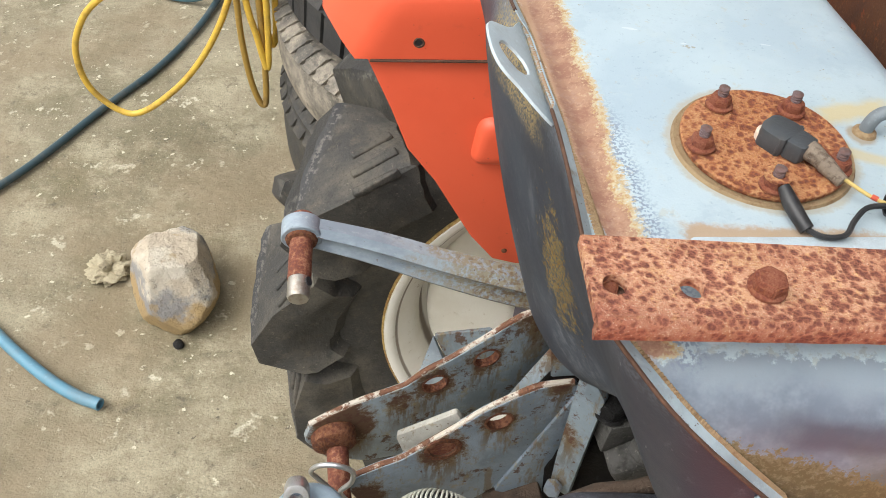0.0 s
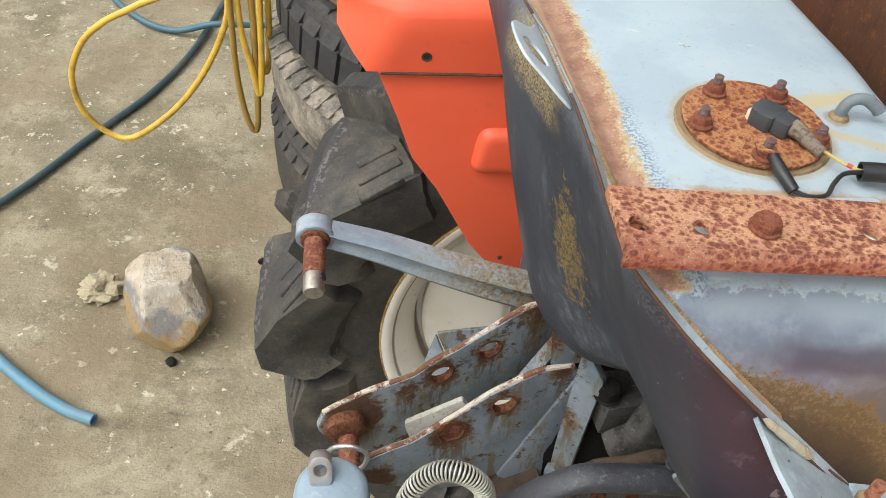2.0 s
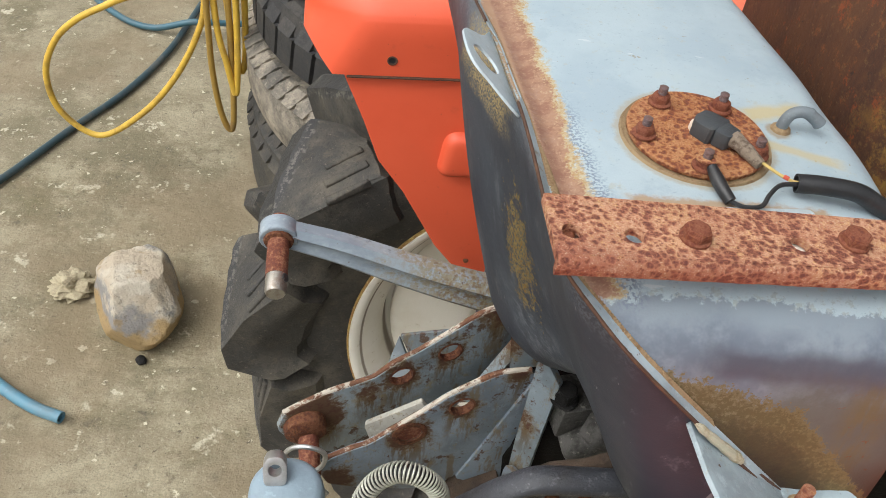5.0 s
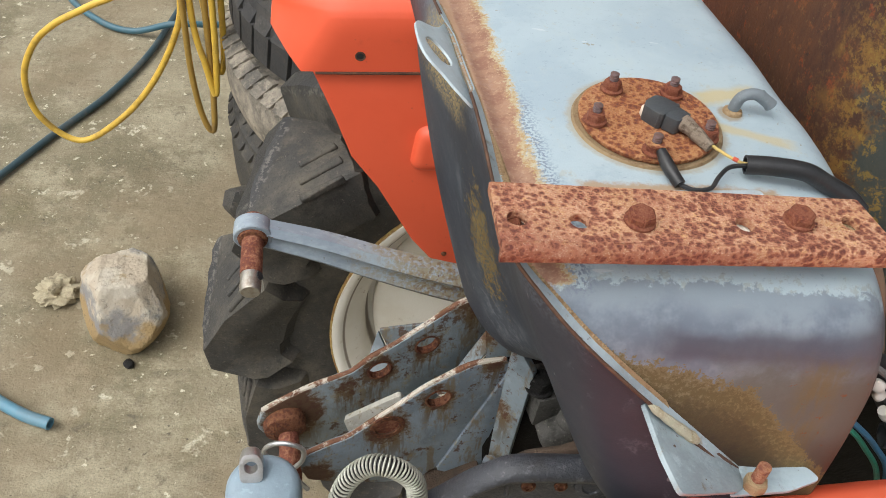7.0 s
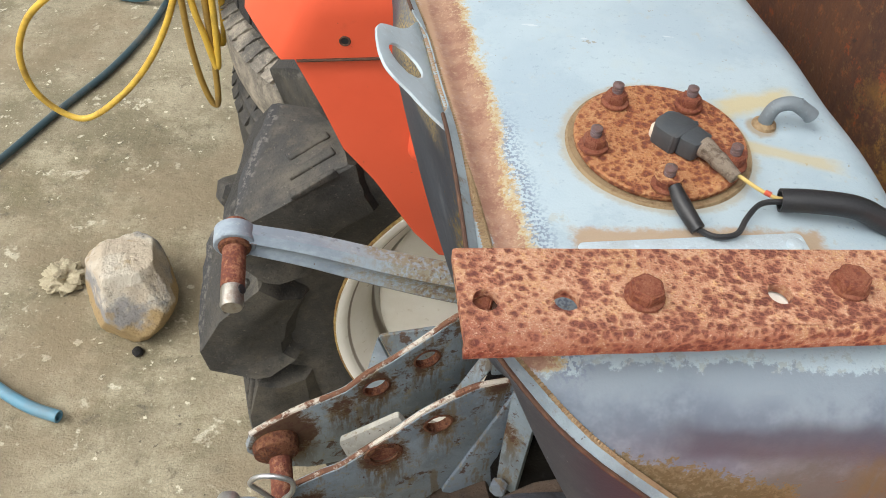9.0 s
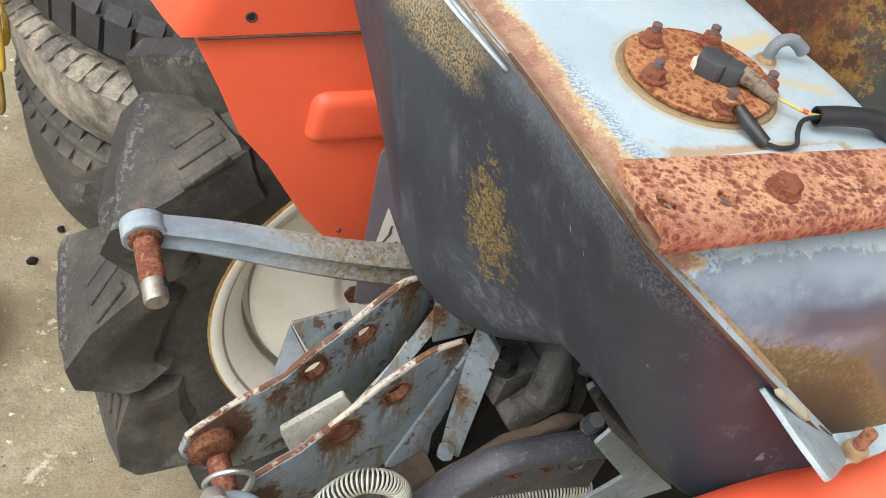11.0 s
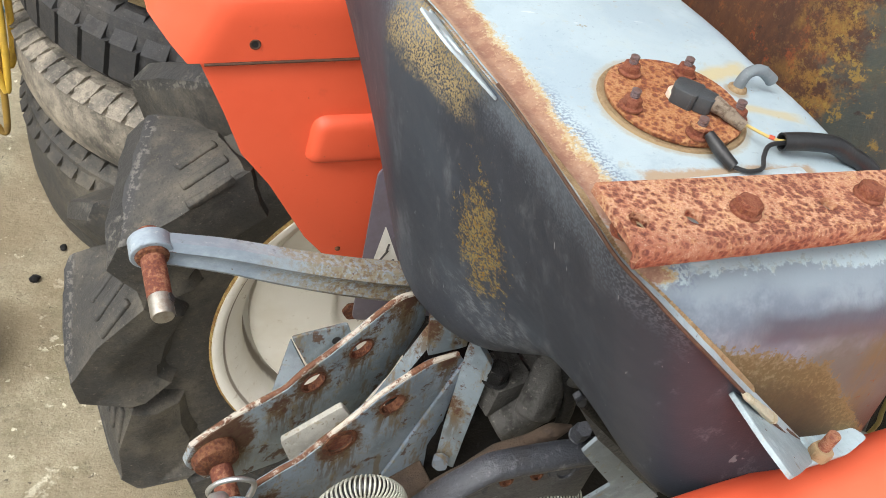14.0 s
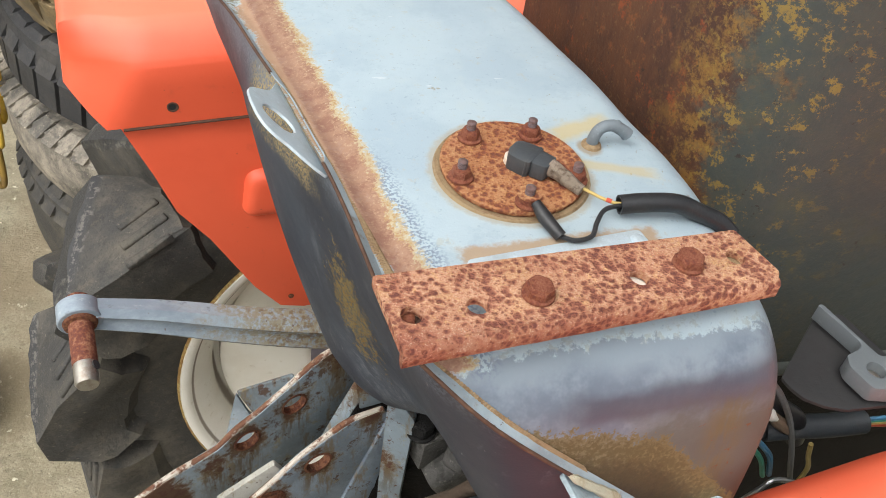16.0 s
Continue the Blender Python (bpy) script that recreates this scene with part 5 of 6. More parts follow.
def flatten(bm):
    """The tyre sits flat where it bears on the ground, and clears the fender's inner panel."""
    for v in bm.verts:
        k = max(0.0, min(1.0, (v.co.z - 0.53) / 0.05)) * max(0.0, min(1.0, (v.co.x - 0.035 + 0.55 * (v.co.z - 0.56)) / 0.06 + 0.8))
        v.co.y = max(v.co.y, 0.589 + 0.037 * k)
        v.co.z = max(v.co.z, 0.001 + 0.02 * max(0.0, v.co.z + 0.035))


# Lug stations from shoulder to nose: y, then angle and radius of the leading foot, leading ridge, trailing ridge and trailing foot.
NEAR_BAR = (
    (0.645, -15, 0.312, -2, 0.318, 1, 0.320, 3, 0.312), (0.610, -16.5, 0.326, -2, 0.344, 1.5, 0.344, 4, 0.330), (0.592, -18.5, 0.352, -2.8, 0.398, 1.8, 0.394, 5, 0.358),
    (0.589, -20.5, 0.376, -3.0, 0.431, 1.2, 0.428, 5, 0.374), (0.630, -20, 0.386, -5.5, 0.437, -1.5, 0.437, 3.5, 0.380), (0.676, -18, 0.389, -8.8, 0.438, -4.8, 0.438, 0, 0.382),
    (0.712, -16.5, 0.388, -11.8, 0.437, -7.8, 0.437, -3.5, 0.382), (0.728, -15.5, 0.378, -12.5, 0.395, -9, 0.395, -6, 0.378))
FAR_BAR = (
    (0.678, -9, 0.378, -5, 0.392, -1, 0.392, 2, 0.380), (0.692, -9, 0.385, -4, 0.433, -0.7, 0.433, 5, 0.388), (0.750, -2, 0.386, 3.0, 0.438, 6.3, 0.438, 13, 0.390),
    (0.796, 3, 0.386, 8.5, 0.436, 12.1, 0.436, 18.5, 0.388), (0.806, 2, 0.372, 8, 0.400, 12, 0.398, 17, 0.374), (0.790, 2, 0.340, 8, 0.344, 12, 0.344, 17, 0.340))


def round_wheel(angle, r, y):
    a = math.radians(angle)
    return Vector((WX + r * math.cos(a), y, WZ + r * math.sin(a)))


def bar_lug(stations, start, seed):
    """A tread bar: slanting faces up to a narrow, chipped ridge."""
    b = bmesh.new()
    rings = []
    for j in range(3 * (len(stations) - 1) + 1):
        k, f = min(j // 3, len(stations) - 2), j / 3 - min(j // 3, len(stations) - 2)
        y, a1, r1, a2, r2, a3, r3, a4, r4 = [p + (q - p) * f for p, q in zip(stations[k], stations[k + 1])]
        q = []
        for i, (a, r) in enumerate(((a1, r1 - 0.014), (a1, r1), (a2 - 0.45 * (a2 - a1), r2 - 0.42 * (r2 - r1)), (a2 - 0.7, r2 - 0.004), (a2, r2), (a3, r3), (a3 + 0.7, r3 - 0.004), (a4, r4), (a4, r4 - 0.014))):
            n = noise.noise(Vector((0.9 * j, 3.1 * i, seed)))
            worn = 0.0034 if 3 <= i <= 6 else 0.0016
            root = max(y, 0.645) if i in (0, 8) else y  # the bar's foot runs into the tyre's flank
            q.append(b.verts.new(round_wheel(start + a + 0.35 * n, r + worn * n, root + 0.0012 * n)))
        rings.append(q)
    for p, q in zip(rings, rings[1:]):
        for k in range(8):
            b.faces.new((p[k], p[k + 1], q[k + 1], q[k]))
    b.faces.new(rings[0])
    b.faces.new(rings[-1])
    return b


def on_flank(start, u, v):
    """A place on a near bar's leading face: u along the stations, v from foot to ridge."""
    k = min(int(u), len(NEAR_BAR) - 2)
    s = [p + (q - p) * (u - k) for p, q in zip(NEAR_BAR[k], NEAR_BAR[k + 1])]
    return round_wheel(start + s[1] + v * (s[3] - s[1]), s[2] + v * (s[4] - s[2]) + 0.0006, s[0])


def rear_wheel():
    w = thing("rear_wheel", "tractor rear wheel with dusty lugged tyre and cream rim", "wheel", (WX, WY, 0.0))
    mm = to_world((WX, WY, WZ), (0, -1, 0), (1, 0, 0))  # local z towards the tractor's middle
    tyre = [(0.276, 0.158), (0.290, 0.166), (0.320, 0.173), (0.348, 0.174), (0.370, 0.166), (0.381, 0.142), (0.384, 0.08), (0.381, 0.018), (0.370, -0.006), (0.348, -0.014), (0.320, -0.013), (0.290, -0.006), (0.276, 0.002), (0.27, 0.08)]
    bm = lathe(tyre, mm, 96, True)
    flatten(bm)
    ty = part("tyre", bm, M["rubber"], w, "dusty black rubber tyre")
    for i in range(13):
        for name, stations, start in (("near", NEAR_BAR, 152.0), ("far", FAR_BAR, 131.0)):
            a0 = start + 360 / 13 * i
            b = bar_lug(stations, a0, i + 20 * len(name))
            flatten(b)
            part("lug", b, M["rubber_bar"], ty, smooth=26)
        a0 = 152.0 + 360 / 13 * i  # moulded ribs across the leading face
        for u0, v0, u1, v1 in ((4.25, 0.52, 4.75, 0.10), (3.72, 0.50, 4.15, 0.08), (3.2, 0.48, 3.5, 0.10)):
            p, q = on_flank(a0, u0, v0), on_flank(a0, u1, v1)
            n = (q - p).cross(on_flank(a0, u0 + 0.3, v0) - p)
            n = n if n.dot(p - Vector((WX, WY, WZ))) > 0 else -n
            b = block(((q - p).length, 0.0100, 0.0075), to_world((p + q) / 2, n, q - p), 0.0028, 3)
            flatten(b)
            part("moulded_rib", b, M["rubber_bar"], ty)
    prof = [(0.2830, 0.1620), (0.2805, 0.1665), (0.2750, 0.1665), (0.2690, 0.1620), (0.2590, 0.1500), (0.2500, 0.1440), (0.2430, 0.1320), (0.2390, 0.1080), (0.2340, 0.0780), (0.2260, 0.0480), (0.2210, 0.0030), (0.2120, -0.0040), (0.2620, -0.0040), (0.2690, -0.0080), (0.2790, -0.0060), (0.2790, 0.0380)]
    r = part("rim", lathe(prof, mm, 96, True), M["rim"], w, "cream painted steel rim")
    part("rim_edge", lathe([(0.2815, 0.1655), (0.2840, 0.1640), (0.2845, 0.1610), (0.2815, 0.1590)], mm, 96, True), M["rim_rust"], r, "rusty rim lip")
    disc = [(0, 0.100), (0.112, 0.100), (0.119, 0.1035), (0.124, 0.109), (0.130, 0.111), (0.205, 0.117), (0.224, 0.117), (0.2305, 0.113), (0.2315, 0.104), (0.225, 0.098), (0.20, 0.100), (0.10, 0.090), (0, 0.080)]
    d = part("wheel_disc", lathe(disc, mm, 72), M["rim"], w, "cream dished wheel disc")
    for i in range(6):
        a = math.radians(60 * i + 195)
        part("disc_bolt", hexagon(0.024, 0.010, mm @ pose(0.100 * math.cos(a), 0.100 * math.sin(a), 0.1005)), M["rust_edge"], d, "rusty wheel bolt")
    part("axle", lathe([(0, 0.32), (0.055, 0.32), (0.055, 0.118), (0.075, 0.112), (0.078, 0.090), (0, 0.090)], mm, 32), M["dark_cast"], w, "dark axle housing")
    return w


rear_wheel()


# ---- stack of old tyres ----
def old_tyre(z, radius, width, material, label, blocks, depth, cx, cy, turn, bands, skew):
    t = thing("old_tyre", label, "tyre", (cx, cy, z), group="stack of old tyres")
    h, r = width / 2, radius
    mm = at(cx, cy, z + h)
    prof = [(0.60 * r, -0.62 * h), (0.66 * r, -0.86 * h), (0.78 * r, -1.0 * h), (0.90 * r, -0.93 * h), (0.965 * r, -0.78 * h), (0.985 * r, -0.4 * h), (0.99 * r, 0), (0.985 * r, 0.4 * h), (0.965 * r, 0.78 * h), (0.90 * r, 0.93 * h), (0.78 * r, 1.0 * h), (0.66 * r, 0.86 * h), (0.60 * r, 0.62 * h), (0.63 * r, 0.4 * h), (0.86 * r, 0.5 * h), (0.90 * r, 0), (0.86 * r, -0.5 * h), (0.63 * r, -0.4 * h)]
    body = part("carcass", lathe(prof, mm, 72, True), material, t)
    for i in range(blocks):
        b = bmesh.new()
        for z0, z1, sh, fill in bands:
            rings = []
            for zz in (z0, z1):
                a0 = 2 * math.pi * (i + sh) / blocks + turn
                da = math.pi / blocks * fill
                q = []
                edge = 0.915 if abs(zz) > 0.9 else 0.97 if abs(zz) > 0.7 else 0.985
                for rr, k in ((edge * r - 0.006, 1.0), (edge * r + depth, 0.86), (edge * r + depth, -0.86), (edge * r - 0.006, -1.0)):
                    q.append(b.verts.new(mm @ Vector((rr * math.cos(a0 + k * da + skew * zz), rr * math.sin(a0 + k * da + skew * zz), zz * h))))
                rings.append(q)
            for k in range(3):
                b.faces.new((rings[0][k], rings[0][k + 1], rings[1][k + 1], rings[1][k]))
            b.faces.new(rings[0])
            b.faces.new(rings[1])
        part("tread_block", b, material, body, smooth=30)
    return t


SX, SY = 0.12, 1.45
old_tyre(0.0, 0.440, 0.25, M["rubber"], "worn grey truck tyre at the bottom of a stack", 66, 0.005, SX, SY, 0.1, ((0.56, 0.95, 0.0, 0.90),), 0.06)
old_tyre(0.25, 0.437, 0.145, M["rubber_pale"], "chalky worn truck tyre in a stack", 78, 0.004, SX, SY, 0.2, ((0.66, 0.97, 0.0, 0.90),), 0.06)
old_tyre(0.395, 0.412, 0.145, M["rubber_black"], "black block-tread truck tyre in a stack", 50, 0.009, SX, SY, 0.0, ((-0.93, -0.50, 0.30, 0.78), (-0.50, 0.30, 0.22, 0.955), (0.30, 0.93, 0.10, 0.86)), 0.03)
old_tyre(0.540, 0.415, 0.23, M["rubber_tan"], "mud-brown truck tyre on top of a stack", 34, 0.012, SX + 0.01, SY, 0.05, ((-0.93, -0.30, 0.0, 0.80), (-0.24, 0.24, 0.35, 0.90), (0.30, 0.86, 0.7, 0.86)), 0.04)


# ---- lift arm with its pin ----
def lift_arm():
    a = thing("lift_arm", "blue-grey cast lift arm with rusty pin, far side", "lift arm", (0.12, 0.52, 0.60))
    pts = [Vector(q) for q in ((-0.111, 0.5135, 0.688), (-0.06, 0.516, 0.671), (0.0, 0.519, 0.646), (0.06, 0.522, 0.624), (0.12, 0.526, 0.606), (0.19, 0.53, 0.595))]
    line = spline(pts, 30)
    bm = bmesh.new()
    rows = []
    for i, q in enumerate(line):
        f = i / 29
        t = (line[min(i + 1, 29)] - line[max(i - 1, 0)]).normalized()
        up = Vector((0, 1, 0)).cross(t) * -1
        up = up if up.z > 0 else -up
        hh, ww = 0.0125 + 0.010 * f, 0.0105 + 0.006 * f
        sec = [(-ww, -hh * 0.55), (-ww * 0.55, -hh), (ww * 0.6, -hh), (ww, -hh * 0.6), (ww, hh * 0.6), (ww * 0.6, hh), (-ww * 0.5, hh), (-ww, hh * 0.55), (-ww * 0.72, hh * 0.2), (-ww * 0.72, -hh * 0.2)]
        rows.append([bm.verts.new(q + Vector((0, dy, 0)) + up * dz) for dy, dz in sec])
    for p, q in zip(rows, rows[1:]):
        for i in range(10):
            bm.faces.new((p[i], p[(i + 1) % 10], q[(i + 1) % 10], q[i]))
    bm.faces.new(rows[0])
    bm.faces.new(rows[-1])
    part("arm_bar", bm, M["arm"], a, smooth=35)
    ax = Vector((0.075, -0.985, -0.12)).normalized()
    hub = to_world((-0.1215, 0.512, 0.691), ax, (1, 0, 0))
    part("arm_eye", lathe([(0.0100, -0.0085), (0.0166, -0.0085), (0.0176, -0.0075), (0.0176, 0.0075), (0.0166, 0.0085), (0.0100, 0.0085)], hub, 36, True), M["arm"], a)
    part("pin", lathe([(0, -0.016), (0.0098, -0.016), (0.0098, 0.050), (0, 0.050)], hub, 28), M["rust_pin"], a, "rusty round pin")
    part("pin_collar", lathe([(0.0095, 0.0088), (0.0138, 0.0088), (0.0128, 0.0115), (0.0095, 0.0125)], hub, 28, True), M["rust_edge"], a)
    part("pin_tip", lathe([(0, 0.0495), (0.0094, 0.0495), (0.0094, 0.066), (0.0082, 0.0685), (0, 0.0685)], hub, 28), M["bare"], a, "bare worn pin end")
    part("pin_hole", lathe([(0, -0.0003), (0.0040, -0.0003), (0.0040, 0.0006), (0, 0.0006)], to_world(hub @ Vector((0.0082, 0.0052, 0.0545)), hub.to_3x3() @ Vector((0.84, 0.54, 0)), ax), 18), M["black"], a)
    return a


lift_arm()


# ---- top-link bracket ----
def top_link_bracket():
    b = thing("top_link_bracket", "rust-streaked blue-grey top-link bracket with two holed plates", "bracket", (0.05, 0.38, 0.52))
    K = math.sqrt(1 + 0.33 ** 2)
    wide = lambda pts: [(x * K, z) for x, z in pts]
    mm = upright(0.4075, 0.63, (0.33, -1, 0), (1, 0.33, 0))
    crest = [(-0.102, 0.606), (-0.088, 0.6135), (-0.066, 0.6225), (-0.043, 0.6275), (-0.0262, 0.6315), (-0.009, 0.6455), (0.0105, 0.6560), (0.036, 0.6725), (0.0548, 0.6860), (0.072, 0.6935), (0.0955, 0.6890)]
    far = [(-0.108, 0.586)] + crest + [(0.10, 0.65), (0.075, 0.59), (0.045, 0.550), (0.010, 0.530), (-0.025, 0.524), (-0.060, 0.530), (-0.092, 0.552)]
    h1, h2 = (0.039, 0.6475), (-0.002, 0.6270)
    p = part("far_plate", plate(rounded(wide(far), 0.004), 0.006, mm, [circle_pts(x * K, z, 0.0112, 24) for x, z in (h1, h2)], 0.0009), M["plate_far"], b)
    ragged = lambda pts, s: [Vector((x * K, z - 0.0006 + 0.0010 * noise.noise(Vector((90 * x, s, 0))), -0.003)) for x, z in pts]
    part("plate_edge", tube([mm @ v for v in ragged(crest, 1.0)], 0.0026, 60, 8, radii=(1, 0.9, 1.15, 0.95, 1.1, 0.9, 1.0, 1.1, 0.9)), M["edge_worn"], p, "worn rusty plate edge")
    part("end_boss", lathe([(0.0, 0.010), (0.012, 0.010), (0.0180, 0.007), (0.0192, 0.0), (0.0185, -0.006), (0.0, -0.008)], to_world((-0.0845, 0.377, 0.586), (0.20, -1, -0.05), (1, 0, 0)), 32), M["rust_edge"], p, "rust-crusted boss")
    for cx, cz in (h1, h2):
        part("hole_bush", lathe([(0.0102, 0.0006), (0.0120, 0.0005), (0.0119, -0.007), (0.0102, -0.007)], mm @ pose(cx * K, cz, 0), 26, True), M["rust_edge"], p, "rusty bush")
    K = math.sqrt(1 + 0.25 ** 2)
    mn = upright(0.339, 0.65, (0.25, -1, 0), (1, 0.25, 0))
    crest = [(-0.060, 0.6180), (-0.0405, 0.6270), (-0.0275, 0.6305), (-0.0115, 0.6430), (0.0128, 0.6620), (0.0328, 0.6800), (0.0492, 0.6895), (0.072, 0.7005), (0.0985, 0.6990)]
    near = [(-0.066, 0.600)] + crest + [(0.1045, 0.6900), (0.1030, 0.6610), (0.0533, 0.5610), (0.036, 0.545), (0.006, 0.551), (-0.036, 0.568), (-0.060, 0.582)]
    h3, h4 = (0.0455, 0.6650), (0.005, 0.6375)
    q = part("near_plate", plate(rounded(wide(near), 0.004), 0.006, mn, [circle_pts(x * K, z, 0.0106, 24) for x, z in (h3, h4)], 0.0009), M["plate_near"], b)
    part("plate_edge", tube([mn @ v for v in ragged(crest, 5.0)], 0.0024, 60, 8, radii=(1, 1.1, 0.9, 1.05, 0.9, 1.1, 0.95)), M["edge_worn"], q)
    part("hole_bush", lathe([(0.0098, 0.0006), (0.0116, 0.0005), (0.0115, -0.007), (0.0098, -0.007)], mn @ pose(h3[0] * K, h3[1], 0), 26, True), M["rust_edge"], q, "rusty bush")
    part("plate_fold", sheet([(0.1035, 0.3620, 0.6920), (0.0520, 0.3490, 0.5580), (0.1000, 0.3600, 0.5250), (0.1010, 0.3580, 0.6250)], 0.004), M["plate_near"], q)
    part("pin_head", lathe([(0, -0.0016), (0.0106, -0.0016), (0.0106, -0.006), (0, -0.006)], mn @ pose(h4[0] * K, h4[1], 0), 26), M["rust_pin"], q, "rust-orange pin in the hole")
    part("bush_bloom", lathe([(0.0106, 0.0008), (0.0150, 0.0004), (0.0155, -0.001), (0.0106, -0.001)], mn @ pose(h4[0] * K, h4[1], 0), 30, True), M["rust_edge"], q)
    # folded mounting plate at the front, with its low bolt
    part("mounting_plate", sheet([(0.0985, 0.3582, 0.7125), (0.0999, 0.3592, 0.7311), (0.1167, 0.3450, 0.7056), (0.1111, 0.3389, 0.6124), (0.1094, 0.3364, 0.5773), (0.0960, 0.3467, 0.5800), (0.0955, 0.3501, 0.6226)], 0.007, 0.002), M["fin_paint"], b, "pale blue-grey fin with brown runs")
    part("brace", sheet([(0.050, 0.404, 0.596), (0.062, 0.398, 0.606), (0.089, 0.400, 0.666), (0.084, 0.404, 0.690)], 0.006), M["plate_far"], b)
    part("upright_plate", sheet([(0.079, 0.400, 0.735), (0.088, 0.396, 0.660), (0.119, 0.392, 0.672), (0.115, 0.396, 0.735)], 0.006), M["plate_far"], b, "scraped blue-grey upright plate")
    part("low_bolt", hexagon(0.013, 0.009, to_world((0.098, 0.341, 0.588), (-0.45, -0.85, 0.25), (0, 0, 1))), M["bracket_paint"], b, "painted hexagon bolt")
    part("spacer_strip", sheet([(-0.0326, 0.375, 0.5944), (0.0153, 0.377, 0.6308), (0.0254, 0.374, 0.6155), (-0.0190, 0.371, 0.5560)], 0.006), M["pale_paint"], b, "pale flaking strip")
    return b


top_link_bracket()


def channel_bracket():
    c = thing("channel_bracket", "small grey folded channel bracket with rusty inside", "bracket", (0.05, 0.50, 0.50))
    part("channel_web", sheet([(-0.003, 0.490, 0.583), (0.050, 0.493, 0.592), (0.063, 0.487, 0.554), (0.013, 0.484, 0.548)]), M["plate_far"], c)
    part("web_hole", lathe([(0, 0.0004), (0.0045, 0.0004), (0.0045, -0.002), (0, -0.002)], to_world((0.040, 0.4895, 0.5735), (0, -1, 0.2), (1, 0, 0)), 16), M["black"], c)
    part("channel_side", sheet([(-0.004, 0.490, 0.581), (0.012, 0.478, 0.545), (-0.006, 0.470, 0.500), (-0.022, 0.490, 0.495)]), M["grey_paint"], c)
    part("channel_lip", sheet([(-0.026, 0.480, 0.512), (0.012, 0.476, 0.524), (0.010, 0.468, 0.514), (-0.024, 0.472, 0.502)], 0.003), M["lever"], c)
    return c


channel_bracket()


# ---- hydraulic end, clip and spring below the bracket ----
def link_pin():
    p = thing("link_pin", "rusty link pin with spring clip through its end", "pin", (-0.082, 0.35, 0.56))
    ax = Vector((0.14, -0.93, -0.20)).normalized()
    mm = to_world((-0.083, 0.384, 0.582), ax, (1, 0, 0))
    part("pin_shaft", lathe([(0, 0), (0.0092, 0), (0.0092, 0.056), (0.0085, 0.058), (0, 0.058)], mm, 26), M["rust_pin"], p)
    loop = [(-0.080, 0.329, 0.585), (-0.089, 0.328, 0.603), (-0.095, 0.326, 0.620), (-0.088, 0.324, 0.634), (-0.075, 0.322, 0.639), (-0.063, 0.322, 0.631), (-0.064, 0.322, 0.614), (-0.073, 0.322, 0.598), (-0.068, 0.321, 0.585), (-0.060, 0.320, 0.572)]
    part("spring_clip", tube(loop, 0.0021, 70, 10), M["zinc"], p, "bent steel spring clip")
    return p


link_pin()


def hydraulic_cylinder():
    h = thing("hydraulic_cylinder", "blue-grey cylinder end with plated clevis eye on top", "hydraulic cylinder", (-0.092, 0.272, 0.48))
    ax = Vector((0.04, -0.06, 1)).normalized()
    mm = to_world((-0.092, 0.272, 0.480), ax, (1, 0, 0))
    part("cap", lathe([(0, 0.2050), (0.0195, 0.2046), (0.0240, 0.2026), (0.0266, 0.1980), (0.0275, 0.190), (0.0278, 0.0), (0, 0)], mm, 44), M["cylinder"], h)
    part("clevis", plate(rounded([(-0.0095, -0.010), (0.0095, -0.010), (0.0105, 0.008), (0.0060, 0.017), (-0.0060, 0.017), (-0.0105, 0.008)], 0.005), 0.015, to_world((-0.0925, 0.264, 0.692), (0.10, -0.85, 0.5), (1, 0.1, 0)) @ Matrix.Scale(0.82, 4), (circle_pts(0, 0.0045, 0.0058, 18),), 0.0018), M["zinc"], h, "plated steel eye")
    part("hose_union", tube([(-0.070, 0.272, 0.570), (-0.052, 0.272, 0.575), (-0.038, 0.272, 0.598), (-0.034, 0.272, 0.612)], 0.0078, 20, 12), M["zinc"], h, "plated hose union")
    return h


hydraulic_cylinder()


def coil(points, r, wire, turns, bm=None):
    line = spline(points, turns * 14)
    fr = frames_along(line)
    pts = [q + r * (math.cos(2 * math.pi * i / 14) * s + math.sin(2 * math.pi * i / 14) * u) for i, (q, (s, u)) in enumerate(zip(line, fr))]
    return tube(pts, wire, 0, 6)


def hydraulic_hose():
    h = thing("hydraulic_hose", "black hydraulic hose in a pale coiled guard spring", "hose", (0.0, 0.3, 0.5))
    pts = [(-0.034, 0.272, 0.605), (-0.031, 0.271, 0.648), (-0.022, 0.269, 0.680), (-0.009, 0.267, 0.6985), (0.004, 0.2644, 0.7025), (0.016, 0.264, 0.694), (0.025, 0.266, 0.675), (0.029, 0.270, 0.640)]
    part("hose_core", tube(pts, 0.0060, 50, 14), M["black"], h)
    part("guard_spring", coil(pts, 0.0073, 0.00085, 42), M["spring_wire"], h, "pale wound wire spring")
    return h


hydraulic_hose()


def low_hose():
    h = thing("hydraulic_hose", "ribbed hose with pale guard wire below the casting", "hose", (0.11, 0.278, 0.55))
    pts = [(0.030, 0.278, 0.540), (0.060, 0.278, 0.590), (0.078, 0.278, 0.6105), (0.108, 0.278, 0.6110), (0.138, 0.278, 0.6080), (0.168, 0.278, 0.6090), (0.196, 0.278, 0.605)]
    part("hose_core", tube(pts, 0.0060, 50, 14), M["black"], h)
    part("guard_spring", coil(pts, 0.0073, 0.00085, 62), M["spring_wire"], h, "pale wound wire spring")
    return h


low_hose()


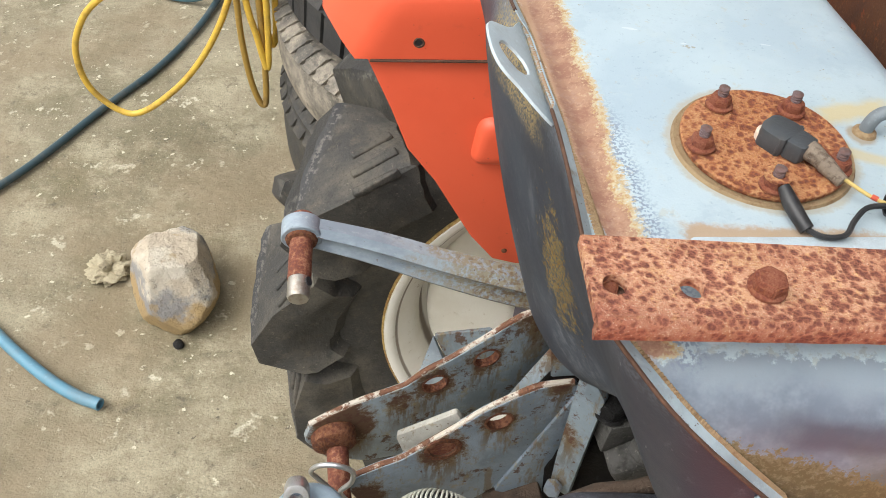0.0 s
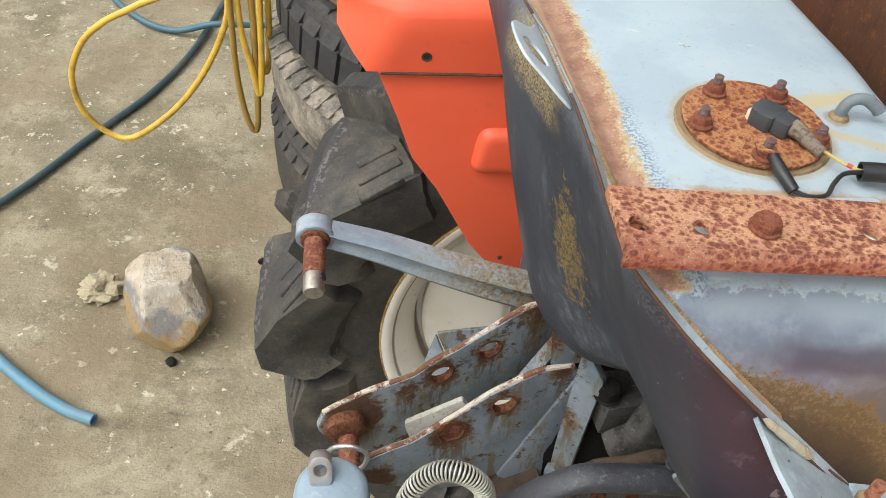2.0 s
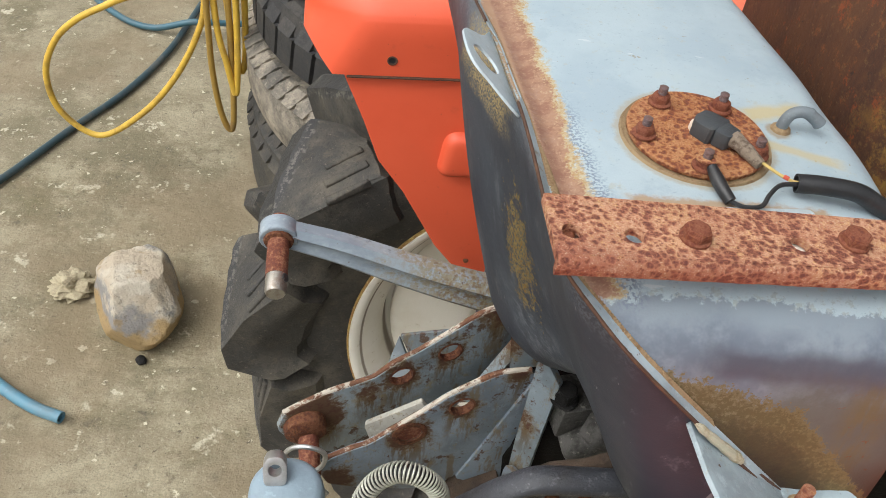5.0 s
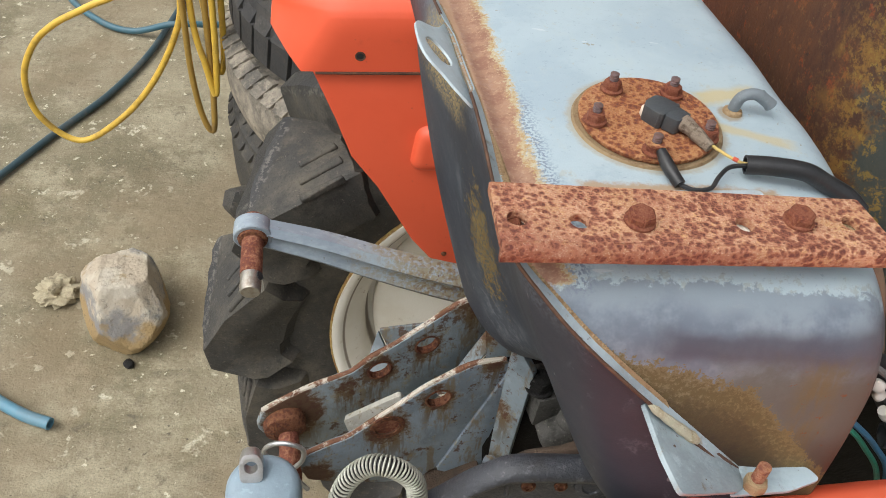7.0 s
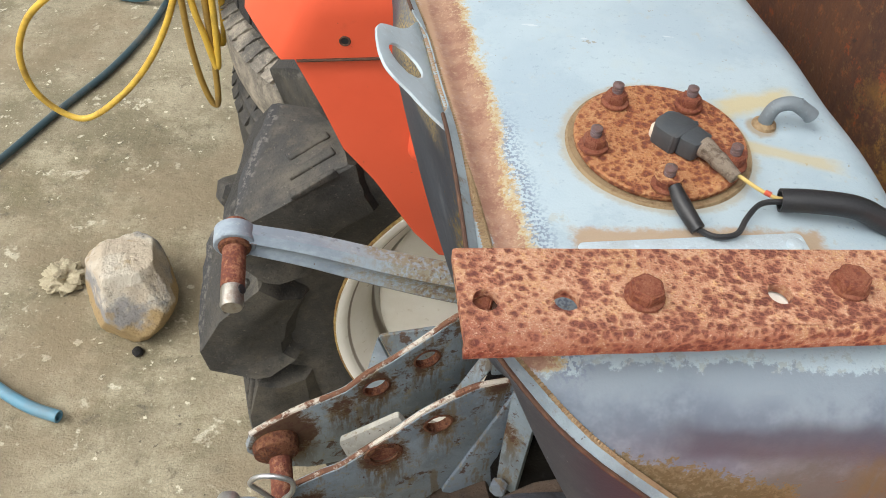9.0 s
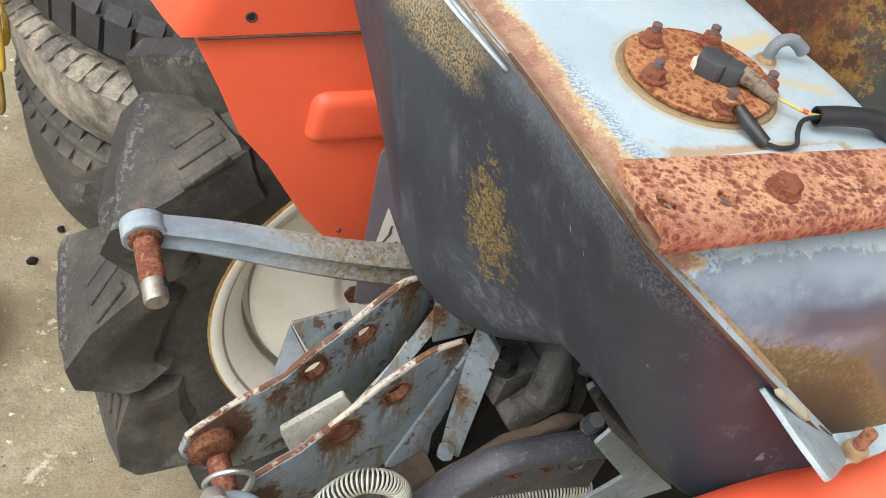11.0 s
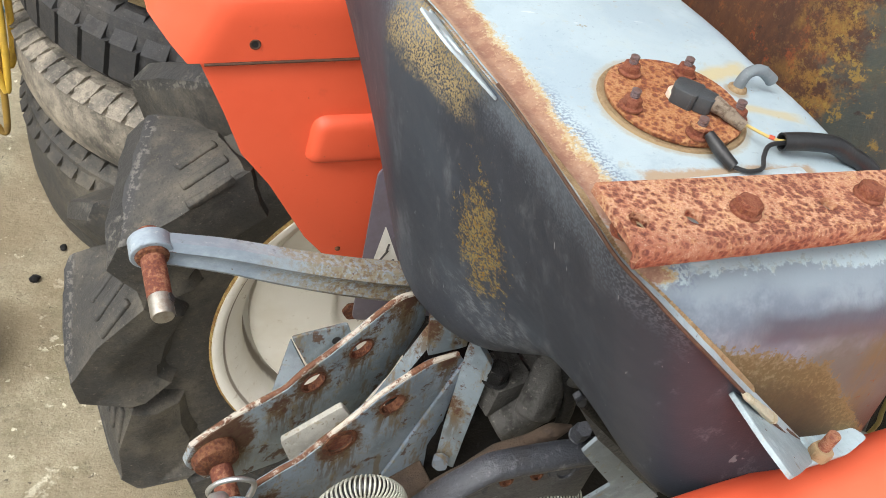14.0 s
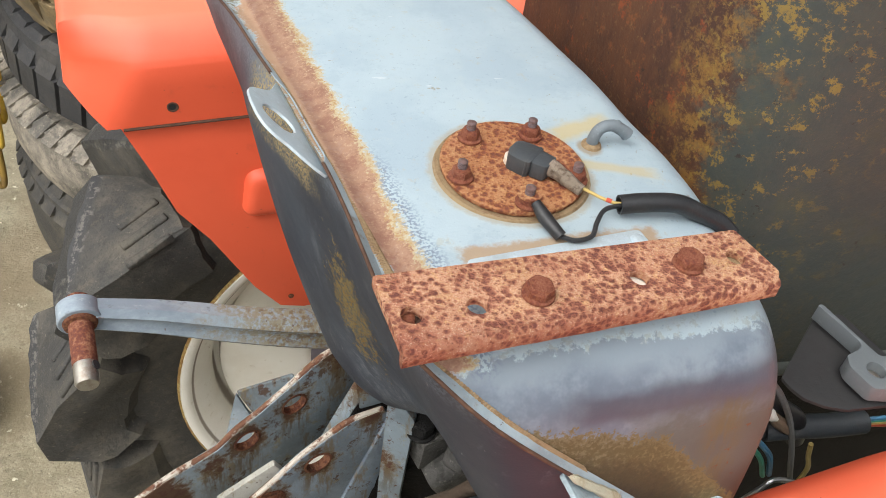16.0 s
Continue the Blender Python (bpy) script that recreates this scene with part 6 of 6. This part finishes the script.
# ---- lift casting and the dark housing below the tank ----
def casting_arm():
    a = thing("casting_arm", "dark cast-iron arm with ribbed edge and bolt bosses", "casting", (0.12, 0.27, 0.58))
    top = spline([(-0.03, 0.272, 0.575), (0.008, 0.272, 0.617), (0.032, 0.272, 0.648), (0.052, 0.272, 0.671), (0.074, 0.272, 0.6945), (0.096, 0.272, 0.7065), (0.131, 0.272, 0.7080), (0.164, 0.273, 0.7050), (0.188, 0.275, 0.698)], 48)
    bm = bmesh.new()
    rows = []
    for i, q in enumerate(top):
        f = i / 47
        d = 0.050 + 0.03 * f
        wob = 0.0006 * noise.noise(Vector((60 * q.x, 0, 3)))
        sec = [(0.004, -0.004), (0.001, -0.001), (-0.003, 0.0005), (-0.009, 0.0), (-0.0150, -0.003), (-0.0170, -0.007), (-0.0165, -0.0105), (-0.0125, -0.0140), (-0.0040, -0.0150), (-0.003, -d), (0.002, -d), (0.004, -0.012)]
        rows.append([bm.verts.new(q + Vector((0, dy + wob, dz + wob))) for dy, dz in sec])
    for p, q in zip(rows, rows[1:]):
        for i in range(12):
            bm.faces.new((p[i], p[(i + 1) % 12], q[(i + 1) % 12], q[i]))
    bm.faces.new(rows[0])
    bm.faces.new(rows[-1])
    part("arm_body", bm, M["arm_cast"], a, smooth=45)
    for x, z, r in ((0.1095, 0.6720, 0.0055), (0.1340, 0.6725, 0.005), (0.1570, 0.6740, 0.013)):
        part("boss", lathe([(0, 0.003), (0.5 * r, 0.003), (0.6 * r, 0.0045), (r, 0.0035), (1.1 * r, -0.004), (0, -0.004)], to_world((x, 0.270, z), (0, -1, 0.2), (1, 0, 0)), 22), M["arm_cast"] if r > 0.01 else M["rust_edge"], a)
    part("dirt_ledge", tube([(0.045, 0.290, 0.604), (0.062, 0.291, 0.622), (0.085, 0.292, 0.650), (0.119, 0.294, 0.668), (0.150, 0.297, 0.678), (0.175, 0.300, 0.678)], 0.0065, 40, 10, radii=(0.3, 0.7, 1.1, 0.7, 1.3, 0.8, 1.1, 0.3)), M["dirt"], a, "brown caked dirt")
    part("ridge", tube([(0.0940, 0.2660, 0.6640), (0.0945, 0.2655, 0.6800), (0.1060, 0.2650, 0.6880), (0.1300, 0.2645, 0.6900), (0.1530, 0.2640, 0.6960), (0.1750, 0.2650, 0.6950)], 0.0022, 40, 8), M["arm_cast"], a, "raised rib along the casting")
    part("arm_bolt", hexagon(0.0115, 0.024, to_world((0.1560, 0.272, 0.714), (-0.22, -0.35, 0.9), (1, 0, 0)), flange=0.0066), M["arm_cast"], a, "painted bolt head")
    return a


casting_arm()


def housing():
    h = thing("transmission_housing", "dirty dark cast transmission housing under the tank, shade painted into its black case", "housing", (0.15, 0.42, 0.30))
    bm = bmesh.new()
    bmesh.ops.create_icosphere(bm, subdivisions=4, radius=1.0)
    for v in bm.verts:
        d = v.co.copy()
        k = 1 + 0.10 * noise.noise(d * 3.1) + 0.05 * noise.noise(d * 8)
        s = [math.copysign(abs(c) ** 0.6, c) for c in d]
        v.co = Vector((0.19 + 0.105 * s[0] * k, 0.405 + 0.075 * s[1] * k, 0.49 + 0.160 * s[2] * k))
    # case colour carries the recess's shade
    part("case", bm, M["shade_black"], h, smooth=60)
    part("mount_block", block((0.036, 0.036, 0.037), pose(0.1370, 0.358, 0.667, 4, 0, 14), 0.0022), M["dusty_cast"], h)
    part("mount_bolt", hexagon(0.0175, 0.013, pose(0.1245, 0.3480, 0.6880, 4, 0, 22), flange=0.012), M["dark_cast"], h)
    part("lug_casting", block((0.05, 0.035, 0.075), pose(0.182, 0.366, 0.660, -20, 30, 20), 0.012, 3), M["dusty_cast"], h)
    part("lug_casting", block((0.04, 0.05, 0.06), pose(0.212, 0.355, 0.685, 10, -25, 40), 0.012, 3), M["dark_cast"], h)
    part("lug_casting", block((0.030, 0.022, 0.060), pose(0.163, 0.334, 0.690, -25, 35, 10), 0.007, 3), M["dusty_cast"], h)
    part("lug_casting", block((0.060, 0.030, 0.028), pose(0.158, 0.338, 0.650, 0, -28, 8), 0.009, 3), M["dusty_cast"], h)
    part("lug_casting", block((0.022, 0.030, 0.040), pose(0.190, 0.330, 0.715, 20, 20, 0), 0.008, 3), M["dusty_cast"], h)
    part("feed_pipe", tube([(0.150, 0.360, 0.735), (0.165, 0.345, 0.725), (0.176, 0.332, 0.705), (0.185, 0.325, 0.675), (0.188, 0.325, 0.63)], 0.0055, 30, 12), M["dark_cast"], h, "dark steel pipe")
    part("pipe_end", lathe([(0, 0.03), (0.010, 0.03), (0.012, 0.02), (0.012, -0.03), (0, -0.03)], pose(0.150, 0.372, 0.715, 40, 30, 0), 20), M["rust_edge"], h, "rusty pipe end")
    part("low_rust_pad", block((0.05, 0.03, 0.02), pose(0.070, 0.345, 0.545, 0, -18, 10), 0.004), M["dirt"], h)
    # plain near-black block stands in for the shaded cavity behind the wires
    part("front_case", block((0.5, 0.24, 0.53), pose(0.498, 0.440, 0.605), 0.03, 3), M["shade_black"], h)
    return h


housing()


def side_bracket():
    s = thing("side_bracket", "plum-grey upright bracket between tank and fender", "bracket", (0.2, 0.22, 0.60))
    part("bracket_post", sheet([(0.1153, 0.249, 0.7983), (0.1194, 0.249, 0.8025), (0.15, 0.249, 0.7651), (0.2524, 0.249, 0.6473), (0.2378, 0.249, 0.6468), (0.1507, 0.249, 0.7450)], 0.004, 0.002), M["arm_cast"], s, "dark grey upright flange")
    part("post_groove", tube([(0.1205, 0.2475, 0.7960), (0.150, 0.2475, 0.7615), (0.2480, 0.2475, 0.6480)], 0.0034, 20, 8), M["dark_cast"], s, "black rolled flange edge")
    part("bracket_plate", sheet([(0.1466, 0.251, 0.7264), (0.1532, 0.251, 0.7415), (0.2469, 0.251, 0.6342), (0.17, 0.251, 0.6152), (0.1642, 0.251, 0.6414), (0.1900, 0.251, 0.6698)], 0.003, 0.0015), M["grey_paint"], s, "blue-grey bracket plate")
    return s


side_bracket()


def warning_plate():
    w = thing("fender_stay", "plum-grey steel stay with white triangular warning sticker", "stay", (0.12, 0.6, 0.45))
    mm = upright(0.588, 0.62, (-0.05, -1, 0.1), (1, -0.05, 0))
    part("stay_sheet", plate(rounded([(0.082, 0.50), (0.24, 0.50), (0.24, 0.69), (0.165, 0.70), (0.100, 0.703), (0.088, 0.694)], 0.010), 0.003, mm, (), 0.0008), M["plum"], w)
    st = part("warning_sticker", plate(rounded([(0.091, 0.557), (0.135, 0.552), (0.1035, 0.630)], 0.003), 0.0006, mm @ pose(0, 0, 0.0009), ()), M["sticker"], w, "white triangular sticker with worn print")
    for x, z, l, r in ((0.105, 0.590, 0.018, 60), (0.110, 0.578, 0.022, 48), (0.103, 0.574, 0.012, 95), (0.116, 0.568, 0.013, 20), (0.109, 0.602, 0.010, 80)):
        part("print_bar", block((l, 0.0022, 0.0005), mm @ pose(x, z, 0.0013, 0, 0, r), 0), M["ink"], st)
    return w


warning_plate()


# ---- rusted sheet-steel cover in front of the tank ----
def sheet_cover():
    s = thing("sheet_metal_cover", "upright rounded sheet-steel cover, rusted brown and old olive", "cover", (0.43, 0.40, 0.70))
    line = [(0.2515, 0.578), (0.2475, 0.54), (0.246, 0.50), (0.247, 0.42), (0.251, 0.37), (0.260, 0.332), (0.276, 0.305), (0.302, 0.287), (0.345, 0.276), (0.42, 0.270), (0.55, 0.268), (0.66, 0.272), (0.70, 0.29)]
    arc = spline([(x, y, 0) for x, y in line], 90)
    bm = bmesh.new()
    rows = []
    for z in [0.80 + 0.60 * i / 24 for i in range(25)]:
        rows.append([bm.verts.new((q.x + 0.0016 * noise.noise(Vector((9 * q.x, 9 * q.y, 7 * z))), q.y, z)) for q in arc])
    for a, b in zip(rows, rows[1:]):
        for i in range(len(a) - 1):
            bm.faces.new((a[i], a[i + 1], b[i + 1], b[i]))
    bmesh.ops.recalc_face_normals(bm, faces=bm.faces)
    bmesh.ops.solidify(bm, geom=bm.faces[:], thickness=0.003)
    part("cover_sheet", bm, M["shell"], s, smooth=60)
    for z in (0.800, 1.402):
        part("rolled_edge", tube([(q.x, q.y, z) for q in arc[::4]], 0.006, 60, 10), M["shell"], s)
    return s


sheet_cover()


# ---- control lever plate, loom and wires beside the tank ----
def control_lever():
    c = thing("control_bracket", "light grey folded quadrant bracket with a drilled boss", "bracket", (0.27, 0.18, 0.88))
    quad = [(0.321, 0.248), (0.272, 0.210), (0.2732, 0.202), (0.2765, 0.195), (0.285, 0.188), (0.296, 0.183), (0.332, 0.180), (0.348, 0.200), (0.338, 0.245)]
    part("quadrant", plate(rounded(quad, 0.0012), 0.0022, at(0, 0, 0.8905), (), 0.0005), M["dark_plum"], c, "dark grey quadrant sheet")
    arm = [(0.3125, 0.2440), (0.3160, 0.2440), (0.3250, 0.2030), (0.3400, 0.2000), (0.3400, 0.1800), (0.3230, 0.1795), (0.3065, 0.1840), (0.3028, 0.2000), (0.3060, 0.2072), (0.3175, 0.2100), (0.3205, 0.2140)]
    part("boss_arm", plate(rounded(arm, 0.0024), 0.0105, at(0, 0, 0.905), (circle_pts(0.3165, 0.1948, 0.0054, 22),), 0.0005), M["lever"], c)
    part("boss_screw", lathe([(0, 0.001), (0.003, 0.0), (0.0050, -0.001), (0, -0.002)], at(0.3165, 0.1948, 0.900), 18), M["bare"], c)
    return c


control_lever()


def wiring_loom():
    l = thing("wiring_loom", "taped wiring loom with loose coloured wires beside the tank", "wiring", (0.25, 0.2, 0.80))
    part("main_sleeve", tube([(0.236, 0.222, 0.910), (0.262, 0.222, 0.888), (0.278, 0.222, 0.866), (0.292, 0.222, 0.846), (0.318, 0.220, 0.824), (0.330, 0.220, 0.80)], 0.0070, 40, 14, radii=(0.6, 0.95, 1.1, 1.0, 1.1, 0.9)), M["black"], l, "dark taped sleeve")
    part("brown_sleeve", tube([(0.2258, 0.2360, 0.9673), (0.2374, 0.2340, 0.9484), (0.2482, 0.2300, 0.9253), (0.2579, 0.2260, 0.8995), (0.2680, 0.2220, 0.8703)], 0.0055, 40, 12, radii=(0.7, 0.9, 1.1, 1.0, 1.1, 0.9)), M["loom"], l, "brown taped sleeve")
    part("tape_band", tube([(0.2616, 0.212, 0.883), (0.2673, 0.212, 0.8743), (0.2707, 0.212, 0.8651)], 0.0036, 12, 12, radii=(0.4, 1.2, 0.7, 1.1, 0.4)), M["sticker"], l, "ragged white tape")
    part("tape_band", tube([(0.2783, 0.212, 0.8555), (0.2847, 0.212, 0.8488), (0.2915, 0.212, 0.8429)], 0.0036, 12, 12, radii=(0.9, 1.2, 0.8, 0.4)), M["sticker"], l, "ragged white tape")
    part("cross_sleeve", tube([(0.300, 0.222, 0.816), (0.322, 0.218, 0.818), (0.346, 0.216, 0.815), (0.372, 0.214, 0.8145)], 0.0080, 24, 16, hollow=0.84), M["plug_rubber"], l, "black ribbed sleeve")
    for k, (m, dx, dz) in enumerate((("wire_green", 0.000, 0.002), ("wire_yellow", 0.001, -0.0005), ("wire_red", 0.002, -0.003), ("wire_blue", -0.001, 0.004))):
        part("wire", tube([(0.361, 0.2145, 0.8148 + dz), (0.376 + dx, 0.2125, 0.8144 + dz), (0.400, 0.210, 0.812 + 1.5 * dz), (0.44, 0.208, 0.80 + 2 * dz)], 0.0015, 16, 8), M[m], l)
    part("wire", tube([(0.245, 0.214, 0.897), (0.258, 0.212, 0.893), (0.277, 0.212, 0.876), (0.301, 0.212, 0.842), (0.320, 0.212, 0.806), (0.337, 0.212, 0.767), (0.352, 0.214, 0.74)], 0.0020, 46, 8), M["wire_grey"], l)
    part("wire", tube([(0.262, 0.215, 0.845), (0.279, 0.212, 0.831), (0.291, 0.212, 0.818), (0.307, 0.212, 0.798), (0.32, 0.214, 0.77)], 0.0020, 24, 8), M["wire_blue"], l)
    part("wire", tube([(0.258, 0.216, 0.842), (0.275, 0.213, 0.828), (0.287, 0.213, 0.814), (0.302, 0.213, 0.795), (0.315, 0.214, 0.77)], 0.0018, 24, 8), M["wire_green"], l)
    part("wire", tube([(0.343, 0.216, 0.795), (0.347, 0.215, 0.781), (0.355, 0.215, 0.763), (0.356, 0.216, 0.74)], 0.0017, 16, 8), M["wire_yellow"], l)
    part("wire", tube([(0.300, 0.207, 0.755), (0.307, 0.205, 0.771), (0.314, 0.205, 0.779), (0.330, 0.205, 0.772), (0.345, 0.206, 0.76)], 0.0018, 24, 8), M["zinc"], l, "bare loop of wire")
    part("joint", tube([(0.289, 0.216, 0.845), (0.303, 0.215, 0.830), (0.318, 0.214, 0.816)], 0.0042, 16, 10, radii=(0.6, 1.1, 0.9, 0.4)), M["loom"], l)
    return l


wiring_loom()


# ---- things on the yard ----
def rock():
    bm = bmesh.new()
    bmesh.ops.create_icosphere(bm, subdivisions=5, radius=1.0)
    cuts = [(Vector(n).normalized(), d) for n, d in (((-0.85, -0.35, 0.25), 0.70), ((0.15, -0.9, 0.45), 0.74), ((0.1, 0.25, 1.0), 0.72), ((0.9, 0.1, 0.3), 0.82), ((-0.3, 0.9, 0.3), 0.82), ((0.6, -0.6, 0.55), 0.86), ((-0.4, -0.75, -0.25), 0.84), ((0, 0, -1), 0.72), ((-0.55, 0.1, 0.85), 0.84))]
    for v in bm.verts:
        d = v.co.normalized()
        r = min([1.0] + [c / max(1e-3, d.dot(n)) for n, c in cuts if d.dot(n) > 0.05])
        r *= 1 + 0.03 * noise.noise(d * 2.6) + 0.018 * noise.noise(d * 9) + 0.010 * noise.noise(d * 22)
        p = d * r
        v.co = Vector((p.x * 0.080, p.y * 0.103, (p.z + 0.68) * 0.092))
    bm.transform(pose(-0.453, 0.985, -0.004, 0, 0, 12))
    return single("rock", bm, M["rock"], "rough pale limestone rock lying on the concrete", "rock", smooth=22)


rock()


def rag():
    bm = bmesh.new()
    bmesh.ops.create_icosphere(bm, subdivisions=5, radius=1.0)
    for v in bm.verts:
        d = v.co.normalized()
        f = 1 + 0.55 * noise.noise(d * 2.3 + Vector((5, 1, 2))) + 0.35 * abs(noise.noise(d * 5.5))
        v.co = Vector((d.x * f * 0.034, d.y * f * 0.030, max(0.001, (d.z * f + 0.45) * 0.020)))
    bm.transform(pose(-0.592, 1.045, 0.0, 0, 0, 20))
    return single("rag", bm, M["rag"], "crumpled dirty beige rag on the concrete", "rag", smooth=50)


rag()


def pebble(x, y, r, seed):
    bm = bmesh.new()
    bmesh.ops.create_icosphere(bm, subdivisions=2, radius=1.0)
    for v in bm.verts:
        d = v.co.normalized()
        f = 1 + 0.3 * noise.noise(d * 1.7 + Vector((seed, 0, 0)))
        v.co = Vector((d.x * f * r, d.y * f * 0.8 * r, (d.z * f + 0.7) * 0.5 * r))
    bm.transform(at(x, y, -0.001, 40 * seed))
    return single("pebble", bm, M["dark_cast"], "small dark stone on the concrete", "stone")


for i, (x, y, r) in enumerate(((-0.308, 1.145, 0.010), (-0.262, 1.22, 0.008), (-0.43, 0.885, 0.012))):
    pebble(x, y, r, i + 1)


def yard_hoses():
    z = 0.010
    h = thing("teal_hose", "dark teal rubber hose lying across the concrete", "hose", (-0.7, 1.5, 0))
    part("hose_body", tube([(-1.25, 0.90, z), (-1.02, 1.06, z), (-0.855, 1.27, z), (-0.735, 1.518, z), (-0.655, 1.68, z), (-0.600, 1.86, z), (-0.572, 2.05, z), (-0.545, 2.3, z), (-0.50, 2.6, z)], 0.0080, 80, 16), M["teal"], h)
    h = thing("blue_hose", "cut end of a braided blue garden hose on concrete", "hose", (-0.6, 0.8, 0))
    part("hose_body", tube([(-1.15, 1.45, z), (-1.00, 1.20, z), (-0.86, 1.00, z), (-0.735, 0.882, z), (-0.640, 0.810, z), (-0.575, 0.772, z), (-0.525, 0.754, z)], 0.0104, 70, 16, hollow=0.72), M["blue"], h)
    h = thing("blue_hose", "blue garden hose curving behind the yellow coils", "hose", (-0.7, 2.0, 0))
    part("hose_body", tube([(-0.99, 2.45, 0.016), (-0.88, 2.16, 0.012), (-0.76, 2.02, 0.012), (-0.66, 1.975, 0.012), (-0.55, 1.965, 0.045), (-0.45, 2.0, 0.03), (-0.35, 2.05, 0.012), (-0.15, 2.1, 0.012)], 0.0085, 70, 14), M["blue_dark"], h)


yard_hoses()


def yellow_hose():
    h = thing("yellow_hose", "hank of yellow hose hanging in loose loops, soiled below", "hose", (-0.45, 1.40, 0.10))
    part("big_loop", tube([(-0.362, 1.37, 1.00), (-0.364, 1.37, 0.70), (-0.372, 1.37, 0.46), (-0.393, 1.37, 0.37), (-0.450, 1.37, 0.262), (-0.526, 1.37, 0.172), (-0.615, 1.37, 0.114), (-0.682, 1.37, 0.168), (-0.692, 1.37, 0.254), (-0.660, 1.37, 0.330), (-0.610, 1.37, 0.380), (-0.545, 1.37, 0.418), (-0.46, 1.375, 0.47), (-0.39, 1.38, 0.62), (-0.37, 1.38, 1.0)], 0.0062, 150, 14), M["yellow"], h)
    part("hanging_loop", tube([(-0.366, 1.35, 1.0), (-0.366, 1.35, 0.6), (-0.367, 1.35, 0.42), (-0.367, 1.35, 0.31), (-0.359, 1.35, 0.22), (-0.345, 1.35, 0.172), (-0.334, 1.352, 0.20), (-0.330, 1.36, 0.40), (-0.330, 1.37, 1.0)], 0.0060, 80, 12), M["yellow_dirty"], h)
    part("hanging_loop", tube([(-0.357, 1.362, 1.0), (-0.356, 1.36, 0.60), (-0.353, 1.355, 0.41), (-0.339, 1.35, 0.327), (-0.326, 1.35, 0.257), (-0.319, 1.352, 0.32), (-0.315, 1.355, 0.43), (-0.314, 1.36, 0.6), (-0.314, 1.37, 1.0)], 0.0062, 70, 12), M["yellow"], h)
    part("hanging_loop", tube([(-0.343, 1.385, 1.0), (-0.342, 1.385, 0.62), (-0.338, 1.385, 0.45), (-0.326, 1.38, 0.33), (-0.316, 1.38, 0.29), (-0.306, 1.38, 0.36), (-0.302, 1.385, 0.6), (-0.300, 1.39, 1.0)], 0.0060, 70, 12), M["yellow"], h)
    return h


yellow_hose()
